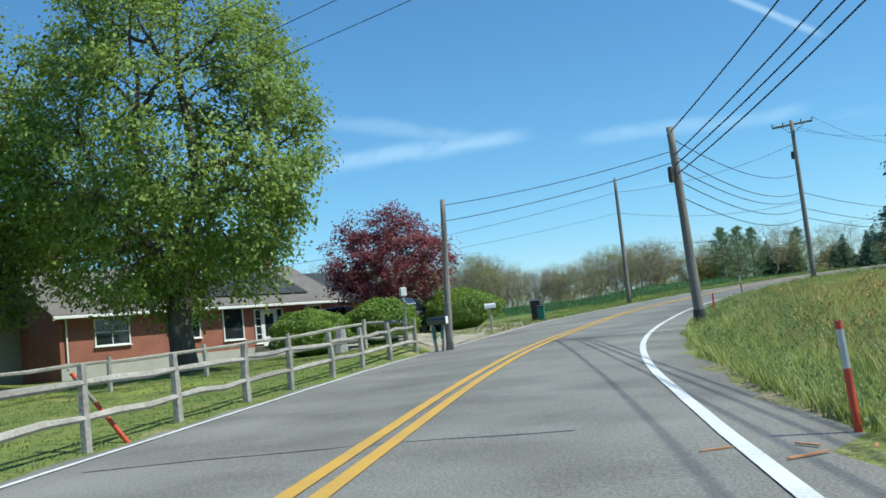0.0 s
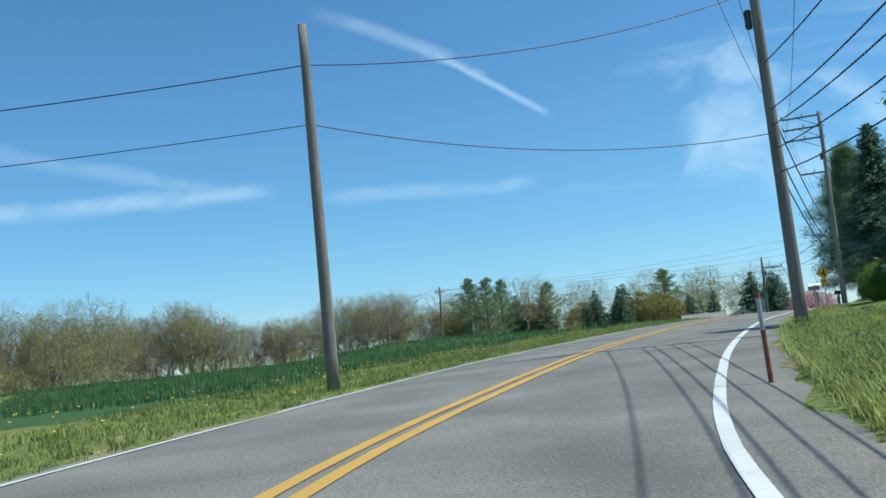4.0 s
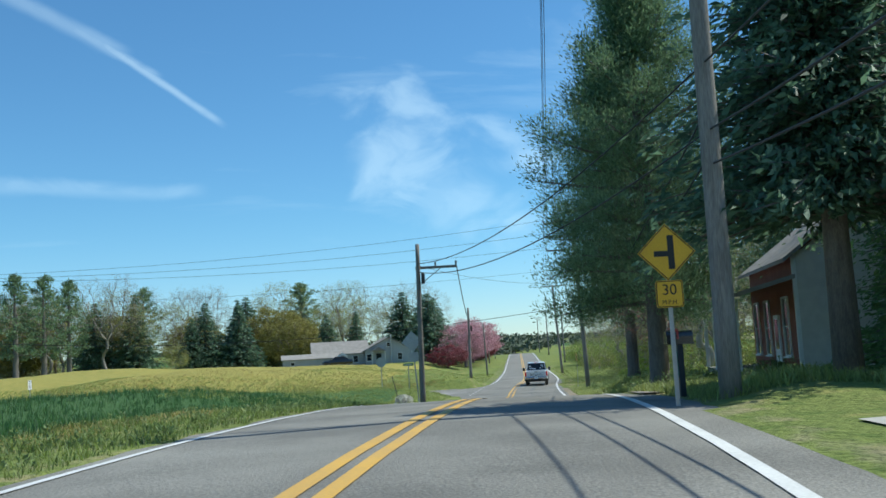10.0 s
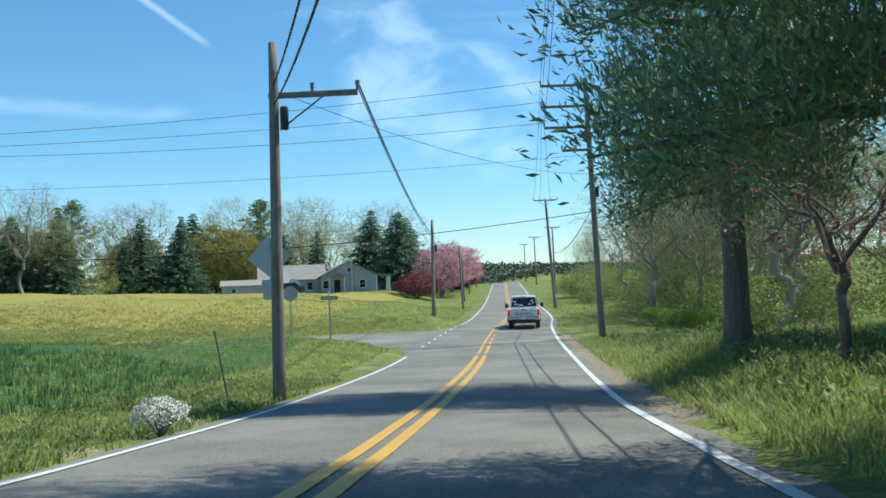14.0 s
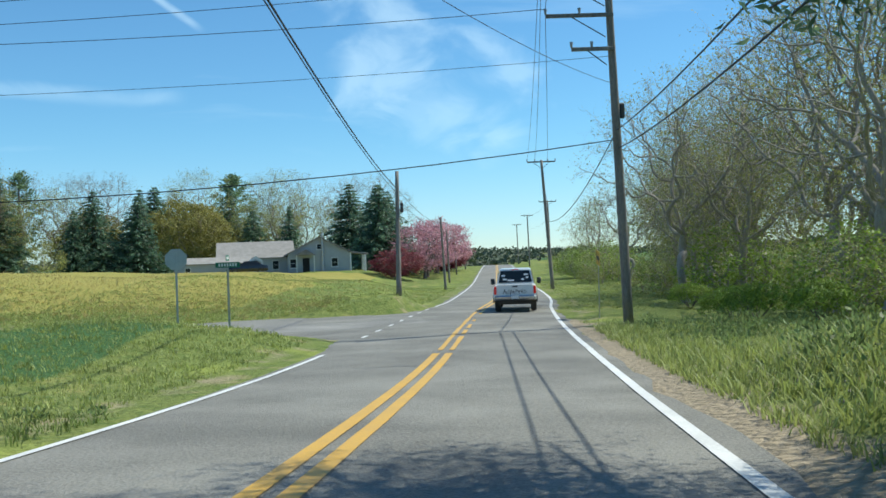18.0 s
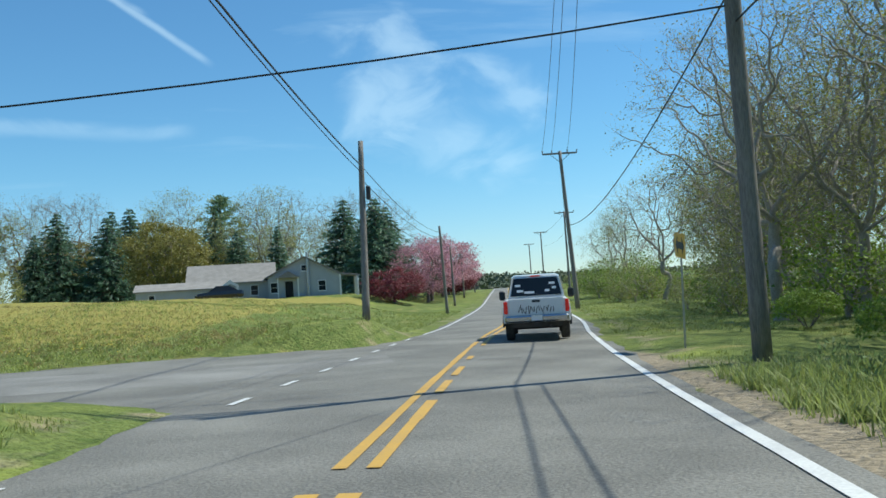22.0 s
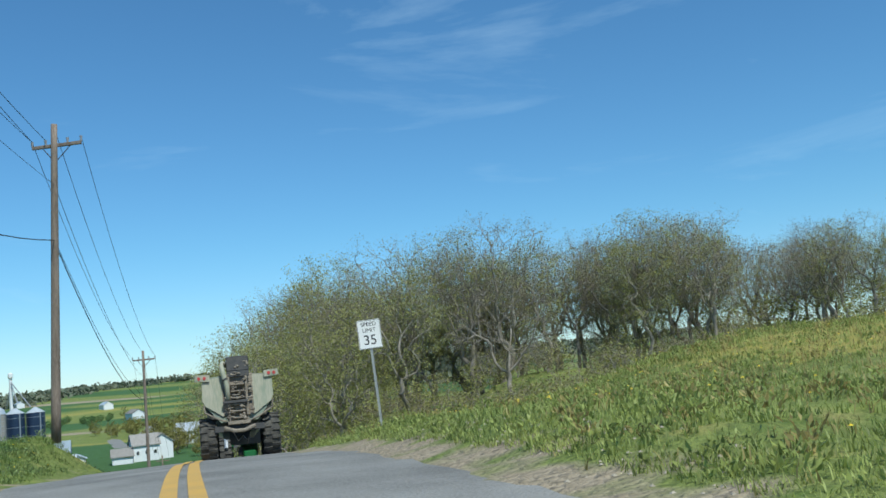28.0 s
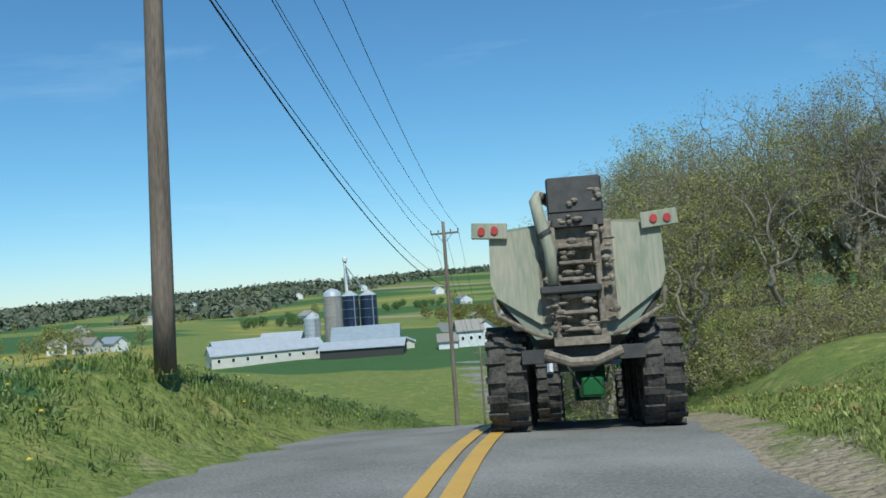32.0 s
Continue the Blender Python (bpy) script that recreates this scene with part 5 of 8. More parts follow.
for i in range(110):
    x = -50 + 160 * i / 109 + RNG.uniform(-1, 1)
    y = wood_edge(x) + RNG.uniform(-7, 3)
    if x > 30 and i % 2:
        plant("thicket", THICKET[1 - i % 2], (x + 1, y + 12), 1.5, RNG.uniform(0, 360), "tangled budding undergrowth inside the wood", "bush", "undergrowth", widen=1.3)
    if beside(SIDE, x, y) > 8:
        plant("thicket", THICKET[i % 2], (x, y), RNG.uniform(0.6, 1.1) * (1.3 if x < 30 else 0.85), RNG.uniform(0, 360), "tangled budding undergrowth along the wood edge", "bush", "undergrowth", widen=1.2)
for i in range(34):
    x, y = 100 + 74 * i / 33 + RNG.uniform(-3, 3), 262 + 10 * math.sin(i) + RNG.uniform(-4, 10)
    data = (SPRING[0], BARE[1], SPRING[1], OLIVE, SPRUCE[1])[int(RNG.integers(5))]
    plant("mixed_tree", data, (x, y), RNG.uniform(0.85, 1.25), RNG.uniform(0, 360), "budding tree in the belt behind the grey house", "tree", "belt behind the house", widen=1.1)
for x, y, s, k in ((95, 249, 0.98, 0), (90, 247, 0.95, 1), (100, 252, 0.9, 1), (119.3, 267, 0.98, 0)):
    plant("pine_tree", PINE[k], (x, y), s, RNG.uniform(0, 360), "dark tall white pine over the field edge", "tree", "far pines")
for x, y, s, k in ((156, 268, 1.2, 0), (130.5, 249, 1.05, 1), (125, 252, 1.1, 1), (134, 256, 1.0, 0), (142, 252, 0.85, 1), (151, 240, 0.8, 0), (148, 246, 0.9, 1), (108, 262, 1.1, 1), (114, 258, 1.05, 0), (139, 262, 1.25, 1)):
    plant("spruce_tree", SPRUCE[k], (x, y), s, RNG.uniform(0, 360), "dark green spruce behind the grey house", "tree", "spruces behind the house", widen=1.25)
plant("round_tree", OLIVE, (129.4, 229), 0.95, 0, "round olive-green budding tree", "tree", widen=1.0)
plant("pine_tree", PINE[1], (164, 281), 1.12, 30, "broad dark pine above the belt", "tree", "far pines", widen=1.35)
plant("round_tree", ROUND, (178, 256), 1.28, 0, "broad round leafless tree behind the house", "tree")
plant("low_green_tree", LOW[0], (116, 246), 0.9, 0, "small fresh green tree at the field edge", "tree")
for x, y, s in ((157, 225, 1.15), (164, 232, 1.1), (168, 240, 1.15), (161, 238, 1.2)):
    plant("spruce_tree", SPRUCE[1], (x, y), s, RNG.uniform(0, 360), "dark green bushy evergreen behind the house", "tree", "spruces behind the house", widen=1.35)
for x, y, s in ((160, 218.5, 1.05), (166, 225, 1.15), (174, 232, 1.15), (183, 241, 1.1)):
    plant("cherry_tree", PINK, (x, y), s, RNG.uniform(0, 360), "pink flowering cherry tree by the road", "tree", "pink cherries", widen=1.2)
for x, y, s in ((143, 203.5, 0.85), (182, 240, 1.2), (190, 248, 1.2), (198, 257, 1.2)):
    plant("redbud", REDBUD, (x, y), s, RNG.uniform(0, 360), "dark red leafed small ornamental tree", "tree", "red trees", widen=1.3)

# ---- vehicles ----
def wheel(parent, x, y, r, w, rim_mat, lugs=0, rim_r=0.55, side=1):
    """A tyre with shoulders and lugs lying on the x axis, its rim and hub as sub-parts."""
    m = Mesh()
    n = 28
    prof = [(-w / 2, r * rim_r), (-w / 2, r * 0.86), (-w * 0.42, r * 0.97), (0, r), (w * 0.42, r * 0.97), (w / 2, r * 0.86), (w / 2, r * rim_r), (-w / 2, r * rim_r)]
    vs, fs = [], []
    for i in range(n):
        a = 2 * math.pi * i / n
        vs += [(px, math.cos(a) * pr, math.sin(a) * pr) for px, pr in prof[:-1]]
    k = len(prof) - 1
    for i in range(n):
        j = (i + 1) % n
        fs += [(i * k + q, i * k + (q + 1) % k, j * k + (q + 1) % k, j * k + q) for q in range(k)]
    m.add([(x + v[0], y + v[1], r + v[2]) for v in vs], fs)
    for i in range(lugs):
        for s in (-1, 1):
            a = 360 * (i + (0.5 if s > 0 else 0)) / lugs
            ra = radians(a)
            m.box((x + s * w * 0.27, y + math.cos(ra) * r * 0.995, r + math.sin(ra) * r * 0.995), (w * 0.5, r * 0.12, r * 0.1), (a + 90, 0, 0))
    t = part("tyre", m, RUBBER, parent)
    rim = Mesh().cyl((x - w * 0.3, y, r), (x + w * 0.3, y, r), r * rim_r, r * rim_r, 20)
    for i in range(8):
        a = math.pi * 2 * i / 8
        rim.cyl((x + side * w * 0.3, y + math.cos(a) * r * 0.2, r + math.sin(a) * r * 0.2), (x + side * (w * 0.3 + 0.02), y + math.cos(a) * r * 0.2, r + math.sin(a) * r * 0.2), r * 0.03, r * 0.03, 6)
    rim.cyl((x + side * w * 0.3, y, r), (x + side * (w * 0.3 + 0.06), y, r), r * 0.13, r * 0.1, 12)
    rob = part("rim", rim, rim_mat, t)
    return t


def loft(sections):
    """A shell through cross sections (lists of points of equal length), closed at both ends."""
    m = Mesh()
    k = len(sections[0])
    m.v = [tuple(p) for s in sections for p in s]
    for i in range(len(sections) - 1):
        for j in range(k):
            a, b = i * k + j, i * k + (j + 1) % k
            m.f.append((a, b, b + k, a + k))
    m.f.append(tuple(range(k - 1, -1, -1)))
    m.f.append(tuple(range((len(sections) - 1) * k, len(sections) * k)))
    return m


def pickup(at, rz, paint, label, detail=True, cap=False):
    """A crew-cab pickup; its rear bumper at the origin, its nose along +y."""
    ob = thing("pickup_truck", at, rz, label, "pickup truck")
    W = 0.98

    def sec(y, zb, zt, wb, wt):
        r = 0.09
        return [(-wb, y, zb), (wb, y, zb), (W if wb > 0.9 else wb, y, (zb + zt) / 2), (wt, y, zt - r), (wt - r, y, zt), (-wt + r, y, zt), (-wt, y, zt - r), (-(W if wb > 0.9 else wb), y, (zb + zt) / 2)]
    body = loft([sec(0.06, 0.62, 1.2, 0.94, 0.93), sec(0.12, 0.55, 1.24, 0.96, 0.95), sec(2.0, 0.5, 1.24, 0.97, 0.95), sec(3.9, 0.5, 1.22, 0.97, 0.95), sec(5.3, 0.5, 1.14, 0.96, 0.92), sec(5.6, 0.55, 1.05, 0.93, 0.86), sec(5.72, 0.6, 0.98, 0.85, 0.78)])
    part("body", body, paint, ob)
    y0 = 1.75 if not cap else 0.15
    cab = loft([[(-0.88, y0, 1.2), (0.88, y0, 1.2), (0.86, y0 + 0.02, 1.24), (0.72, y0 + 0.18, 1.86), (0.62, y0 + 0.24, 1.93), (-0.62, y0 + 0.24, 1.93), (-0.72, y0 + 0.18, 1.86), (-0.86, y0 + 0.02, 1.24)],
                [(-0.9, 2.8, 1.2), (0.9, 2.8, 1.2), (0.88, 2.8, 1.24), (0.75, 2.8, 1.9), (0.64, 2.8, 1.96), (-0.64, 2.8, 1.96), (-0.75, 2.8, 1.9), (-0.88, 2.8, 1.24)],
                [(-0.88, 4.2, 1.18), (0.88, 4.2, 1.18), (0.86, 4.15, 1.22), (0.72, 3.45, 1.86), (0.62, 3.35, 1.92), (-0.62, 3.35, 1.92), (-0.72, 3.45, 1.86), (-0.86, 4.15, 1.22)]])
    part("cab", cab, paint, ob)
    lean = 0.25
    part("rear_window", Mesh().add([(-0.78, y0 - 0.004, 1.3), (0.78, y0 - 0.004, 1.3), (0.67, y0 + 0.145, 1.84), (-0.67, y0 + 0.145, 1.84), (-0.76, y0 + 0.03, 1.3), (0.76, y0 + 0.03, 1.3), (0.65, y0 + 0.18, 1.84), (-0.65, y0 + 0.18, 1.84)], [(0, 1, 2, 3), (7, 6, 5, 4), (0, 4, 5, 1), (1, 5, 6, 2), (2, 6, 7, 3), (3, 7, 4, 0)]), CAR_GLASS, ob)
    part("windscreen", Mesh().add([(-0.78, 4.16, 1.25), (0.78, 4.16, 1.25), (0.64, 3.44, 1.86), (-0.64, 3.44, 1.86)], [(0, 1, 2, 3)]), CAR_GLASS, ob)
    for s in (-1, 1):
        part("side_window", Mesh().add([(s * 0.885, y0 + 0.15, 1.28), (s * 0.905, 2.85, 1.28), (s * 0.79, 2.8, 1.82), (s * 0.775, y0 + 0.25, 1.8)], [(0, 1, 2, 3)]), CAR_GLASS, ob)
        part("side_window", Mesh().add([(s * 0.905, 2.95, 1.28), (s * 0.9, 4.0, 1.28), (s * 0.775, 3.42, 1.8), (s * 0.79, 2.9, 1.82)], [(0, 1, 2, 3)]), CAR_GLASS, ob)
        part("mirror", Mesh().box((s * 1.12, 3.75, 1.32), (0.2, 0.12, 0.3), (0, 0, 0), 0.04), BIN_DARK, ob)
        part("tail_light", Mesh().box((s * 0.885, 0.06, 1.0), (0.11, 0.08, 0.36), (0, 0, 0), 0.02), TAIL_RED, ob)
        for y in (1.15, 4.75):
            wheel(ob, s * 0.82, y, 0.4, 0.26, STEEL, 0, 0.6, s)
            part("wheel_arch", Mesh().tube([(s * 0.985, y + math.cos(a) * 0.47, 0.42 + math.sin(a) * 0.47) for a in np.linspace(0, math.pi, 9)], [0.035] * 9, 5), BIN_DARK, ob)
    if detail:
        part("tailgate", Mesh().box((0, 0.05, 1.0), (1.58, 0.05, 0.5), (0, 0, 0), 0.03), paint, ob)
        part("tailgate_handle", Mesh().box((0, 0.02, 1.16), (0.24, 0.02, 0.07), (0, 0, 0), 0.01), BIN_DARK, ob)
        deco = Mesh()
        for i in range(16):
            x = -0.5 + i * 0.065 + random.uniform(-0.02, 0.02)
            deco.box((x, 0.021, 0.93 + random.uniform(-0.03, 0.03)), (0.022, 0.006, random.uniform(0.12, 0.24)), (0, random.uniform(-25, 25), 0))
        part("dark_decal", deco, SIGN_BLACK, ob, "dark scrawled sticker on the tailgate")
        part("bumper", Mesh().box((0, 0.0, 0.66), (1.84, 0.2, 0.2), (0, 0, 0), 0.05), CHROME, ob)
        part("number_plate", Mesh().box((0, -0.105, 0.68), (0.31, 0.012, 0.155)), SIGN_WHITE, ob)
        for k in range(3):
            part("stop_lamp", Mesh().box((0, y0 + 0.2, 1.9), (0.3, 0.05, 0.035)), TAIL_RED, ob) if k == 0 else None
        for x, z, w in ((-0.55, 1.62, 0.16), (-0.48, 1.45, 0.2), (0.5, 1.66, 0.18), (0.56, 1.52, 0.13), (0.35, 1.44, 0.14), (-0.2, 1.4, 0.3)):
            yy = y0 - 0.012 + (z - 1.3) / 0.54 * 0.15
            part("sticker", Mesh().box((x, yy, z), (w, 0.006, 0.07), (-15, 0, 0)), SIGN_WHITE, ob)
        part("underbody", Mesh().box((0, 2.8, 0.48), (1.5, 5.0, 0.16)).cyl((0.4, 0.05, 0.42), (0.4, 0.9, 0.42), 0.04, 0.04, 8).cyl((-0.7, 1.15, 0.4), (0.7, 1.15, 0.4), 0.09, 0.09, 8).box((0, -0.06, 0.5), (0.12, 0.3, 0.1)), DARK_STEEL, ob)
    return ob


def sedan(at, rz, paint, label):
    ob = thing("parked_car", at, rz, label, "car")

    def sec(y, zb, zt, w):
        return [(-w, y, zb), (w, y, zb), (w + 0.02, y, (zb + zt) / 2), (w - 0.06, y, zt), (-w + 0.06, y, zt), (-w - 0.02, y, (zb + zt) / 2)]
    part("body", loft([sec(0, 0.4, 0.85, 0.75), sec(0.15, 0.32, 0.98, 0.86), sec(1.2, 0.28, 1.0, 0.9), sec(3.2, 0.28, 0.95, 0.9), sec(4.3, 0.32, 0.82, 0.86), sec(4.7, 0.4, 0.68, 0.7)]), paint, ob)
    part("cabin", loft([[(-0.8, 0.5, 0.97), (0.8, 0.5, 0.97), (0.78, 0.55, 1.0), (0.6, 1.2, 1.42), (-0.6, 1.2, 1.42), (-0.78, 0.55, 1.0)], [(-0.82, 2.0, 0.97), (0.82, 2.0, 0.97), (0.8, 2.0, 1.0), (0.62, 2.0, 1.47), (-0.62, 2.0, 1.47), (-0.8, 2.0, 1.0)],
                        [(-0.8, 3.5, 0.93), (0.8, 3.5, 0.93), (0.78, 3.4, 0.96), (0.6, 2.7, 1.42), (-0.6, 2.7, 1.42), (-0.78, 3.4, 0.96)]]), CAR_GLASS, ob)
    part("roof", Mesh().box((0, 1.95, 1.46), (1.2, 1.5, 0.05), (0, 0, 0), 0.02), paint, ob)
    for s in (-1, 1):
        part("headlight", Mesh().box((s * 0.62, 4.56, 0.68), (0.3, 0.18, 0.12), (0, 0, 0), 0.03), CHROME, ob)
        for y in (0.9, 3.75):
            wheel(ob, s * 0.8, y, 0.33, 0.22, STEEL, 0, 0.62, s)
    return ob


def tanker_rig(at, rz, pitch):
    """The manure tanker, its rear end at the origin, heading +y."""
    ob = thing("tanker_trailer", at, rz, "muddy green manure tanker with six lugged tyres on the side road", "tanker trailer", rx=pitch)

    def hull(y, k=1.0, drop=0.0):
        return [(-0.75 * k, y, 1.35 + drop), (0.75 * k, y, 1.35 + drop), (1.36 * k, y, 2.0 + drop * 0.5), (1.42 * k, y, 2.2), (1.4 * k, y, 2.92), (1.25 * k, y, 3.0), (0.5 * k, y, 3.05), (-0.5 * k, y, 3.05), (-1.25 * k, y, 3.0), (-1.4 * k, y, 2.92), (-1.42 * k, y, 2.2), (-1.36 * k, y, 2.0 + drop * 0.5)]
    part("tank", loft([hull(0.35), hull(0.6), hull(7.6), hull(8.2, 0.9)]), TANK_GREEN, ob)
    part("roof_pipe", Mesh().cyl((0, 0.6, 3.16), (0, 8.0, 3.16), 0.12, 0.12, 12), TANK_GREEN, ob)
    part("frame", Mesh().box((0, 4.2, 1.22), (0.9, 7.8, 0.24)).box((0, 9.3, 0.85), (0.22, 2.6, 0.2)).box((0, 0.35, 1.1), (2.0, 0.2, 0.2)), DARK_STEEL, ob)
    for s in (-1, 1):
        # sloped rear wings and their lamp plates
        part("rear_wing", Mesh().prism([(s * 0.62, 0, 3.0), (s * 1.42, 0, 2.92), (s * 1.44, 0, 2.2), (s * 1.34, 0, 1.98), (s * 0.62, 0, 1.55)], (0, 0.28, 0), (0, 0.36, 0)), TANK_DUST, ob, "streaked grey-green rear wing plate")
        lp = part("lamp_plate", Mesh().box((s * 1.4, 0.22, 2.98), (0.6, 0.05, 0.24), (0, s * -4, 0), 0.01), TANK_DUST, ob)
        for dx in (-0.11, 0.11):
            lamp = Mesh().cyl((s * 1.42 + dx, 0.17, 2.98), (s * 1.42 + dx, 0.22, 2.98), 0.062, 0.066, 16)
            part("rear_lamp", lamp, REFLECT_RED, lp, "round red rear lamp")
        part("stay_rod", Mesh().tube([(s * 0.5, 0.2, 1.35), (s * 0.75, 0.15, 1.42), (s * 1.35, 0.2, 1.72), (s * 1.4, 0.25, 2.0)], [0.035] * 4, 8), TANK_MUD, ob)
        part("mudguard", Mesh().prism([(s * 0.62, 0, 1.95), (s * 1.38, 0, 1.98), (s * 1.1, 0, 1.5), (s * 0.62, 0, 1.5)], (0, 0.4, 0), (0, 1.2, 0)), RUBBER, ob)
        for y in (1.15, 2.95, 4.75):
            wheel(ob, s * 1.28, y, 0.8, 0.66, TANK_GREEN, 18, 0.5, s)
    part("rear_plate", Mesh().box((0, 0.33, 2.3), (1.3, 0.08, 1.5), (0, 0, 0), 0.02), TANK_MUD, ob)
    step = Mesh()
    for i in range(6):
        z = 1.45 + i * 0.24
        step.box((0.0, 0.18, z), (0.52, 0.2, 0.05), (0, 0, 0), 0.01).box((0.0, 0.24, z + 0.07), (0.46, 0.06, 0.08))
        part("step", Mesh().box((0.0, 0.2, z), (0.56, 0.22, 0.055), (0, 0, 0), 0.012), TANK_MUD, ob)
    for x in (-0.36, 0.36):
        part("rail", Mesh().box((x, 0.22, 2.2), (0.1, 0.14, 1.75), (0, 0, 0), 0.02), TANK_MUD, ob)
    part("cross_beam", Mesh().box((-0.12, 0.1, 2.02), (1.0, 0.16, 0.11), (0, 0, 0), 0.02), DARK_STEEL, ob)
    part("hopper", Mesh().box((0.05, 0.5, 3.42), (0.92, 0.7, 0.55), (0, 0, 0), 0.03, 1.0).box((0.05, 0.4, 3.05), (0.9, 0.5, 0.2)), DARK_STEEL, ob, "dark mud-caked filling hopper")
    part("hose", Mesh().tube([(-0.4, 0.12, 2.1), (-0.42, 0.1, 2.6), (-0.55, 0.1, 3.1), (-0.6, 0.14, 3.35), (-0.55, 0.35, 3.48), (-0.3, 0.6, 3.4)], [0.1, 0.1, 0.11, 0.1, 0.09, 0.09], 12), TANK_DUST, ob, "pale dusty bent suction pipe", smooth=True)
    part("hose_clamp", Mesh().cyl((-0.47, 0.1, 2.82), (-0.5, 0.1, 2.88), 0.125, 0.125, 12), DARK_STEEL, ob)
    part("rear_bar", Mesh().tube([(-0.62, 0.1, 1.12), (-0.2, 0.05, 0.98), (0.2, 0.05, 0.98), (0.62, 0.1, 1.12)], [0.07] * 4, 8).box((0, 0.2, 1.28), (0.9, 0.3, 0.12)), TANK_MUD, ob)
    mud = Mesh()
    for i in range(90):
        x, z = random.uniform(-0.5, 0.6), random.uniform(1.4, 3.5)
        mud.ball((x, 0.1 + random.uniform(0, 0.1), z), (random.uniform(0.03, 0.11), 0.05, random.uniform(0.02, 0.06)), 6, 4)
    tagged(part("caked_mud", mud, TANK_MUD, ob), kind="stuff")
    part("loose_hoses", Mesh().tube([(-0.3, 0.3, 1.0), (-0.1, 0.2, 0.62), (0.1, 0.3, 0.8), (0.3, 0.25, 0.6), (0.4, 0.5, 0.9)], [0.02] * 5, 6), DARK_STEEL, ob)
    return ob


def tractor(at, rz, pitch):
    ob = thing("tractor", at, rz, "green farm tractor with yellow wheels pulling the tanker", "tractor", rx=pitch)
    part("hood", loft([[(-0.42, y, z0), (0.42, y, z0), (0.42, y, z1 - 0.1), (0.3, y, z1), (-0.3, y, z1), (-0.42, y, z1 - 0.1)] for y, z0, z1 in ((1.6, 1.1, 2.15), (3.2, 1.05, 2.0), (4.0, 1.05, 1.8), (4.15, 1.15, 1.6))]), TRACTOR_GREEN, ob)
    part("chassis", Mesh().box((0, 2.0, 0.95), (0.6, 4.0, 0.5), (0, 0, 0), 0.05).box((0, 4.5, 0.85), (0.9, 0.6, 0.5), (0, 0, 0), 0.06), TRACTOR_GREEN, ob)
    cab = [[(-0.8, y, 1.5), (0.8, y, 1.5), (0.78, y + d, 2.85), (-0.78, y + d, 2.85)] for y, d in ((0.0, 0.1), (1.55, -0.1))]
    part("cab_glass", loft(cab), CAR_GLASS, ob)
    part("cab_roof", Mesh().box((0, 0.75, 2.97), (1.75, 1.8, 0.22), (0, 0, 0), 0.06), TRACTOR_GREEN, ob)
    for x in (-0.8, 0.8):
        for y in (0.03, 1.5):
            part("cab_post", Mesh().cyl((x, y, 1.45), (x * 0.98, y, 2.9), 0.05, 0.05, 8), TRACTOR_GREEN, ob)
        part("fender", Mesh().tube([(x * 1.35, 0.3 + math.cos(a) * 1.08, 0.98 + math.sin(a) * 1.08) for a in np.linspace(0.3, 2.8, 10)], [0.09] * 10, 6), SIGN_BACK, ob)
        wheel(ob, x * 1.45, 0.3, 0.98, 0.62, TRACTOR_YELLOW, 20, 0.58, 1 if x > 0 else -1)
        wheel(ob, x * 1.3, 3.3, 0.7, 0.5, TRACTOR_YELLOW, 18, 0.55, 1 if x > 0 else -1)
    part("exhaust", Mesh().cyl((0.5, 1.75, 2.0), (0.5, 1.75, 3.1), 0.07, 0.06, 10), DARK_STEEL, ob)
    return ob


_i = index_at(SIDE, 57.1, 171.1)
_t = SIDE[_i + 3] - SIDE[_i - 3]
_rz = math.degrees(math.atan2(_t[1], _t[0])) - 90
_n = normals(SIDE)[_i]
_pt = math.degrees(math.atan2(SIDE[_i + 8][2] - SIDE[_i][2], np.linalg.norm(SIDE[_i + 8][:2] - SIDE[_i][:2])))
RIG_AT = Vector((SIDE[_i][0] + _n[0] * 1.62, SIDE[_i][1] + _n[1] * 1.62, SIDE[_i][2] + ROAD_LIFT - 0.02))
tanker_rig(RIG_AT, _rz, _pt).scale = (0.88, 1.0, 1.0)
_j = _i + 11
tractor((SIDE[_j][0] + _n[0] * 1.6, SIDE[_j][1] + _n[1] * 1.6, SIDE[_j][2] + ROAD_LIFT - 0.02), _rz, _pt)

_i = index_at(MAIN, 101.4, 145.6)
_t = MAIN[_i + 3] - MAIN[_i]
_n = normals(MAIN)[_i]
pickup((MAIN[_i][0] + _n[0] * 1.8, MAIN[_i][1] + _n[1] * 1.8, MAIN[_i][2] + ROAD_LIFT - 0.02), math.degrees(math.atan2(_t[1], _t[0])) - 90, CAR_WHITE, "white crew-cab pickup with stickers on its rear window, on the road")

# ---- signs, mailboxes, fence, bins ----
def plate(outline, depth=0.004):
    """A flat sign blank in the xz plane facing -y."""
    return Mesh().prism([(x, 0, z) for x, z in outline], (0, 0, 0), (0, depth, 0))


def rect(w, h, r=0.04):
    pts = []
    for sx, sz, a0 in ((1, -1, -90), (1, 1, 0), (-1, 1, 90), (-1, -1, 180)):
        for k in range(4):
            a = radians(a0 + 30 * k)
            pts.append((sx * (w / 2 - r) + r * math.cos(a), sz * (h / 2 - r) + r * math.sin(a)))
    return pts


def lettering(parent, body, size, x, z, mat=None, y=-0.003, name="lettering"):
    me = text_mesh(body, size, 0.001)
    me.materials.clear()
    me.materials.append(mat or SIGN_BLACK)
    ob = part(name, me, None, parent)
    ob.matrix_basis = pose(x, y, z)
    return ob


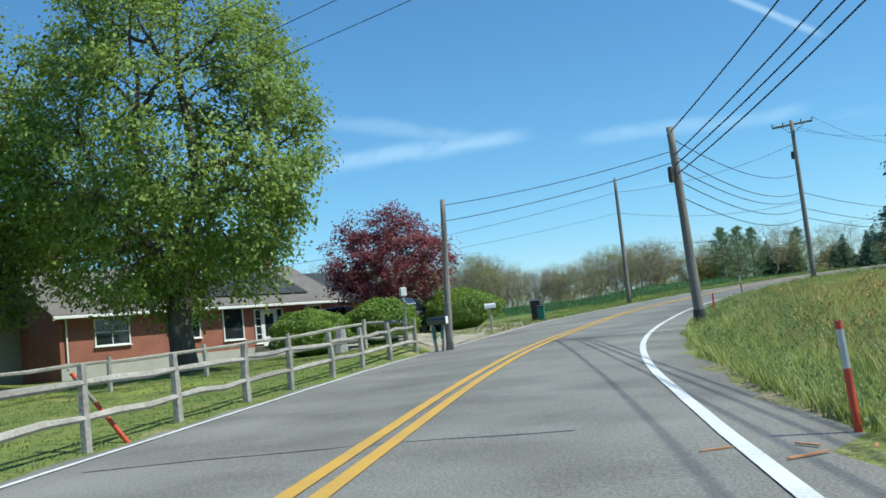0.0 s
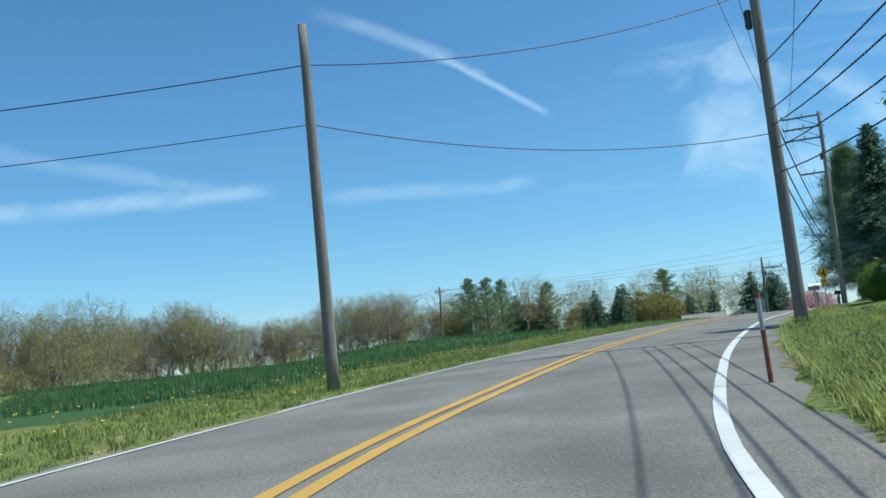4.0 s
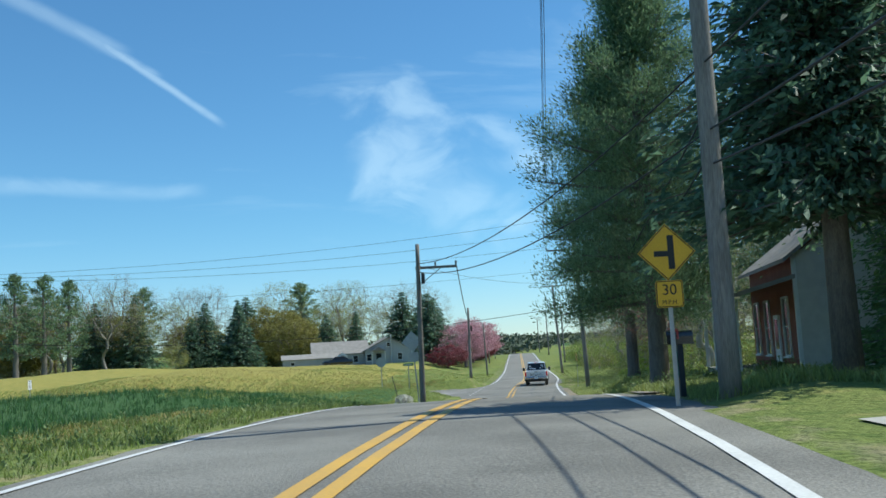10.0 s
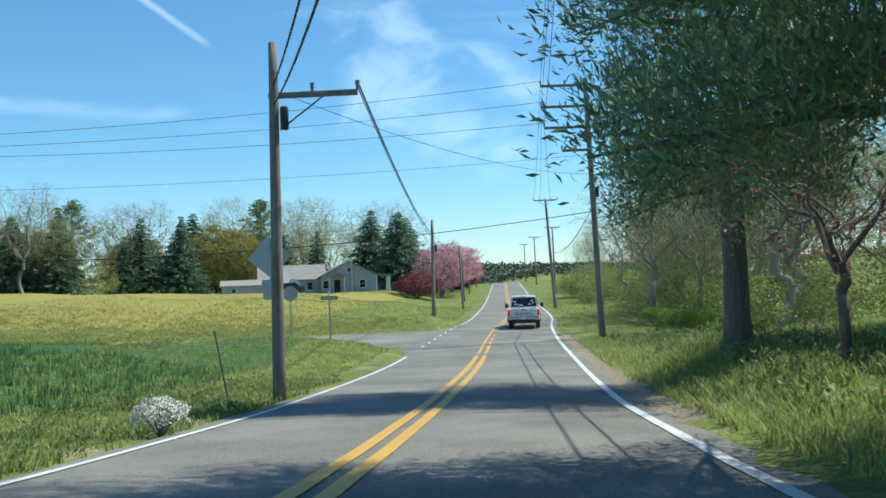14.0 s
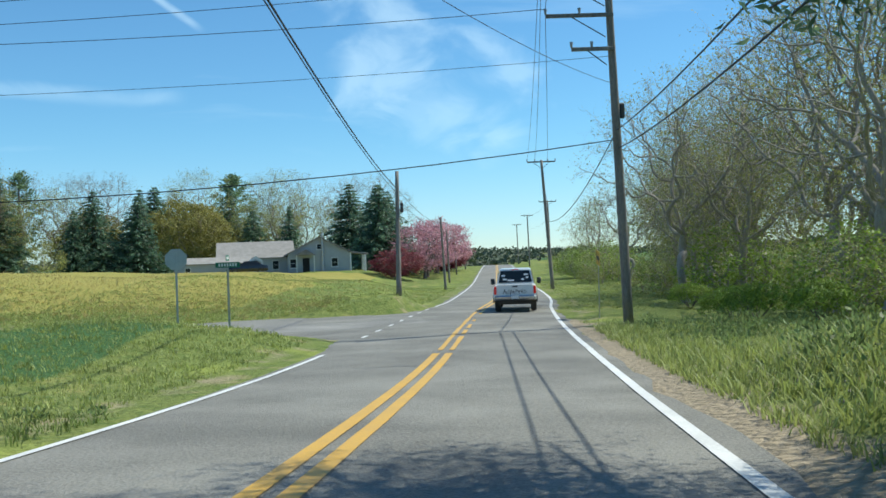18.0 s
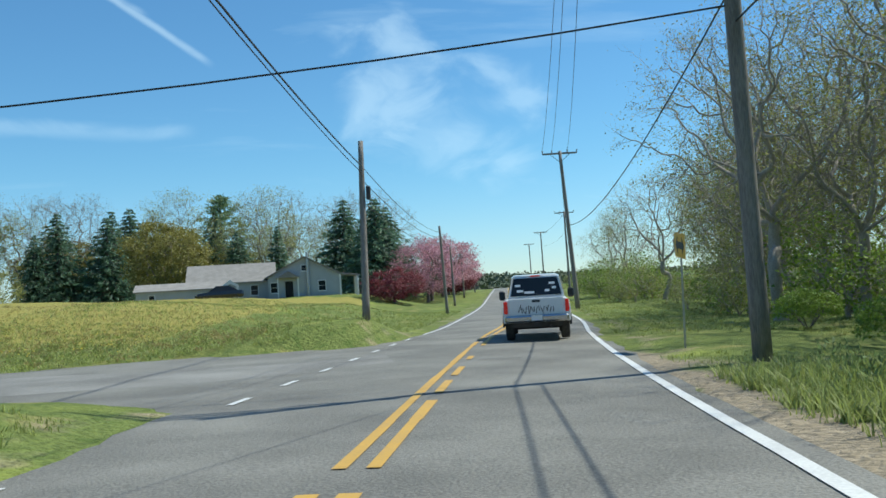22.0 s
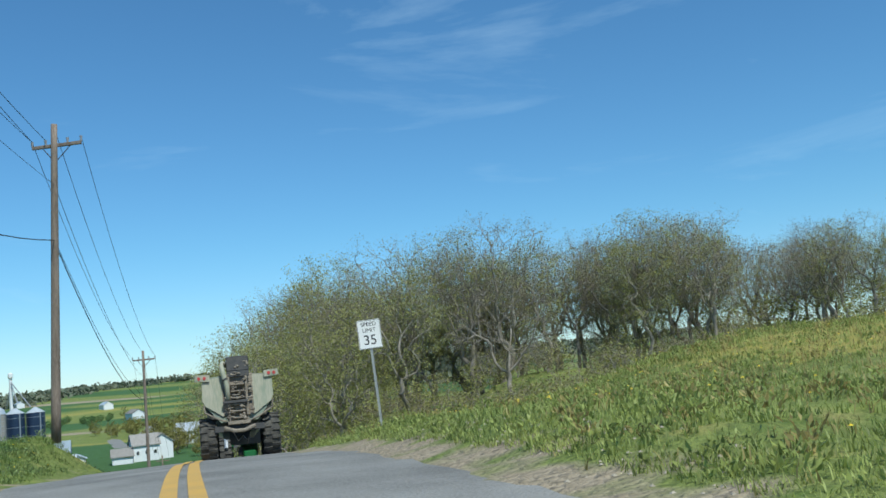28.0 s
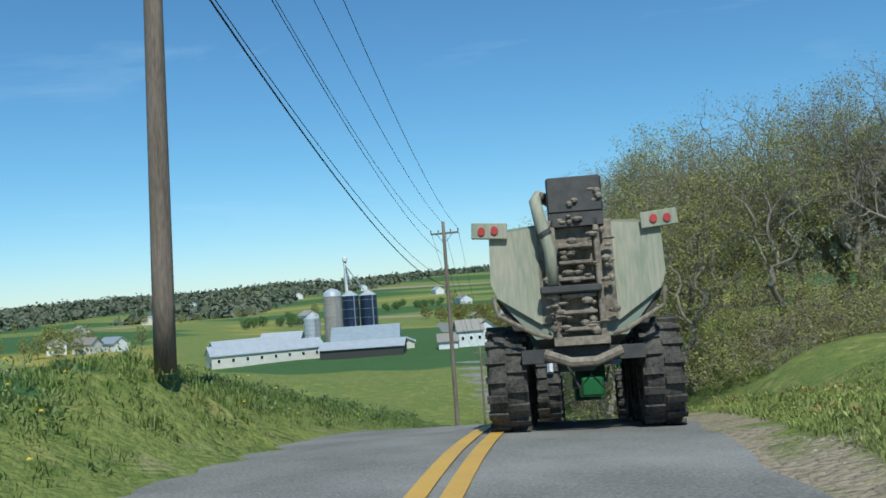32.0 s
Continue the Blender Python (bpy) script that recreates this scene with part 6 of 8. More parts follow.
def bars(parent, n, x, z, w, h, mat, y=-0.004):
    m = Mesh()
    for i in range(n):
        m.box((x + (i - (n - 1) / 2) * w * 1.5, y, z), (w, 0.003, h))
    return part("printed_bars", m, mat, parent)


def u_post(parent, z0, z1, x=0, wood=False):
    m = Mesh()
    if wood:
        m.box((x, 0.05, (z0 + z1) / 2), (0.1, 0.1, z1 - z0), (0, 0, 0), 0.01)
    else:
        m.box((x, 0.03, (z0 + z1) / 2), (0.055, 0.012, z1 - z0)).box((x - 0.028, 0.018, (z0 + z1) / 2), (0.008, 0.03, z1 - z0)).box((x + 0.028, 0.018, (z0 + z1) / 2), (0.008, 0.03, z1 - z0))
    return part("post", m, SIGN_BACK if not wood else FENCE_WOOD, parent)


def diamond_sign():
    z = ground(57.5, 97.0)
    ob = thing("warning_sign", (57.5, 97.0, z), -41, "yellow diamond side-road sign with a speed plate below it", "road sign")
    top = 12.67 - z
    c = top - 0.46
    k = 0.46
    part("face", plate([(0, c - k), (k, c), (0, c + k), (-k, c)]), SIGN_YELLOW, ob)
    b = Mesh()
    for (x0, z0), (x1, z1) in zip([(0, -k), (k, 0), (0, k), (-k, 0)], [(k, 0), (0, k), (-k, 0), (0, -k)]):
        f = 0.94
        b.tube([(x0 * f, -0.002, c + z0 * f), (x1 * f, -0.002, c + z1 * f)], [0.009, 0.009], 4)
    part("border", b, SIGN_BLACK, ob)
    part("symbol", Mesh().box((0.07, -0.003, c), (0.1, 0.004, 0.54)).box((-0.09, -0.003, c - 0.02), (0.22, 0.004, 0.09)), SIGN_BLACK, ob)
    p = part("speed_plate", plate([(x, y + c - k - 0.2) for x, y in rect(0.43, 0.43)]), SIGN_YELLOW, ob)
    lettering(p, "30", 0.24, 0, c - k - 0.14)
    lettering(p, "M.P.H.", 0.095, 0, c - k - 0.33)
    part("plate_border", Mesh().tube([(x * 0.93, -0.002, y * 0.93 + c - k - 0.2) for x, y in rect(0.43, 0.43) + [rect(0.43, 0.43)[0]]], [0.007] * 17, 4), SIGN_BLACK, p)
    u_post(ob, 0, top - 0.15)


def speed_sign():
    x, y = 68.95, 168.25
    z = ground(x, y)
    ob = thing("speed_limit_sign", (x, y, z), 47, "white speed limit sign on a leaning steel post", "road sign", ry=-3)
    c = 9.85 - z
    f = part("face", plate([(a, b + c) for a, b in rect(0.61, 0.762, 0.035)]), SIGN_WHITE, ob)
    part("border", Mesh().tube([(a * 0.95, -0.002, b * 0.96 + c) for a, b in rect(0.61, 0.762) + [rect(0.61, 0.762)[0]]], [0.006] * 17, 4), SIGN_BLACK, f)
    lettering(f, "SPEED", 0.15, 0, c + 0.26)
    lettering(f, "LIMIT", 0.15, 0, c + 0.1)
    lettering(f, "35", 0.36, 0, c - 0.16)
    u_post(ob, -0.1, c + 0.36)


def stop_sign():
    x, y = 86.4, 144.2
    z = ground(x, y)
    ob = thing("stop_sign", (x, y, z), 150, "stop sign seen from behind on a thin steel post", "road sign")
    c = 10.2 - z
    pts = [(0.38 * math.cos(radians(22.5 + 45 * i)), c + 0.38 * math.sin(radians(22.5 + 45 * i))) for i in range(8)]
    f = part("face", plate(pts), REFLECT_RED, ob)
    part("back", Mesh().prism([(a, 0.005, b) for a, b in pts], (0, 0, 0), (0, 0.002, 0)), SIGN_BACK, f, "bare grey metal back")
    lettering(f, "STOP", 0.24, 0, c, SIGN_WHITE)
    u_post(ob, -0.1, c + 0.35)


def street_sign():
    x, y = 86.9, 141.6
    z = ground(x, y)
    ob = thing("street_name_sign", (x, y, z), -30, "two green street name blades on a steel post", "road sign")
    u_post(ob, -0.1, 10.0 - z)
    for k, (rot, zz) in enumerate(((0, 9.95 - z), (80, 10.17 - z))):
        m = Mesh().box((0, 0, zz), (0.75 if k == 0 else 0.5, 0.006, 0.17), (0, 0, rot), 0.002)
        f = part("blade", m, SIGN_GREEN, ob)
        a = radians(rot)
        b = Mesh()
        for i in range(7 if k == 0 else 5):
            s = (i - (3 if k == 0 else 2)) * 0.085
            b.box((s * math.cos(a) + math.sin(a) * 0.005, s * math.sin(a) - math.cos(a) * 0.005, zz), (0.05, 0.003, 0.09), (0, 0, rot))
        part("printed_bars", b, SIGN_WHITE, f)


def arrow_sign():
    x, y = 100.65, 137.95
    z = ground(x, y)
    ob = thing("arrow_sign", (x, y, z), -133, "faded yellow double-arrow sign, tilted, on a thin steel post", "road sign", ry=6)
    c = 9.75 - z
    f = part("face", plate([(a, b + c) for a, b in rect(1.1, 0.55)]), SIGN_YELLOW, ob)
    part("double_arrow", plate([(-0.42, c), (-0.22, c + 0.2), (-0.22, c + 0.08), (0.22, c + 0.08), (0.22, c + 0.2), (0.42, c), (0.22, c - 0.2), (0.22, c - 0.08), (-0.22, c - 0.08), (-0.22, c - 0.2)], -0.004), SIGN_BLACK, f)
    u_post(ob, -0.1, c + 0.25)


def mailbox(parent, w=0.17, d=0.5, h=0.22, z=1.0, mat=None, y=0.0):
    """An arched metal box with its door and flag, along y."""
    sec = [(-w / 2, z), (w / 2, z)] + [(w / 2 * math.cos(a), z + h - w / 2 + w / 2 * math.sin(a)) for a in np.linspace(0, math.pi, 9)]
    b = part("box", Mesh().prism([(a, 0, c) for a, c in sec], (0, y - d / 2, 0), (0, y + d / 2, 0)), mat or SIGN_WHITE, parent)
    part("door", Mesh().prism([(a * 1.03, 0, z + (c - z) * 1.02) for a, c in sec], (0, y - d / 2 - 0.012, 0), (0, y - d / 2, 0)), mat or SIGN_WHITE, b)
    part("flag", Mesh().box((w / 2 + 0.012, y - 0.05, z + 0.2), (0.008, 0.03, 0.2)).box((w / 2 + 0.012, y - 0.1, z + 0.27), (0.008, 0.12, 0.06)), REFLECT_RED, b)


def mailboxes():
    z = ground(2.0, 37.6)
    ob = thing("mailbox", (2.3, 38.75, ground(2.3, 38.75)), 65, "black mailbox with a white door on two leaning grey stakes", "mailbox", "mailboxes")
    for s in (-1, 1):
        k = part("stake", Mesh().box((0, s * 0.16, 0.42), (0.1, 0.09, 0.95), (s * -5, 0, 0), 0.01), FENCE_WOOD, ob)
        part("tape", Mesh().box((0, s * 0.155, 0.62), (0.108, 0.098, 0.42), (s * -5, 0, 0), 0.006), TEAL, k, "teal reflective strip")
    mailbox(ob, 0.24, 0.66, 0.26, 0.9, CAR_BLACK)
    part("door_plate", Mesh().box((0, -0.345, 1.03), (0.23, 0.012, 0.24), (0, 0, 0), 0.004), SIGN_WHITE, ob, "white mailbox door")
    z = ground(5.7, 50.9)
    ob = thing("mailbox", (5.5, 50.9, z), 80, "white mailbox on a wooden post by the drive", "mailbox", "mailboxes")
    part("post", Mesh().box((0, 0, 0.5), (0.1, 0.1, 1.0), (0, 0, 0), 0.01), FENCE_WOOD, ob)
    mailbox(ob, 0.18, 0.5, 0.22, 0.98)
    # mailbox under a little corrugated roof, with the green number blade
    z = ground(48.6, 88.0)
    ob = thing("covered_mailbox", (48.75, 88.05, z), -48, "grey mailbox under a corrugated white metal roof on a post", "mailbox", "mailboxes")
    part("post", Mesh().box((0, 0, 0.5), (0.09, 0.09, 1.05), (0, 0, 0), 0.01), FENCE_WOOD, ob)
    b = Mesh()
    for i in range(3):
        b.box((0, 0, 1.02 + i * 0.075), (0.62 - i * 0.01, 0.24, 0.07), (0, 0, 0), 0.008)
    part("box", b, FENCE_WOOD, ob)
    xs = [-0.36 + i * 0.0275 for i in range(29)]
    r = Mesh()
    for k, (yy, zz) in enumerate(((-0.2, 1.24), (0.0, 1.37), (0.2, 1.24))):
        r.v += [(x, yy, zz + 0.024 * (i % 2)) for i, x in enumerate(xs)]
    r.v += [(x, y, z - 0.006) for x, y, z in r.v]
    for lift, flip in ((0, 1), (87, -1)):
        for k in range(2):
            for i in range(28):
                f = (lift + k * 29 + i, lift + k * 29 + i + 1, lift + k * 29 + i + 30, lift + k * 29 + i + 29)
                r.f.append(f[::flip])
    part("corrugated_roof", r, SIGN_WHITE, ob)
    n = part("number_blade", Mesh().box((0.13, 0.06, 0.62), (0.12, 0.01, 0.46), (0, 0, 0), 0.004), SIGN_GREEN, ob)
    for i in range(4):
        part("printed_bar", Mesh().box((0.13, 0.053, 0.78 - i * 0.105), (0.05, 0.004, 0.07)), SIGN_WHITE, n)
    # dark mailbox and teal tube in front of the pines
    x, y = 60.4, 99.0
    ob = thing("mailbox", (x, y, ground(x, y)), -130, "black mailbox on a dark post with a teal tube", "mailbox", "mailboxes")
    part("post", Mesh().box((0, 0, 0.5), (0.11, 0.11, 1.0), (0, 0, 0), 0.01), BIN_DARK, ob)
    part("tube", Mesh().box((0, -0.1, 0.62), (0.1, 0.08, 0.5), (0, 0, 0), 0.01), TEAL, ob)
    mailbox(ob, 0.22, 0.5, 0.26, 1.0, CAR_BLACK)


def bin(x, y, rz, mat, lab, size=1.0):
    ob = thing("wheeled_bin", (x, y, ground(x, y) + 0.01), rz, lab, "bin", "bins by the road")
    ob.scale = (size * 0.8, size * 0.8, size)
    part("body", Mesh().box((0, 0, 0.52), (0.56, 0.6, 0.95), (0, 0, 0), 0.04, 1.12), mat, ob)
    part("lid", Mesh().box((0, -0.03, 1.03), (0.68, 0.74, 0.09), (4, 0, 0), 0.03), BIN_DARK, ob)
    part("handle", Mesh().cyl((-0.28, 0.38, 0.98), (0.28, 0.38, 0.98), 0.02, 0.02, 8), BIN_DARK, ob)
    for s in (-1, 1):
        part("wheel", Mesh().cyl((s * 0.26, 0.3, 0.12), (s * 0.32, 0.3, 0.12), 0.12, 0.12, 14), RUBBER, ob)


def sign_back():
    """The same kind of warning sign for the other direction, seen from its bare back."""
    x, y = 73.4, 123.5
    z = ground(x, y)
    ob = thing("diamond_sign", (x, y, z), 139, "diamond road sign seen from its bare metal back", "road sign", ry=4)
    c, k = 11.35 - z, 0.5
    f = part("face", plate([(0, c - k), (k, c), (0, c + k), (-k, c)]), SIGN_YELLOW, ob)
    part("back", Mesh().prism([(0, 0.005, c - k), (k, 0.005, c), (0, 0.005, c + k), (-k, 0.005, c)], (0, 0, 0), (0, 0.002, 0)), SIGN_BACK, f, "bare grey metal back")
    p = part("speed_plate", plate([(a, b + c - k - 0.24) for a, b in rect(0.46, 0.46)]), SIGN_YELLOW, ob)
    part("plate_back", Mesh().prism([(a, 0.005, b + c - k - 0.24) for a, b in rect(0.46, 0.46)], (0, 0, 0), (0, 0.002, 0)), SIGN_BACK, p, "bare grey metal back")
    u_post(ob, -0.2, c + 0.3)
    x, y = 71.5, 122.5
    ob = thing("guy_rod", (x, y, ground(x, y)), 0, "thin dark rod leaning out of the crop", "rod", rx=-20)
    part("rod", Mesh().cyl((0, 0, -0.2), (0, 0, 1.6), 0.02, 0.02, 8), DARK_STEEL, ob)


sign_back(), diamond_sign(), speed_sign(), stop_sign(), street_sign(), arrow_sign(), mailboxes()
bin(8.45, 55.75, -20, BIN_DARK, "dark teal wheeled rubbish bin at the road edge")
bin(8.55, 54.95, -15, BIN_GREEN, "small green bin standing before the dark one", 0.72)


def marker(x, y, h, lean, az, mats, label):
    ob = thing("marker_post", (x, y, ground(x, y) - 0.1), az, label, "marker post", ry=lean)
    part("lower_shaft", Mesh().cyl((0, 0, 0), (0, 0, h * 0.6), 0.035, 0.033, 10), mats[0], ob)
    part("upper_shaft", Mesh().cyl((0, 0, h * 0.6), (0, 0, h * 0.93), 0.032, 0.03, 10), mats[1], ob)
    part("tip", Mesh().cyl((0, 0, h * 0.93), (0, 0, h), 0.034, 0.03, 10), mats[0], ob)


marker(-3.3, 21.1, 1.35, -33, 12, (ORANGE, FENCE_WOOD), "orange and grey marker post leaning on the fence")
marker(4.4, 14.8, 1.02, -3, 0, (ORANGE, SIGN_BACK), "orange and grey marker post in the tall grass")
marker(19.35, 55.4, 1.25, -2, 0, (RUST, SIGN_BACK), "rusty orange and grey marker post at the road edge")
marker(12.3, 40.2, 0.9, 3, 0, (ORANGE, ORANGE), "small orange marker in the grass")


def fence():
    """Split-rail fence: weathered posts, two rails a bay."""
    def run(points, h, rails, label):
        ob = thing("split_rail_fence", (points[0][0], points[0][1], ground(*points[0])), 0, label, "fence")
        b = ob.matrix_basis.translation
        pts = [Vector((x, y, ground(x, y))) - b for x, y in points]
        for p in pts:
            s = 0.085 * random.uniform(0.9, 1.15)
            part("post", Mesh().tube([p + Vector((0, 0, -0.2)), p + Vector((random.uniform(-.02, .02), 0, h * 0.5)), p + Vector((random.uniform(-.04, .04), random.uniform(-.03, .03), h))], [s, s * 0.95, s * 0.85], 6), FENCE_WOOD, ob)
        for a, c in zip(pts, pts[1:]):
            for z in rails:
                d = [a.lerp(c, t) + Vector((0, 0, z + random.uniform(-0.035, 0.035))) for t in (-0.03, 0.3, 0.65, 1.03)]
                part("rail", Mesh().tube(d, [0.045, 0.06, 0.058, 0.042], 6), FENCE_WOOD, ob)
    run([(-4.9, 14.2), (-4.2, 17.2), (-3.6, 20.1), (-3.0, 23.0), (-2.3, 26.0), (-1.7, 28.6), (-0.9, 31.2), (-0.2, 33.8), (0.6, 36.4), (1.5, 38.8)], 1.15, (0.42, 0.88), "weathered grey split-rail fence along the road edge")
    run([(-14.5, 30.5), (-9.9, 32.6), (-7.4, 34.6), (-5.0, 36.3), (-2.6, 37.9), (-0.2, 39.4), (1.2, 39.6)], 1.0, (0.35, 0.85), "low split-rail fence across the lawn")


fence()
ob = thing("weather_box", (1.27, 39.3, ground(1.27, 39.3)), 20, "white instrument box with a small solar panel on a steel pipe", "instrument")
part("pipe", Mesh().cyl((0, 0, 0), (0, 0, 1.9), 0.025, 0.025, 10), STEEL, ob)
part("housing", Mesh().box((-0.02, 0, 1.95), (0.22, 0.16, 0.3), (0, 0, 0), 0.02), PLASTIC_WHITE, ob)
part("panel", Mesh().box((0.12, -0.14, 1.62), (0.34, 0.02, 0.3), (-50, 0, 20), 0.004), SOLAR, ob)
part("panel_frame", Mesh().box((0.12, -0.132, 1.612), (0.38, 0.016, 0.34), (-50, 0, 20), 0.004), PLASTIC_WHITE, ob)
ob = thing("boulder", (-1.1, 41.4, ground(-1.1, 41.4) - 0.1), 30, "upright grey field stone in the lawn", "stone")
part("stone", Mesh().box((0, 0, 0.55), (0.55, 0.4, 1.2), (0, 4, 0), 0.15, 0.7), STONE, ob)

# ---- houses ----
def window(parent, x, z, w, h, y=0.0, frame_mat=None, muntins=(1, 1), glass=None):
    """A framed window in a wall facing -y; its pane and sill as sub-parts."""
    f = Mesh()
    t = 0.07
    f.box((x, y - 0.03, z + h / 2 + t / 2), (w + 2 * t, 0.08, t)).box((x - w / 2 - t / 2, y - 0.03, z), (t, 0.08, h)).box((x + w / 2 + t / 2, y - 0.03, z), (t, 0.08, h)).box((x, y - 0.03, z - h / 2 - t / 2), (w + 2 * t, 0.08, t))
    for i in range(1, muntins[0] + 1):
        f.box((x - w / 2 + w * i / (muntins[0] + 1), y - 0.03, z), (0.035, 0.04, h))
    for i in range(1, muntins[1] + 1):
        f.box((x, y - 0.03, z - h / 2 + h * i / (muntins[1] + 1)), (w, 0.04, 0.035))
    fr = part("window_frame", f, frame_mat or WHITE_PAINT, parent)
    part("pane", Mesh().box((x, y - 0.012, z), (w, 0.012, h)), glass or WINDOW, fr)
    part("sill", Mesh().box((x, y - 0.07, z - h / 2 - t - 0.02), (w + 0.25, 0.14, 0.05), (0, 0, 0), 0.01), frame_mat or WHITE_PAINT, fr)


def gable(length, depth, eave, rise, over=0.35, thick=0.14, x0=0.0, y0=0.0):
    """Two roof slopes over a block from x0 to x0 + length, the ridge along x."""
    a = Mesh()
    s = (rise / (depth / 2))
    for sgn, ye in ((-1, y0 - over), (1, y0 + depth + over)):
        yr = y0 + depth / 2
        ze = eave - over * s
        zr = eave + rise
        a.add([(x0 - over, ye, ze), (x0 + length + over, ye, ze), (x0 + length + over, yr, zr), (x0 - over, yr, zr), (x0 - over, ye, ze + thick), (x0 + length + over, ye, ze + thick), (x0 + length + over, yr, zr + thick), (x0 - over, yr, zr + thick)],
              [(3, 2, 1, 0), (4, 5, 6, 7), (0, 1, 5, 4), (1, 2, 6, 5), (2, 3, 7, 6), (3, 0, 4, 7)])
    return a


def block(length, depth, eave, rise, x0=0.0, y0=0.0, base=-0.8):
    """Walls with gable ends as one solid."""
    return Mesh().prism([(0, y0, base), (0, y0 + depth, base), (0, y0 + depth, eave), (0, y0 + depth / 2, eave + rise), (0, y0, eave)], (x0, 0, 0), (x0 + length, 0, 0))


def courses(length, depth, eave, x0, y0, step, mat, parent, name, base=0.0, proud=0.012):
    """Siding boards or shingle courses as thin lapped strips on the front and both ends."""
    m = Mesh()
    z = base
    while z < eave:
        m.prism([(0, y0 - proud - 0.01, z), (0, y0 - 0.002, z), (0, y0 - 0.002, z + step), (0, y0 - proud * 0.3, z + step)], (x0, 0, 0), (x0 + length, 0, 0))
        z += step
    return part(name, m, mat, parent)


def brick_house():
    x, y = -13.9, 50.0
    ob = thing("brick_house", (x, y, 7.95), 47, "long low red brick house with brown-grey roof and white trim", "house")
    L, D, E, R = 17.0, 8.5, 2.55, 2.2
    part("wall", block(L, D, E, R), BRICK_WALL, ob)
    part("roof", gable(L, D, E, R, 0.55), ROOF_BROWN, ob)
    part("wing_wall", block(9, 7, 2.55, 1.9, x0=L - 0.5, y0=3.0), BRICK_WALL, ob)
    part("wing_roof", gable(9, 7, 2.55, 1.9, 0.5, x0=L - 0.4, y0=3.0), ROOF_DARK, ob, "dark grey wing roof")
    part("rear_wing_wall", block(9, 7.5, 2.6, 1.8, x0=-9, y0=3.5), SIDING_GREY, ob)
    part("rear_wing_roof", gable(9, 7.5, 2.6, 1.8, 0.5, x0=-9, y0=3.5), ROOF_BROWN, ob)
    part("gutter", Mesh().box((L / 2, -0.6, E - 0.28), (L + 1.1, 0.12, 0.14), (0, 0, 0), 0.02), WHITE_PAINT, ob)
    part("downspout", Mesh().cyl((0.3, -0.08, 0), (0.3, -0.08, 2.3), 0.05, 0.05, 8), WHITE_PAINT, ob)
    for px, pw, ph, cross in ((2.6, 1.7, 1.15, (1, 1)), (6.7, 1.5, 1.15, (1, 1)), (9.6, 1.2, 1.6, (0, 0)), (15.3, 1.1, 1.15, (1, 1))):
        window(ob, px, 1.65 - ph * 0.12, pw, ph, 0, muntins=cross)
    d = part("door", Mesh().box((12.0, -0.02, 1.05), (0.95, 0.06, 2.1)), WHITE_PAINT, ob)
    part("door_glass", Mesh().box((12.0, -0.056, 1.25), (0.6, 0.01, 1.2)), WINDOW, d)
    for px in (11.25, 12.75):
        window(ob, px, 1.2, 0.35, 1.7, 0, muntins=(0, 3))
    for i in range(9):
        for j in range(2):
            yy = 1.0 + j * 1.5
            part("solar_panel", Mesh().box((6.2 + i * 1.08, yy, E + yy * R / (D / 2) + 0.24), (1.02, 1.6, 0.04), (math.degrees(math.atan2(R, D / 2)), 0, 0), 0.01), ROOF_DARK, ob)
    c = part("chimney", Mesh().box((L - 1.2, D / 2 + 0.4, E + R + 0.2), (0.9, 0.7, 1.9)), BRICK_WALL, ob)
    part("chimney_cap", Mesh().box((L - 1.2, D / 2 + 0.4, E + R + 1.2), (1.02, 0.82, 0.12)), CONCRETE, c)
    part("door_step", Mesh().box((12.0, -0.7, -0.12), (2.2, 1.2, 0.5), (0, 0, 0), 0.02), CONCRETE, ob)
    part("foundation", Mesh().box((L / 2, -0.02, -0.3), (L + 0.04, 0.08, 0.8)), CONCRETE, ob)




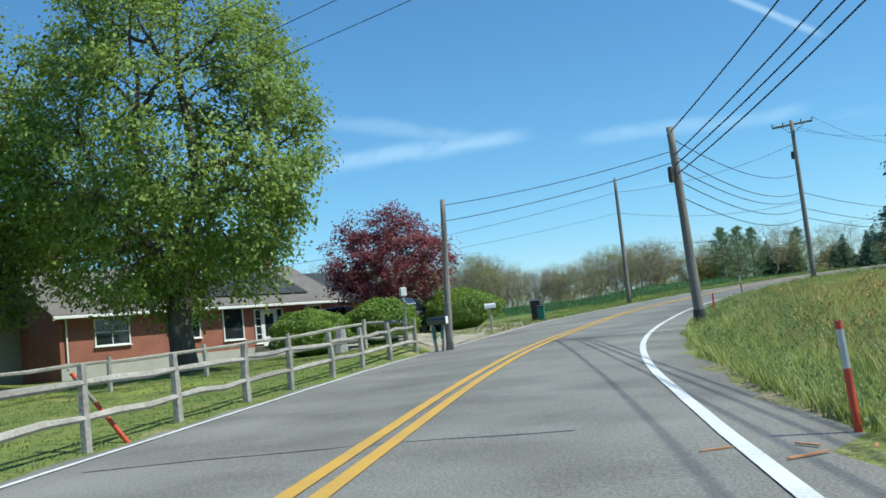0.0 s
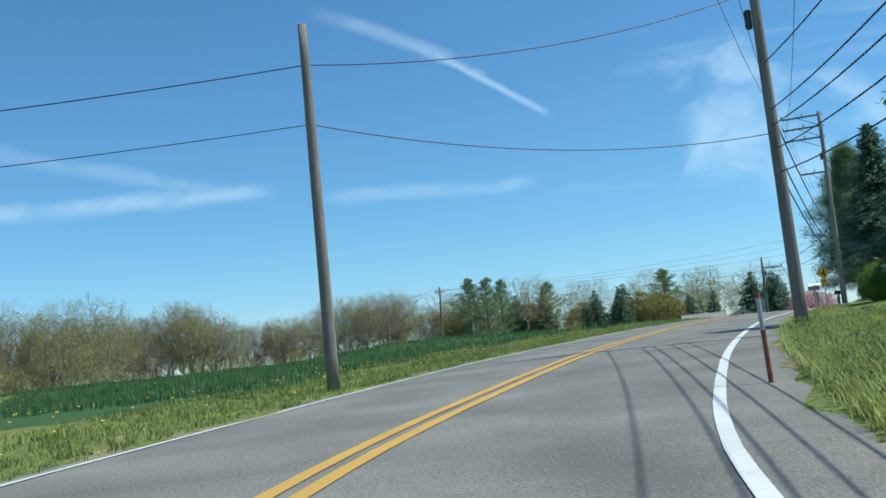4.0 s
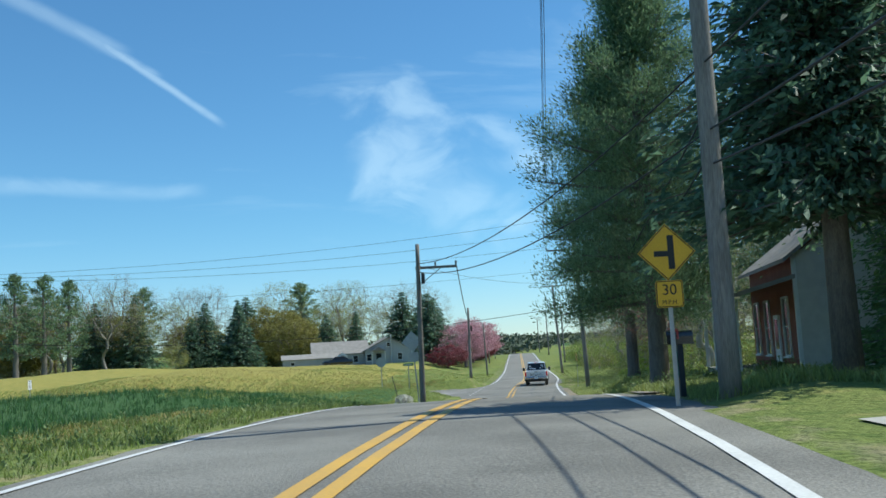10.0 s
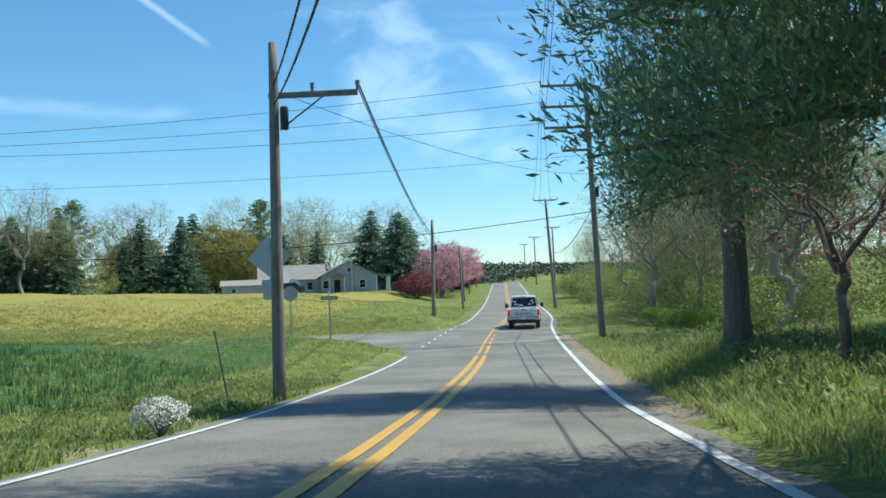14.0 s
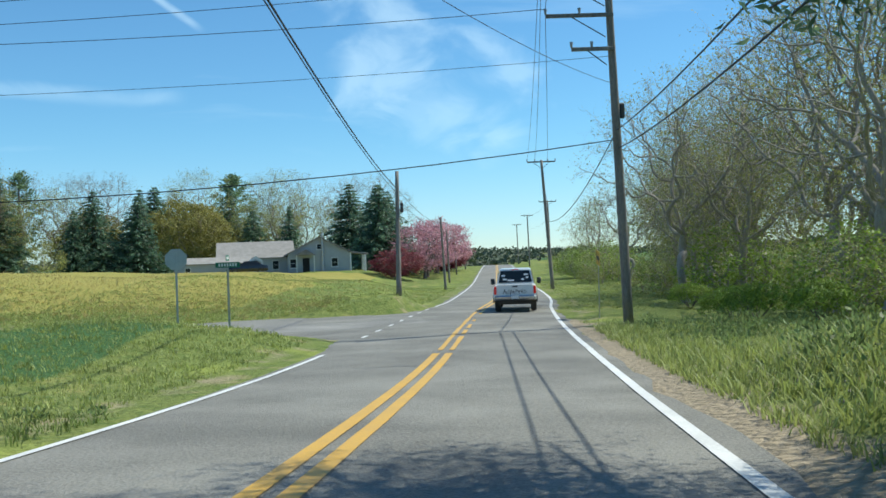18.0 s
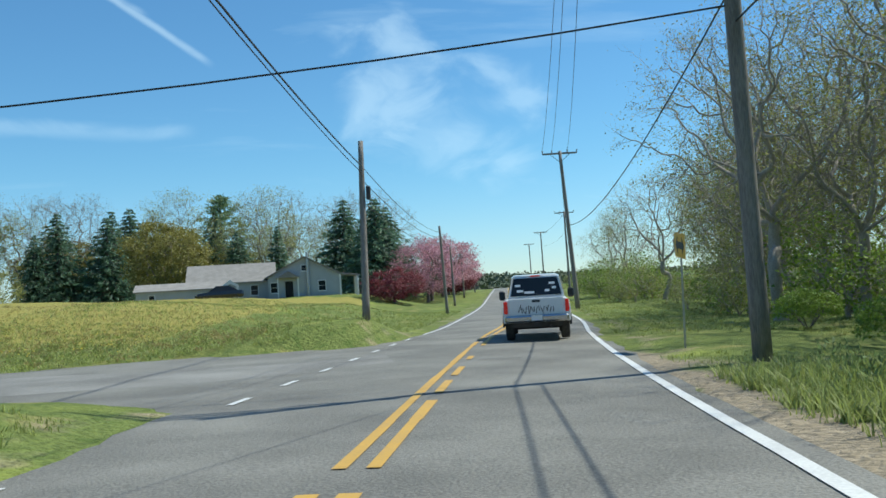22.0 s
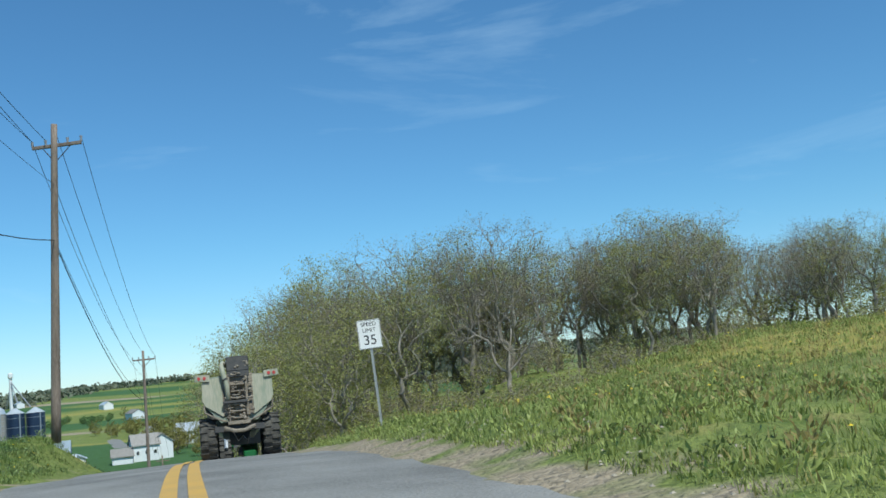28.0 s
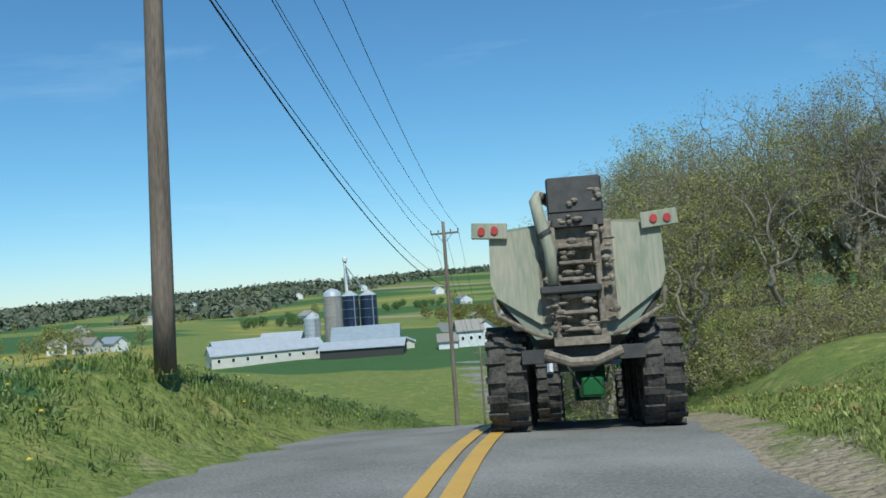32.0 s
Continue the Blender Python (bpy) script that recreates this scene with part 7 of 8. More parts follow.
def house_b():
    """Front (local -y) turned to the road; local x along the road."""
    # front direction must face the road: -y of the house = left of the way ahead
    ob = thing("white_house", (49.9, 82.1, 9.7), 225.5, "white-sided one-and-a-half-storey house with a roof dormer beside clipped bushes", "house")
    L, D, E, R = 10.5, 8.0, 3.3, 3.2
    part("wall", block(L, D, E, R), SIDING_WHITE, ob)
    courses(L, D, E, 0, 0, 0.16, SIDING_WHITE, ob, "clapboards")
    part("roof", gable(L, D, E, R, 0.4), ROOF_GREY, ob)
    part("gutter", Mesh().box((L / 2, -0.42, E - 0.27), (L + 0.8, 0.11, 0.13), (0, 0, 0), 0.02), WHITE_PAINT, ob)
    part("downspout", Mesh().cyl((0.12, -0.07, 0), (0.12, -0.07, 3.0), 0.045, 0.045, 8), WHITE_PAINT, ob)
    window(ob, 1.5, 1.6, 0.95, 1.5, 0, muntins=(0, 1))
    for s in (-1, 1):
        part("shutter", Mesh().box((1.5 + s * 0.78, -0.03, 1.6), (0.42, 0.05, 1.55), (0, 0, 0), 0.01), SIDING_GREY, ob)
    window(ob, 5.2, 1.6, 0.95, 1.5, 0, muntins=(0, 1))
    window(ob, 8.6, 1.6, 0.95, 1.5, 0, muntins=(0, 1))
    for px in (2.2, 7.6):
        part("dormer_wall", Mesh().prism([(px - 0.8, 0, 3.6), (px + 0.8, 0, 3.6), (px + 0.8, 0, 4.9), (px, 0, 5.5), (px - 0.8, 0, 4.9)], (0, 0.55, 0), (0, 3.0, 0)), SIDING_WHITE, ob)
        for s in (-1, 1):
            part("dormer_roof", Mesh().add([(px, 0.35, 5.58), (px, 3.1, 5.58), (px + s * 0.98, 3.1, 4.86), (px + s * 0.98, 0.35, 4.86), (px, 0.35, 5.48), (px, 3.1, 5.48), (px + s * 0.94, 3.1, 4.78), (px + s * 0.94, 0.35, 4.78)], [(0, 1, 2, 3), (7, 6, 5, 4), (0, 3, 7, 4), (1, 5, 6, 2), (2, 6, 7, 3), (0, 4, 5, 1)]), ROOF_GREY, ob)
        window(ob, px, 4.45, 0.8, 1.05, 0.55, muntins=(0, 1))
    part("foundation", Mesh().box((L / 2, -0.015, 0.1), (L + 0.03, 0.06, 0.5)), CONCRETE, ob)


def grey_house():
    """Gable end to the field, long wing and a low outbuilding with a white open porch."""
    x, y = 132.9, 211.8
    ob = thing("grey_house", (x, y, ground(136, 213) - 0.1), -30, "blue-grey sided bungalow with a grey shingle roof and a white porch", "house")
    ob.scale = (0.9, 0.9, 0.92)
    part("wall", Mesh().prism([(0, 0, -0.8), (8.4, 0, -0.8), (8.4, 0, 2.5), (4.2, 0, 4.6), (0, 0, 2.5)], (0, 0, 0), (0, 9, 0)), SIDING_GREY, ob)
    r = Mesh()
    for s in (0, 1):
        p = [(4.2, 4.62), (-0.45, 2.32)] if s == 0 else [(4.2, 4.62), (8.85, 2.32)]
        (xa, za), (xb, zb) = p
        r.add([(xa, -0.4, za), (xb, -0.4, zb), (xb, 9.4, zb), (xa, 9.4, za), (xa, -0.4, za + 0.14), (xb, -0.4, zb + 0.14), (xb, 9.4, zb + 0.14), (xa, 9.4, za + 0.14)], [(0, 1, 2, 3), (7, 6, 5, 4), (0, 4, 5, 1), (1, 5, 6, 2), (2, 6, 7, 3), (3, 7, 4, 0)])
    part("roof", r, ROOF_GREY, ob)
    part("wing_wall", block(9, 7.5, 2.3, 2.0, x0=-9.0, y0=1.6), SIDING_GREY, ob)
    part("wing_roof", gable(9.6, 7.5, 2.3, 2.0, 0.4, x0=-9.0, y0=1.6), ROOF_GREY, ob)
    part("outbuilding_wall", block(9.5, 4.0, 1.6, 0.7, x0=-14.5, y0=-2.0), SIDING_GREY, ob)
    part("outbuilding_roof", gable(9.5, 4.0, 1.6, 0.7, 0.25, x0=-14.5, y0=-2.0), ROOF_GREY, ob)
    part("open_gable", Mesh().prism([(-5.1, 0, -0.6), (-4.85, 0, -0.6), (-4.85, 0, 1.7), (-4.2, 0, 2.0), (-3.55, 0, 1.7), (-3.55, 0, -0.6), (-3.3, 0, -0.6), (-3.3, 0, 1.85), (-4.2, 0, 2.45), (-5.1, 0, 1.85)], (0, -2.4, 0), (0, -2.2, 0)), WHITE_PAINT, ob, "white open gable frame")
    part("flue", Mesh().cyl((4.6, -0.25, -0.3), (4.6, -0.25, 5.2), 0.17, 0.15, 10), SIGN_BACK, ob)
    part("entry_roof", Mesh().prism([(0.9, 0, 2.35), (3.6, 0, 2.35), (2.3, 0, 3.1)], (0, -1.3, 0), (0, 0.0, 0)), ROOF_GREY, ob)
    for px in (1.1, 3.4):
        part("entry_post", Mesh().box((px, -1.15, 0.9), (0.12, 0.12, 2.9)), WHITE_PAINT, ob)
    part("door", Mesh().box((2.4, -0.03, 0.9), (0.9, 0.06, 2.1)), WINDOW, ob)
    for px, pz in ((0.7, 1.3), (6.2, 1.3), (4.2, 3.4)):
        window(ob, px, pz, 0.8 if pz < 2 else 0.6, 1.1 if pz < 2 else 0.6, 0, muntins=(0, 1))
    for px in (-7.0, -4.6, -1.6):
        window(ob, px, 1.2, 0.8, 1.1, 1.6, muntins=(0, 1))
    for px in (-12.8, -7.2):
        window(ob, px, 0.9, 0.6, 0.5, -2.0, muntins=(0, 0))
    part("side_porch_roof", Mesh().box((9.6, 3.0, 2.45), (2.4, 3.2, 0.2), (0, 8, 0), 0.02), ROOF_GREY, ob)
    for py in (1.6, 4.4):
        part("porch_column", Mesh().box((10.5, py, 0.9), (0.28, 0.28, 2.9), (0, 0, 0), 0.03), WHITE_PAINT, ob)
    part("corner_trim", Mesh().box((8.35, -0.05, 0.9), (0.2, 0.12, 3.2)), WHITE_PAINT, ob)


def porch_house():
    """Brick-fronted house with a white-posted porch to the road and a clapboard gable end."""
    ob = thing("porch_house", (81.3, 110.3, ground(77, 108) - 0.1), 221.5, "brick house with cream clapboard gable and white-posted porch", "house")
    L, D, E, R = 8.6, 7.0, 4.2, 2.6
    part("wall", block(L, D, E, R), BRICK_WALL, ob)
    part("roof", gable(L, D, E, R, 0.4), ROOF_GREY, ob)
    part("gable_cladding", Mesh().prism([(0, -0.02, 0.1), (0, D + 0.02, 0.1), (0, D + 0.02, E - 0.1), (0, D / 2, E + R - 0.12), (0, -0.02, E - 0.1)], (L + 0.003, 0, 0), (L + 0.06, 0, 0)), SIDING_CREAM, ob, "cream painted board backing")
    z = 0.1
    while z < E:
        part("clapboard", Mesh().prism([(0.0, 0, z), (0.035, 0, z), (0.012, 0, z + 0.2), (0.0, 0, z + 0.2)], (L + 0.062, 0.0, 0), (L + 0.062, D, 0)), SIDING_CREAM, ob)
        z += 0.2
    for yy in (-0.02, D + 0.02):
        part("corner_board", Mesh().box((L + 0.05, yy, E / 2), (0.13, 0.13, E)), WHITE_PAINT, ob)
    for px in (1.2, 3.4, 6.8):
        window(ob, px, 1.75, 0.85, 2.0, 0, muntins=(0, 1))
    d = part("door", Mesh().box((5.1, -0.03, 1.15), (0.95, 0.06, 2.1)), WHITE_PAINT, ob)
    part("door_glass", Mesh().box((5.1, -0.066, 1.5), (0.55, 0.012, 1.1)), WINDOW, d)
    part("porch_floor", Mesh().box((L / 2, -1.0, 0.1), (L, 2.0, 0.3), (0, 0, 0), 0.02), CONCRETE, ob)
    part("porch_roof", Mesh().prism([(0, -2.3, 2.75), (0, -0.02, 3.35), (0, -0.02, 3.5), (0, -2.3, 2.9)], (-0.2, 0, 0), (L + 0.2, 0, 0)), ROOF_GREY, ob)
    part("porch_beam", Mesh().box((L / 2, -2.0, 2.66), (L, 0.16, 0.24), (0, 0, 0), 0.01), WHITE_PAINT, ob)
    for px in (0.15, 2.9, 5.7, 8.45):
        part("porch_post", Mesh().box((px, -2.0, 1.4), (0.14, 0.14, 2.3), (0, 0, 0), 0.012), WHITE_PAINT, ob)
        for s in (-1, 1):
            if 0 < px + s * 0.5 < L:
                part("arched_bracket", Mesh().tube([(px + s * 0.07, -2.0, 2.0), (px + s * 0.16, -2.0, 2.36), (px + s * 0.5, -2.0, 2.54)], [0.03, 0.035, 0.03], 6), WHITE_PAINT, ob)
    part("chimney", Mesh().box((4.0, D / 2, E + R + 0.3), (0.7, 0.6, 1.4)), BRICK_WALL, ob)


brick_house(), house_b(), grey_house(), porch_house()
sedan((128.7, 209.4, ground(128.7, 209.4) + 0.02), 62, CAR_BLACK, "black car parked at the grey house")
pickup((-1.2, 53.2, ground(-1, 54) + 0.02), -60, CAR_GREY, "dark grey pickup parked behind the hedge", detail=False)
pickup((-4.5, 57.0, ground(-3, 58) + 0.02), -60, CAR_BLACK, "black pickup parked behind the hedge", detail=False)
slab("driveway_gravel", [(2.5, 40.9), (4.2, 45.9), (6.3, 51.7), (8.1, 55.5), (4.0, 57.5), (-4, 60), (-6, 57), (1.0, 52.5), (2.8, 47), (1.6, 42)], GRAVEL, 0.02, "pale gravel drive beside the road", "driveway")
slab("driveway_concrete", [(50.9, 88.6), (55.6, 93.2), (60, 91), (78, 74), (74, 70), (57, 84.5)], CONCRETE, 0.025, "pale concrete drive across the lawn", "driveway")
slab("driveway_gravel_pines", [(62.4, 101.6), (65.0, 104.1), (69, 101.8), (82, 92.2), (80, 90), (68, 98.9)], GRAVEL, 0.02, "gravel turn-in by the pines", "driveway")

# ---- trees and bushes near the road ----
RN = np.random.default_rng(21)
MAPLE = broadleaf("maple", RN, 15.2, 0.5, 12.6, LEAF_MAPLE, 0.16, 27, 0.34, BARK_DARK, low=0.13, tips=640, fork=0.17, crook=0.07, shell=0.72, belly=0.38, sprays=2, twig=0.04, lobes=0.1, turn=1.0)
plant("maple_tree", MAPLE, (-6.3, 39.7), 1.0, 20, "large maple with fresh yellow-green leaves on the lawn", "tree", widen=0.87)
plant("maple_tree", MAPLE, (-16.3, 42.3), 1.0, 140, "dark green shade tree beside the brick house", "tree")
MAROON = broadleaf("maroon_maple", RN, 6.9, 0.2, 7.4, LEAF_MAROON, 0.13, 15, 0.2, BARK_DARK, low=0.2, tips=330, fork=0.12, crook=0.14, shell=0.5, belly=0.45, sprays=3, twig=0.045, lobes=0.2, turn=0.9)
plant("purple_maple", MAROON, (0.95, 56.0), 1.0, 70, "round maroon-leaved ornamental maple", "tree")
plant("bare_tree", BARE[0], (-13, 66), 0.95, 10, "leafless grey tree behind the brick house", "tree")
for x, y, sx, h, lab in ((-2.6, 46.9, 3.9, 2.4, "a"), (0.35, 48.6, 3.4, 2.5, "b"), (4.4, 54.2, 4.2, 2.6, "c")):
    d = shrub("hedge", RN, (sx, sx * 0.85, h), LEAF_HEDGE, 0.11, 9000)
    ob = plant("round_bush", d, (x, y, ground(x, y) - 0.42), 1.0, RN.uniform(0, 360), "big rounded bright green bush by the drive", "bush", "round bushes", names=("stems", "leaves"))
    part("inner_crown", core((sx, sx * 0.85, h)), LEAF_HEDGE, ob)
for x, y, s, h in ((47.2, 81.6, 2.3, 2.1), (44.3, 78.4, 2.2, 2.1), (41.6, 75.6, 2.2, 2.0)):
    d = shrub("clipped", RN, (s, s, h), LEAF_HEDGE, 0.06, 12000)
    ob = plant("clipped_bush", d, (x, y, ground(x, y) - 0.35), 1.0, 0, "round clipped green bush at the corner of the white house", "bush", "clipped bushes", names=("stems", "leaves"))
    part("inner_crown", core((s, s, h)), LEAF_HEDGE, ob)

BIG_SPRUCE = conifer("spruce", RN, 13, 7.4, LEAF_SPRUCE, tiers=50, per=18, size=0.26, density=64, taper=0.8, ragged=0.45, bare=0.27)
LAWN_SPRUCE = conifer("spruce", RN, 13, 8.5, LEAF_SPRUCE, tiers=44, per=18, size=0.3, density=50, taper=0.7, ragged=0.35)
CEDAR = conifer("cedar", RN, 9.5, 6.5, LEAF_YEW, tiers=48, per=20, size=0.22, density=70, taper=0.42, ragged=0.4)
BIG_PINE = [white_pine("big_pine", RN, h, w, LEAF_PINE, bare=b, boughs=84, size=0.17, tufts=18, needle=0.24, per=95, droop=0.3, puff=1.3) for h, w, b in ((16, 11, 0.2), (15, 11.5, 0.22))]
plant("spruce_tree", BIG_SPRUCE, (63.4, 97.2), 1.0, 15, "tall dark spruce behind the utility pole", "tree", widen=1.05)
plant("spruce_tree", LAWN_SPRUCE, (36.8, 66.2), 0.96, 100, "dark green spruce at the edge of the lawn", "tree", widen=1.0)
plant("spruce_tree", LAWN_SPRUCE, (38.5, 59.5), 0.95, 200, "dark green spruce at the edge of the lawn", "tree", widen=1.0)
for x, y, s in ((65.5, 93.0, 0.95), (68.5, 89.0, 1.0), (71.5, 85.2, 0.95), (75, 81.5, 1.0), (79, 78, 1.0), (68.8, 96.5, 0.85), (72.8, 99, 0.8), (67.2, 90.6, 1.15), (70, 92.5, 1.2)):
    plant("cedar_tree", CEDAR, (x, y), s, RN.uniform(0, 360), "dense dark evergreen in the row behind the drive", "tree", "evergreen row", widen=1.1)
for x, y, s, k, w in ((70.6, 107.3, 0.88, 0, 0.84), (80.2, 116.0, 1.0, 1, 0.66), (76, 96.5, 0.9, 0, 0.84), (88.5, 111, 1.0, 1, 0.84), (81, 95, 1.05, 0, 0.84), (84, 88, 1.05, 1, 0.84), (87, 104, 1.0, 1, 0.84)):
    plant("white_pine", BIG_PINE[k], (x, y), s, RN.uniform(0, 360), "big dark pine with long boughs over the road", "tree", "roadside pines", widen=w)
RED_TWIG = broadleaf("maple_bloom", RN, 6, 0.12, 5.5, LEAF_BLOOM, 0.08, 1.4, 0.14, low=0.25, tips=170, fork=0.25, crook=0.16)
plant("red_flowering_tree", RED_TWIG, (77.6, 112.4), 0.9, 0, "small tree with reddish spring flowers among the pines", "tree")
NEAR_BARE = [broadleaf("crooked_tree", RN, 13.5, 0.25, 12, LEAF_SPRING, 0.09, 1.8, 0.2, BARK_PALE, low=0.16, tips=420, fork=0.2, crook=0.13, shell=0.45, belly=0.55, sprays=5, twig=0.055),
             broadleaf("crooked_tree", RN, 12, 0.2, 9, LEAF_SPRING, 0.1, 3.2, 0.24, BARK_PALE, low=0.12, tips=320, fork=0.18, crook=0.12, shell=0.4, belly=0.5, sprays=5, twig=0.06)]
BRUSH = [broadleaf("brush", RN, 4.2, 0.06, 4, LEAF_SHRUB, 0.13, 2.6, 0.22, BARK_PALE, low=0.0, tips=120, fork=0.02, shell=0.35, sprays=3, twig=0.08), broadleaf("brush", RN, 3.6, 0.05, 4, LEAF_SPRING, 0.11, 1.8, 0.22, BARK_PALE, low=0.0, tips=120, fork=0.02, shell=0.35, sprays=4, twig=0.09)]
for i, (x, y, s, k) in enumerate(((103, 128, 1.0, 0), (110, 133, 1.05, 0), (116, 141, 1.0, 1), (121, 137, 1.1, 0), (127, 148, 0.95, 0), (112, 124, 1.1, 1), (134, 155, 1.0, 1), (140, 150, 1.1, 0), (146, 165, 1.0, 1), (106, 117, 1.1, 0), (152, 176, 0.9, 0), (165, 190, 0.9, 1), (128, 132, 1.15, 1), (95, 108, 1.1, 0), (150, 160, 1.1, 0), (180, 205, 0.9, 1), (118, 112, 1.1, 0), (138, 138, 1.15, 1), (160, 175, 1.05, 0), (104, 104, 1.1, 1), (170, 176, 1.1, 0), (78, 100, 1.25, 0), (83, 93, 1.2, 1), (107, 129.5, 1.15, 1), (116, 134, 1.2, 0), (123, 145, 1.15, 0), (131, 143, 1.2, 1), (119, 128, 1.2, 0), (129, 153.5, 0.9, 1), (114.5, 143.5, 0.95, 0), (121.5, 147.5, 1.0, 1), (128.5, 151, 1.0, 0), (135, 156, 0.95, 1), (141, 161, 0.95, 0), (149, 168, 0.9, 1), (126, 146, 1.1, 0), (139, 154, 1.1, 1))):
    plant("crooked_tree", NEAR_BARE[k], (x, y), s, RN.uniform(0, 360), "leafless crooked tree in the wood beside the road", "tree", "roadside wood")
for i in range(95):
    t = i / 94
    j = index_at(MAIN, 90 + 90 * t, 134 + 90 * t)
    nn_ = normals(MAIN)[j]
    o = RN.uniform(11, 24) if t < 0.5 else RN.uniform(9, 20)
    x, y = MAIN[j][0] + nn_[0] * o, MAIN[j][1] + nn_[1] * o
    plant("brush", BRUSH[int(RN.integers(2))], (x, y), RN.uniform(0.5, 1.15), RN.uniform(0, 360), "loose budding brush at the edge of the wood", "bush", "roadside brush", widen=1.3)
for x, y, s in ((101, 131.5, 0.55), (104.5, 134.5, 0.6), (97.5, 127.5, 0.5), (109, 139.5, 0.5)):
    d = shrub("green_shrub", RN, (3.4, 2.6, 1.8), LEAF_SHRUB, 0.09, 5000)
    plant("green_shrub", d, (x, y), s * 1.4, RN.uniform(0, 360), "bright yellow-green shrub before the wood", "bush", "green shrubs", names=("stems", "leaves"))
d = shrub("blossom", RN, (1.1, 0.9, 0.8), BLOSSOM, 0.05, 1500)
plant("white_flowering_shrub", d, (67.7, 117.3), 0.75, 0, "small white flowering shrub on the verge", "bush", names=("stems", "leaves"))

# ---- grass ----
def blades(n, place, h, mat, name, label, rng, lean=0.35, width=0.012, cluster=4):
    """Grass blades as narrow bent strips, in tufts, joined as one."""
    xy = place(n)
    k = len(xy)
    x = np.repeat(xy[:, 0], cluster) + rng.normal(size=k * cluster) * 0.05
    y = np.repeat(xy[:, 1], cluster) + rng.normal(size=k * cluster) * 0.05
    z = np.repeat(land(xy[:, 0], xy[:, 1]), cluster) - 0.03
    n = len(x)
    a = rng.uniform(0, 6.283, n)
    hh = h * rng.uniform(0.5, 1.25, n) * np.repeat(rng.uniform(0.7, 1.2, k), cluster)
    dx, dy = np.cos(a), np.sin(a)
    b = lean * hh * rng.uniform(0.3, 1.6, n)
    w = width * rng.uniform(0.7, 1.4, n)
    base = np.stack([x, y, z], 1)
    side = np.stack([-dy * w, dx * w, 0 * w], 1)
    mid = base + np.stack([dx * b * 0.35, dy * b * 0.35, hh * 0.6], 1)
    tip = base + np.stack([dx * b, dy * b, hh], 1)
    v = np.stack([base - side, base + side, mid + side * 0.8, mid - side * 0.8, tip], 1).reshape(-1, 3)
    i = np.arange(n) * 5
    f = [np.stack([i, i + 1, i + 2, i + 3], 1), np.stack([i + 3, i + 2, i + 4], 1)]
    return tagged(new(name, quick_mesh(name, v, f, mat)), label, "grass", kind="stuff")


def strip(line, lo, hi, o0, o1, rng, power=1.0):
    """A picker of places beside a road, thicker near its edge."""
    nn = normals(line)

    def pick(n):
        j = rng.integers(lo, hi, n)
        o = o0 + (o1 - o0) * rng.random(n)**power
        jx = rng.uniform(-0.6, 0.6, n)
        x = line[j, 0] + nn[j, 0] * o - nn[j, 1] * jx
        y = line[j, 1] + nn[j, 1] * o + nn[j, 0] * jx
        keep = np.array([not (inside(a, b, JUNCTION_RING)) for a, b in zip(x, y)])
        d1, _, l1, _ = _near(MAIN, x, y)
        d2, _, l2, _ = _near(SIDE, x, y)
        keep &= ~((l1 > -np.interp(y, (0, 30, 50, 68, 78), (3.95, 4.15, 4.25, 3.45, 3.25))) & (l1 < np.interp(y, (100, 112), (4.75, 4.15))) & (d1 < 9)) & ~((np.abs(l2) < 3.45) & (d2 < 9))
        return np.stack([x[keep], y[keep]], 1)
    return pick


JUNCTION_RING = MOUTH_LEFT + MOUTH_RIGHT + [(105, 150.5), (95, 140.5), (86.5, 132.4)]
ia = lambda x, y: index_at(MAIN, x, y)
ib = lambda x, y: index_at(SIDE, x, y)
blades(20000, strip(MAIN, ia(-3, 2), ia(25, 69), 4.75, 11, RN, 1.3), 0.27, GRASS_TALL, "tall_grass", "tall pale-green grass on the inside of the bend", RN, 0.6, 0.007, 6)
blades(9000, strip(MAIN, ia(-1, 12), ia(16, 58), 6, 22, RN, 1.2), 0.3, GRASS_DRY, "dry_grass", "dry reddish-yellow grass behind the verge", RN, 0.4, 0.008)
blades(9000, strip(MAIN, ia(-2, 8), ia(8, 44), -14, -4.0, RN, 1.2), 0.07, GRASS_BLADE, "lawn_grass", "short mown grass beside the fence", RN, 0.6, 0.007, 6)
blades(14000, strip(MAIN, ia(9, 46), ia(80, 124), -7.6, -3.2, RN, 0.9), 0.13, GRASS_BLADE, "verge_grass", "rough grass verge between road and crop", RN, 0.6, 0.008, 6)
blades(2500, strip(MAIN, ia(26, 70), ia(62, 107), -7.4, -5.4, RN), 0.12, GRASS_DRY, "straw_strip", "flattened straw along the edge of the crop", RN, 1.1, 0.008)
blades(30000, strip(MAIN, ia(20, 64), ia(82, 126), -40, -6.8, RN, 1.0), 0.27, WHEAT, "young_wheat", "dense dark green young wheat", RN, 0.4, 0.009, 6)
blades(9000, strip(MAIN, ia(27, 71), ia(50, 95), 4.8, 16, RN, 1.2), 0.06, GRASS_BLADE, "house_lawn", "short sunny lawn before the white house", RN, 0.6, 0.007, 6)
blades(12000, strip(MAIN, ia(56, 101), ia(92, 137), 4.3, 12, RN, 1.2), 0.24, GRASS_TALL, "bank_grass", "tufted green grass on the roadside bank", RN, 0.7, 0.009, 7)
blades(8000, strip(MAIN, ia(70, 115), ia(90, 134), -13, -3.9, RN, 1.0), 0.12, GRASS_TALL, "corner_grass", "sunlit short grass on the corner", RN, 0.6, 0.008, 6)
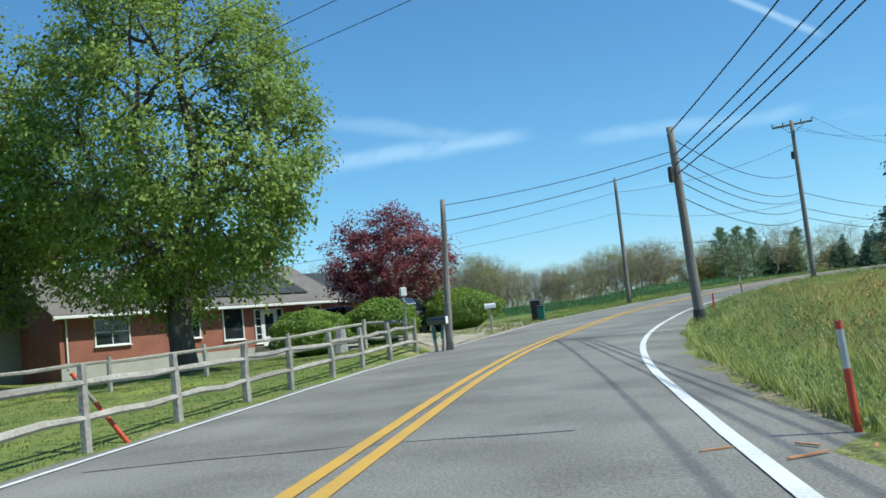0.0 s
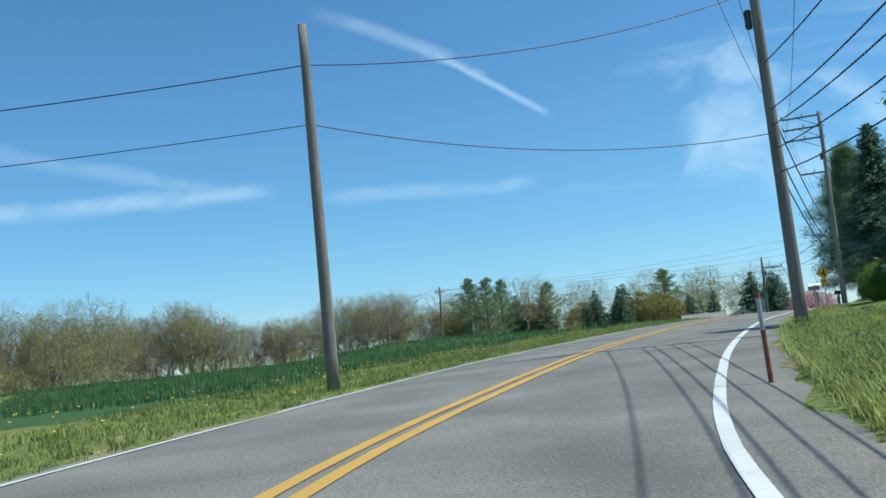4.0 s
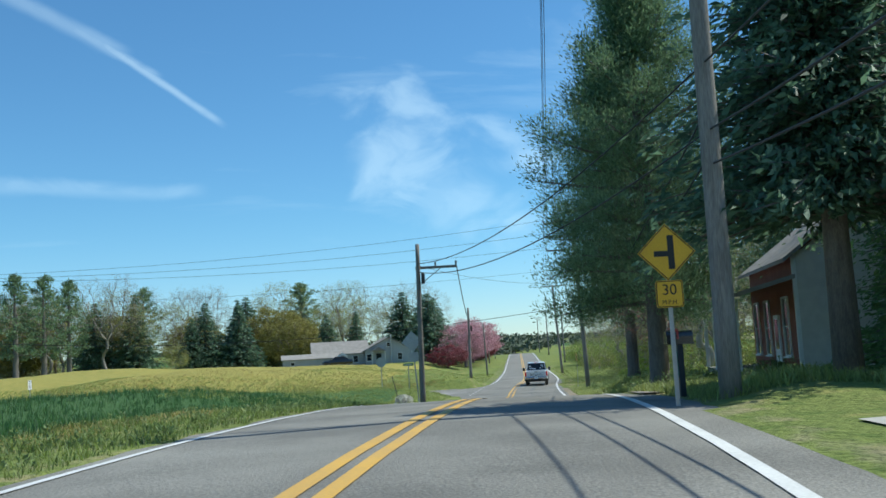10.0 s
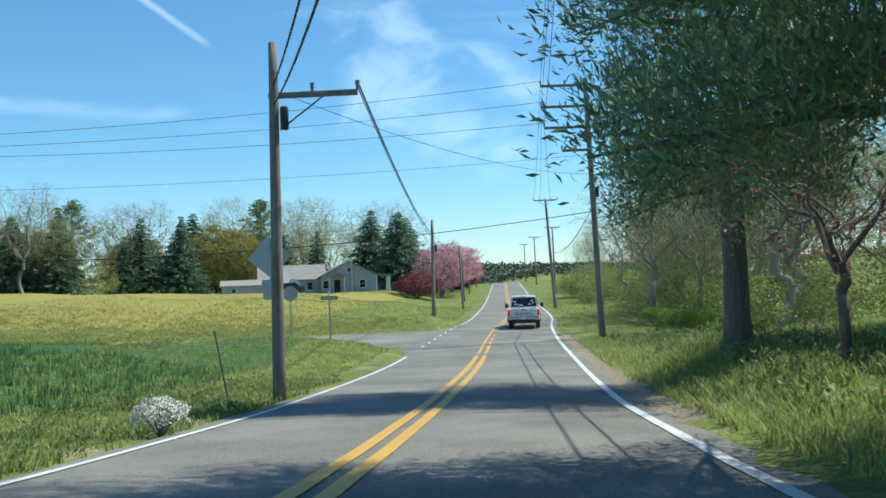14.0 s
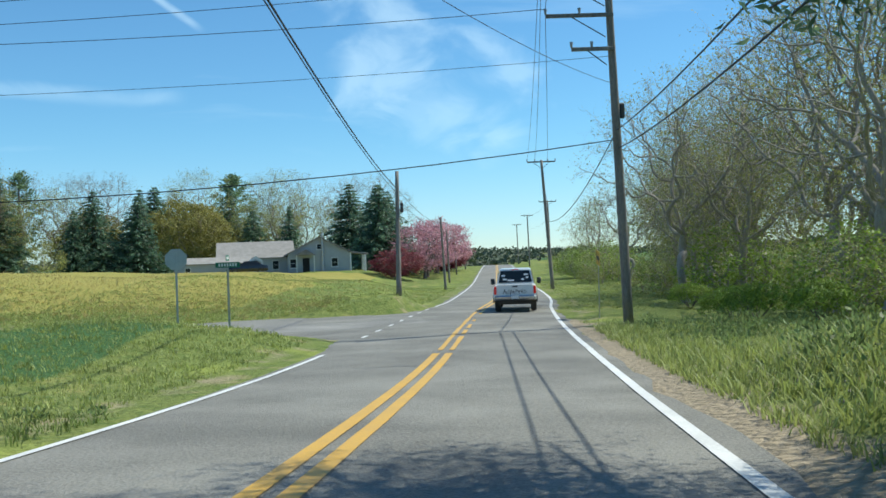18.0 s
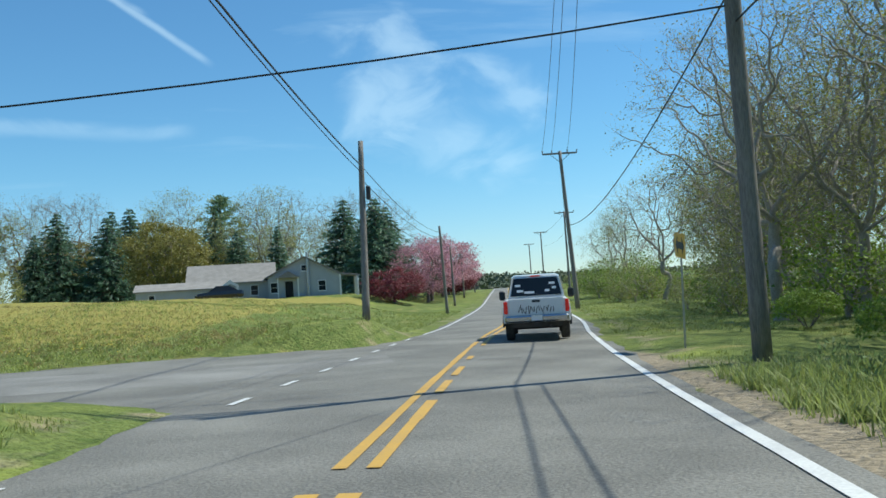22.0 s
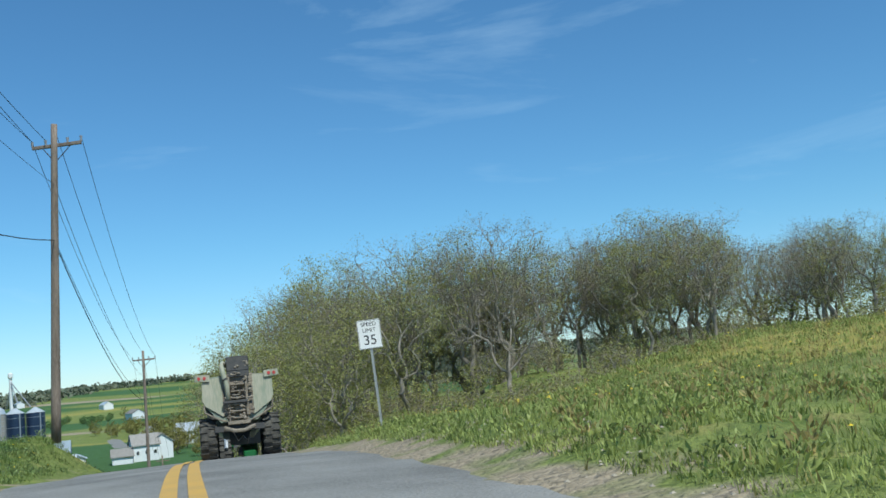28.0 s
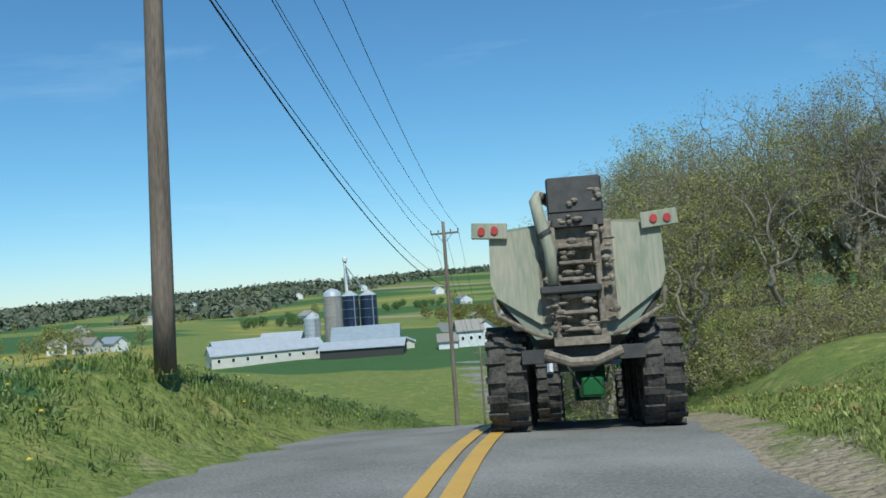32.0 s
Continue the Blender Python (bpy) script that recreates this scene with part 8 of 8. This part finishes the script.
blades(6000, strip(MAIN, ia(88, 133), ia(150, 193), 4.2, 13, RN, 1.1), 0.12, GRASS_TALL, "wood_edge_grass", "green grass strip before the wood", RN, 0.6, 0.008, 6)
blades(12000, strip(MAIN, ia(101, 145), ia(140, 183), -24, -4.0, RN, 1.1), 0.14, GRASS_TALL, "field_grass", "grass and weeds on the field bank", RN, 0.6, 0.008, 6)
blades(4000, strip(MAIN, ia(97, 142), ia(140, 183), -34, -9.0, RN, 1.0), 0.18, GRASS_DRY, "field_dry_grass", "golden dry grass on the field bank", RN, 0.6, 0.008)
blades(42000, strip(SIDE, ib(93, 145), ib(28, 196), 4.0, 24, RN, 1.4), 0.12, GRASS_TALL, "bank_weeds", "weedy green grass on the field bank above the side road", RN, 0.7, 0.007, 6)
blades(14000, strip(SIDE, ib(66, 164), ib(34, 192), 9, 34, RN, 1.0), 0.2, GRASS_TALL, "slope_grass", "grass on the slope below the wood", RN, 0.6, 0.009, 6)
blades(7000, strip(SIDE, ib(93, 145), ib(46, 184), 9, 30, RN, 1.0), 0.2, GRASS_DRY, "field_stalks", "golden stalks along the top of the bank", RN, 0.5, 0.007)
blades(34000, strip(SIDE, ib(85, 150), ib(28, 196), -16, -3.7, RN, 1.2), 0.14, GRASS_BLADE, "left_bank_grass", "deep green grass bank left of the side road", RN, 0.6, 0.008, 6)


def weeds(n, place, h, r, mat, name, label, rng, size=0.09, per=26):
    """Broad-leaved weeds and tussocks of uneven height standing over the grass, joined as one."""
    xy = place(n)
    xy = xy[np.sin(xy[:, 0] * 0.9 + 1.7 * np.sin(xy[:, 1] * 0.7)) * np.cos(xy[:, 1] * 1.1) + rng.normal(size=len(xy)) * 0.35 > -0.1]
    k = len(xy)
    z = np.repeat(land(xy[:, 0], xy[:, 1]), per)
    t = rng.random(k * per)
    hh = np.repeat(h * rng.uniform(0.35, 1.3, k), per)
    rr = np.repeat(r * rng.uniform(0.6, 1.4, k), per) * np.sqrt(rng.random(k * per))
    a = rng.uniform(0, 6.283, k * per)
    out = np.stack([np.cos(a), np.sin(a), 0.5 + 0 * a], 1)
    c = np.stack([np.repeat(xy[:, 0], per) + np.cos(a) * rr, np.repeat(xy[:, 1], per) + np.sin(a) * rr, z + hh * t ** 0.7], 1)
    return tagged(new(name, leaves(name, c, size, mat, rng, 0.42, droop=out * 0.5 + np.array([0, 0, 0.6]))), label, "weeds", kind="stuff")


weeds(2000, strip(MAIN, ia(-3, 2), ia(27, 71), 4.85, 8.5, RN, 1.2), 0.3, 0.22, WEED, "verge_weeds", "rank green weeds along the inside of the bend", RN, 0.06, 34)
weeds(700, strip(MAIN, ia(0, 14), ia(16, 58), 7, 20, RN), 0.45, 0.25, GRASS_DRY, "dry_weeds", "dry golden tussocks behind the verge", RN, 0.12)
weeds(1100, strip(MAIN, ia(62, 107), ia(92, 137), 5.3, 11, RN, 1.1), 0.4, 0.22, WEED, "bank_weed_clumps", "blue-green weeds on the roadside bank", RN)
weeds(1000, strip(MAIN, ia(24, 68), ia(80, 124), -7.2, -3.4, RN), 0.18, 0.18, WEED, "crop_edge_weeds", "low weeds between road and crop", RN, 0.07)
weeds(2600, strip(SIDE, ib(93, 145), ib(46, 184), 4.1, 20, RN, 1.3), 0.22, 0.22, GRASS_TALL, "bank_tussocks", "leafy weeds and tussocks on the field bank", RN, 0.08)
weeds(900, strip(SIDE, ib(93, 145), ib(46, 184), 4.4, 22, RN), 0.22, 0.25, GRASS_DRY, "bank_dry_tussocks", "straw-coloured dead tussocks on the field bank", RN, 0.09)
weeds(1700, strip(SIDE, ib(85, 150), ib(40, 187), -13, -3.8, RN, 1.2), 0.26, 0.22, WEED, "left_bank_tussocks", "dark leafy weeds in the grass bank", RN, 0.08)


def dots(n, place, r, mat, name, label, rng, h=0.12):
    xy = place(n)
    z = land(xy[:, 0], xy[:, 1])
    m = Mesh()
    for (x, y), zz in zip(xy, z):
        k = r * rng.uniform(0.7, 1.3)
        m.add([(x - k, y, zz + h), (x, y - k, zz + h), (x + k, y, zz + h), (x, y + k, zz + h), (x, y, zz + h + k * 0.6)], [(0, 1, 4), (1, 2, 4), (2, 3, 4), (3, 0, 4), (3, 2, 1, 0)])
    return tagged(new(name, m.data(name, mat)), label, "flowers", kind="stuff")


dots(260, strip(MAIN, ia(8, 46), ia(40, 86), -12, -4, RN), 0.035, FLOWER, "dandelions", "yellow dandelions in the verge", RN)
dots(420, strip(SIDE, ib(90, 147), ib(50, 179), 5, 22, RN), 0.03, FLOWER, "bank_dandelions", "yellow dandelions on the bank", RN, 0.2)
dots(160, strip(SIDE, ib(80, 154), ib(50, 179), -14, -4, RN), 0.03, FLOWER, "left_bank_dandelions", "yellow dandelions in the grass bank", RN, 0.25)
dots(500, strip(SIDE, ib(92, 146), ib(60, 170), 3.5, 5.0, RN), 0.035, GRAVEL, "road_grit", "stones and clods along the road edge", RN, 0.0)
dots(300, strip(MAIN, ia(66, 111), ia(84, 128), 4.9, 6.4, RN), 0.04, GRAVEL, "verge_stones", "stones and leaf litter along the road edge", RN, 0.0)

# ---- the farm and houses in the valley ----
EYE_END = (68.7, 163.5)


def spot(az, d):
    a = radians(az)
    return EYE_END[0] - math.sin(a) * d, EYE_END[1] + math.cos(a) * d


def barn(az, d, length, depth, eave, rise, rz, wall, roof, label, openings=0, name="barn", dz=0.0):
    x, y = spot(az, d)
    ob = thing(name, (x, y, ground(x, y) + dz), rz, label, "barn" if name == "barn" else "house")
    part("wall", block(length, depth, eave, rise, x0=-length / 2, y0=-depth / 2, base=-3), wall, ob)
    part("roof", gable(length, depth, eave, rise, 0.5, 0.25, x0=-length / 2, y0=-depth / 2), roof, ob)
    for i in range(openings):
        px = -length / 2 + length * (i + 0.5) / openings
        f = part("window_frame", Mesh().box((px, -depth / 2 - 0.03, eave * 0.55), (1.1, 0.1, 1.3)), WHITE_PAINT, ob)
        part("pane", Mesh().box((px, -depth / 2 - 0.09, eave * 0.55), (0.8, 0.03, 1.0)), WINDOW, f)
    return ob


def silo(az, d, r, h, mat, cap, label, rings=0):
    x, y = spot(az, d)
    ob = thing("silo", (x, y, ground(x, y)), 0, label, "silo", "farm silos")
    part("shell", Mesh().cyl((0, 0, -3), (0, 0, h), r, r, 28), mat, ob, smooth=False)
    for i in range(rings):
        z = h * (i + 0.5) / rings
        part("hoop", Mesh().cyl((0, 0, z), (0, 0, z + 0.12), r + 0.05, r + 0.05, 28), STEEL, ob)
    prof = [(r * 1.02, h), (r * 0.9, h + r * 0.4), (r * 0.55, h + r * 0.7), (0.15, h + r * 0.85)] if cap == "dome" else [(r * 1.03, h), (r * 0.5, h + r * 0.35), (0.3, h + r * 0.6)]
    m = Mesh().tube([(0, 0, z) for _, z in prof], [q for q, _ in prof], 28)
    part("cap", m, ROOF_TIN, ob, "metal dome cap" if cap == "dome" else "pale metal cone cap")
    part("ladder", Mesh().box((r + 0.1, 0, h / 2), (0.1, 0.4, h)), STEEL, ob)
    return ob


D = 318.0
silo(64.9, D, 3.1, 18.6, SILO_CONCRETE, "dome", "tall grey concrete stave silo with a metal dome", 12)
silo(63.85, D + 6, 3.0, 18.2, SILO_BLUE, "cone", "dark blue steel silo with a pale cap", 6)
silo(62.75, D + 8, 3.0, 18.2, SILO_BLUE, "cone", "dark blue steel silo with a pale cap", 6)
silo(66.2, D + 10, 2.8, 11, ROOF_TIN, "cone", "shiny metal grain bin with a cone roof", 7)
x, y = spot(64.0, D + 14)
ob = thing("grain_leg", (x, y, ground(x, y)), 0, "slim white bucket elevator tower over the silos", "grain elevator")
part("mast", Mesh().box((0, 0, 14), (0.7, 0.9, 34)), WHITE_PAINT, ob)
part("head", Mesh().box((0, 0, 31), (1.8, 1.4, 2.0), (0, 0, 0), 0.4), WHITE_PAINT, ob)
for dx, dy, z in ((-7, 2, 20), (6, -1, 22), (9, 2, 20)):
    part("spout", Mesh().cyl((0, 0, 29), (dx, dy, z), 0.2, 0.2, 6), STEEL, ob)
barn(69.1, D - 22, 34, 12, 3.6, 2.4, 80, SIDING_CREAM, ROOF_TIN, "long cream livestock barn with a white metal roof", 8)
barn(70.2, D + 2, 22, 12, 3.6, 2.4, 82, SIDING_CREAM, ROOF_TIN, "white metal-roofed barn behind the long barn")
barn(68.0, D + 22, 14, 12, 3.5, 3.0, 56, SIDING_CREAM, ROOF_TIN, "small barn with a pale gable")
barn(63.0, D - 14, 21, 12, 4.6, 3.8, 58, SIDING_CREAM, ROOF_BLUE, "cream bank barn with a blue-grey metal roof", 5)
# open-sided shed: the shade inside is put in as solid dark walls
barn(63.2, D - 30, 25, 13, 2.8, 1.8, 56, DARK_STEEL, ROOF_TIN, "cattle shed with a pale metal roof, its open shaded inside a solid dark block")
barn(60.6, D - 10, 5, 5, 2.4, 1.2, -30, SIDING_CREAM, ROOF_TIN, "little lean-to beside the bank barn")
barn(56.8, D - 20, 8, 8, 5.4, 3.0, 66, SIDING_WHITE, ROOF_GREY, "white two-storey farmhouse in the valley", 3, "farmhouse")
barn(55.9, D - 18, 6, 7, 5.4, 2.6, -20, SIDING_WHITE, ROOF_GREY, "white wing of the farmhouse", 2, "farmhouse")
barn(58.1, D - 24, 6, 5, 2.6, 2.0, 60, SIDING_WHITE, ROOF_GREY, "small white wooden outbuilding", 0, "farmhouse")
barn(56.3, D + 90, 14, 9, 4.0, 3.0, -30, SIDING_WHITE, ROOF_GREY, "white barn across the field")
barn(53.9, D + 60, 12, 9, 5.0, 3.0, 30, SIDING_WHITE, ROOF_TIN, "white barn beside the far lane", 2)
barn(80.6, D + 120, 12, 8, 4.5, 2.5, -10, SIDING_WHITE, ROOF_GREY, "white farmhouse among trees", 3, "farmhouse")
barn(79.0, D + 110, 10, 7, 4.0, 2.5, 40, SIDING_CREAM, ROOF_GREY, "small farmhouse among trees", 2, "farmhouse")
barn(77.6, D + 115, 12, 7, 3.5, 2.5, 20, SIDING_WHITE, ROOF_BLUE, "pale barn among trees", 2)
barn(79.3, D + 290, 14, 9, 5.0, 3.0, 0, SIDING_WHITE, ROOF_GREY, "white farmhouse beyond the fields", 3, "farmhouse")
barn(66.4, D + 330, 14, 9, 5.0, 3.0, 0, SIDING_WHITE, ROOF_GREY, "white house on the far slope", 3, "farmhouse")
barn(75.5, D + 600, 40, 12, 5.0, 3.0, -20, SIDING_CREAM, ROOF_TIN, "pale farm buildings on the far slope")
barn(57.0, D + 500, 25, 10, 5.0, 3.0, -20, SIDING_WHITE, ROOF_GREY, "white farm on the far slope")
for az, d in ((67.6, 1500), (66.9, 1520), (73, 1450), (63.0, 1700), (58.5, 1300)):
    barn(az, d, 30, 12, 6, 4, -20, SIDING_WHITE, ROOF_TIN, "white farm buildings on the far ridge")
VALLEY = [broadleaf("valley_tree", RN, h, 0.22, w, mat, 0.7, 5, 0.5, low=0.08, tips=70, fork=0.1, sprays=0) for h, w, mat in ((13, 9, LEAF_SPRING), (8, 8, LEAF_YEW), (11, 10, LEAF_OLIVE))]
for i in range(120):
    k = i % 6
    az, d = ((80.5, D + 125), (66.8, D + 320), (55.2, D + 20), (70, 900), (60, 820), (56.5, 560))[k]
    az, d = az + RN.normal() * (1.6 if k != 3 else 7), d * (1 + RN.normal() * 0.06)
    x, y = spot(az, d)
    plant("valley_tree", VALLEY[i % 3], (x, y), RN.uniform(0.6, 1.0), RN.uniform(0, 360), "tree among the valley farms", "tree", "valley trees")


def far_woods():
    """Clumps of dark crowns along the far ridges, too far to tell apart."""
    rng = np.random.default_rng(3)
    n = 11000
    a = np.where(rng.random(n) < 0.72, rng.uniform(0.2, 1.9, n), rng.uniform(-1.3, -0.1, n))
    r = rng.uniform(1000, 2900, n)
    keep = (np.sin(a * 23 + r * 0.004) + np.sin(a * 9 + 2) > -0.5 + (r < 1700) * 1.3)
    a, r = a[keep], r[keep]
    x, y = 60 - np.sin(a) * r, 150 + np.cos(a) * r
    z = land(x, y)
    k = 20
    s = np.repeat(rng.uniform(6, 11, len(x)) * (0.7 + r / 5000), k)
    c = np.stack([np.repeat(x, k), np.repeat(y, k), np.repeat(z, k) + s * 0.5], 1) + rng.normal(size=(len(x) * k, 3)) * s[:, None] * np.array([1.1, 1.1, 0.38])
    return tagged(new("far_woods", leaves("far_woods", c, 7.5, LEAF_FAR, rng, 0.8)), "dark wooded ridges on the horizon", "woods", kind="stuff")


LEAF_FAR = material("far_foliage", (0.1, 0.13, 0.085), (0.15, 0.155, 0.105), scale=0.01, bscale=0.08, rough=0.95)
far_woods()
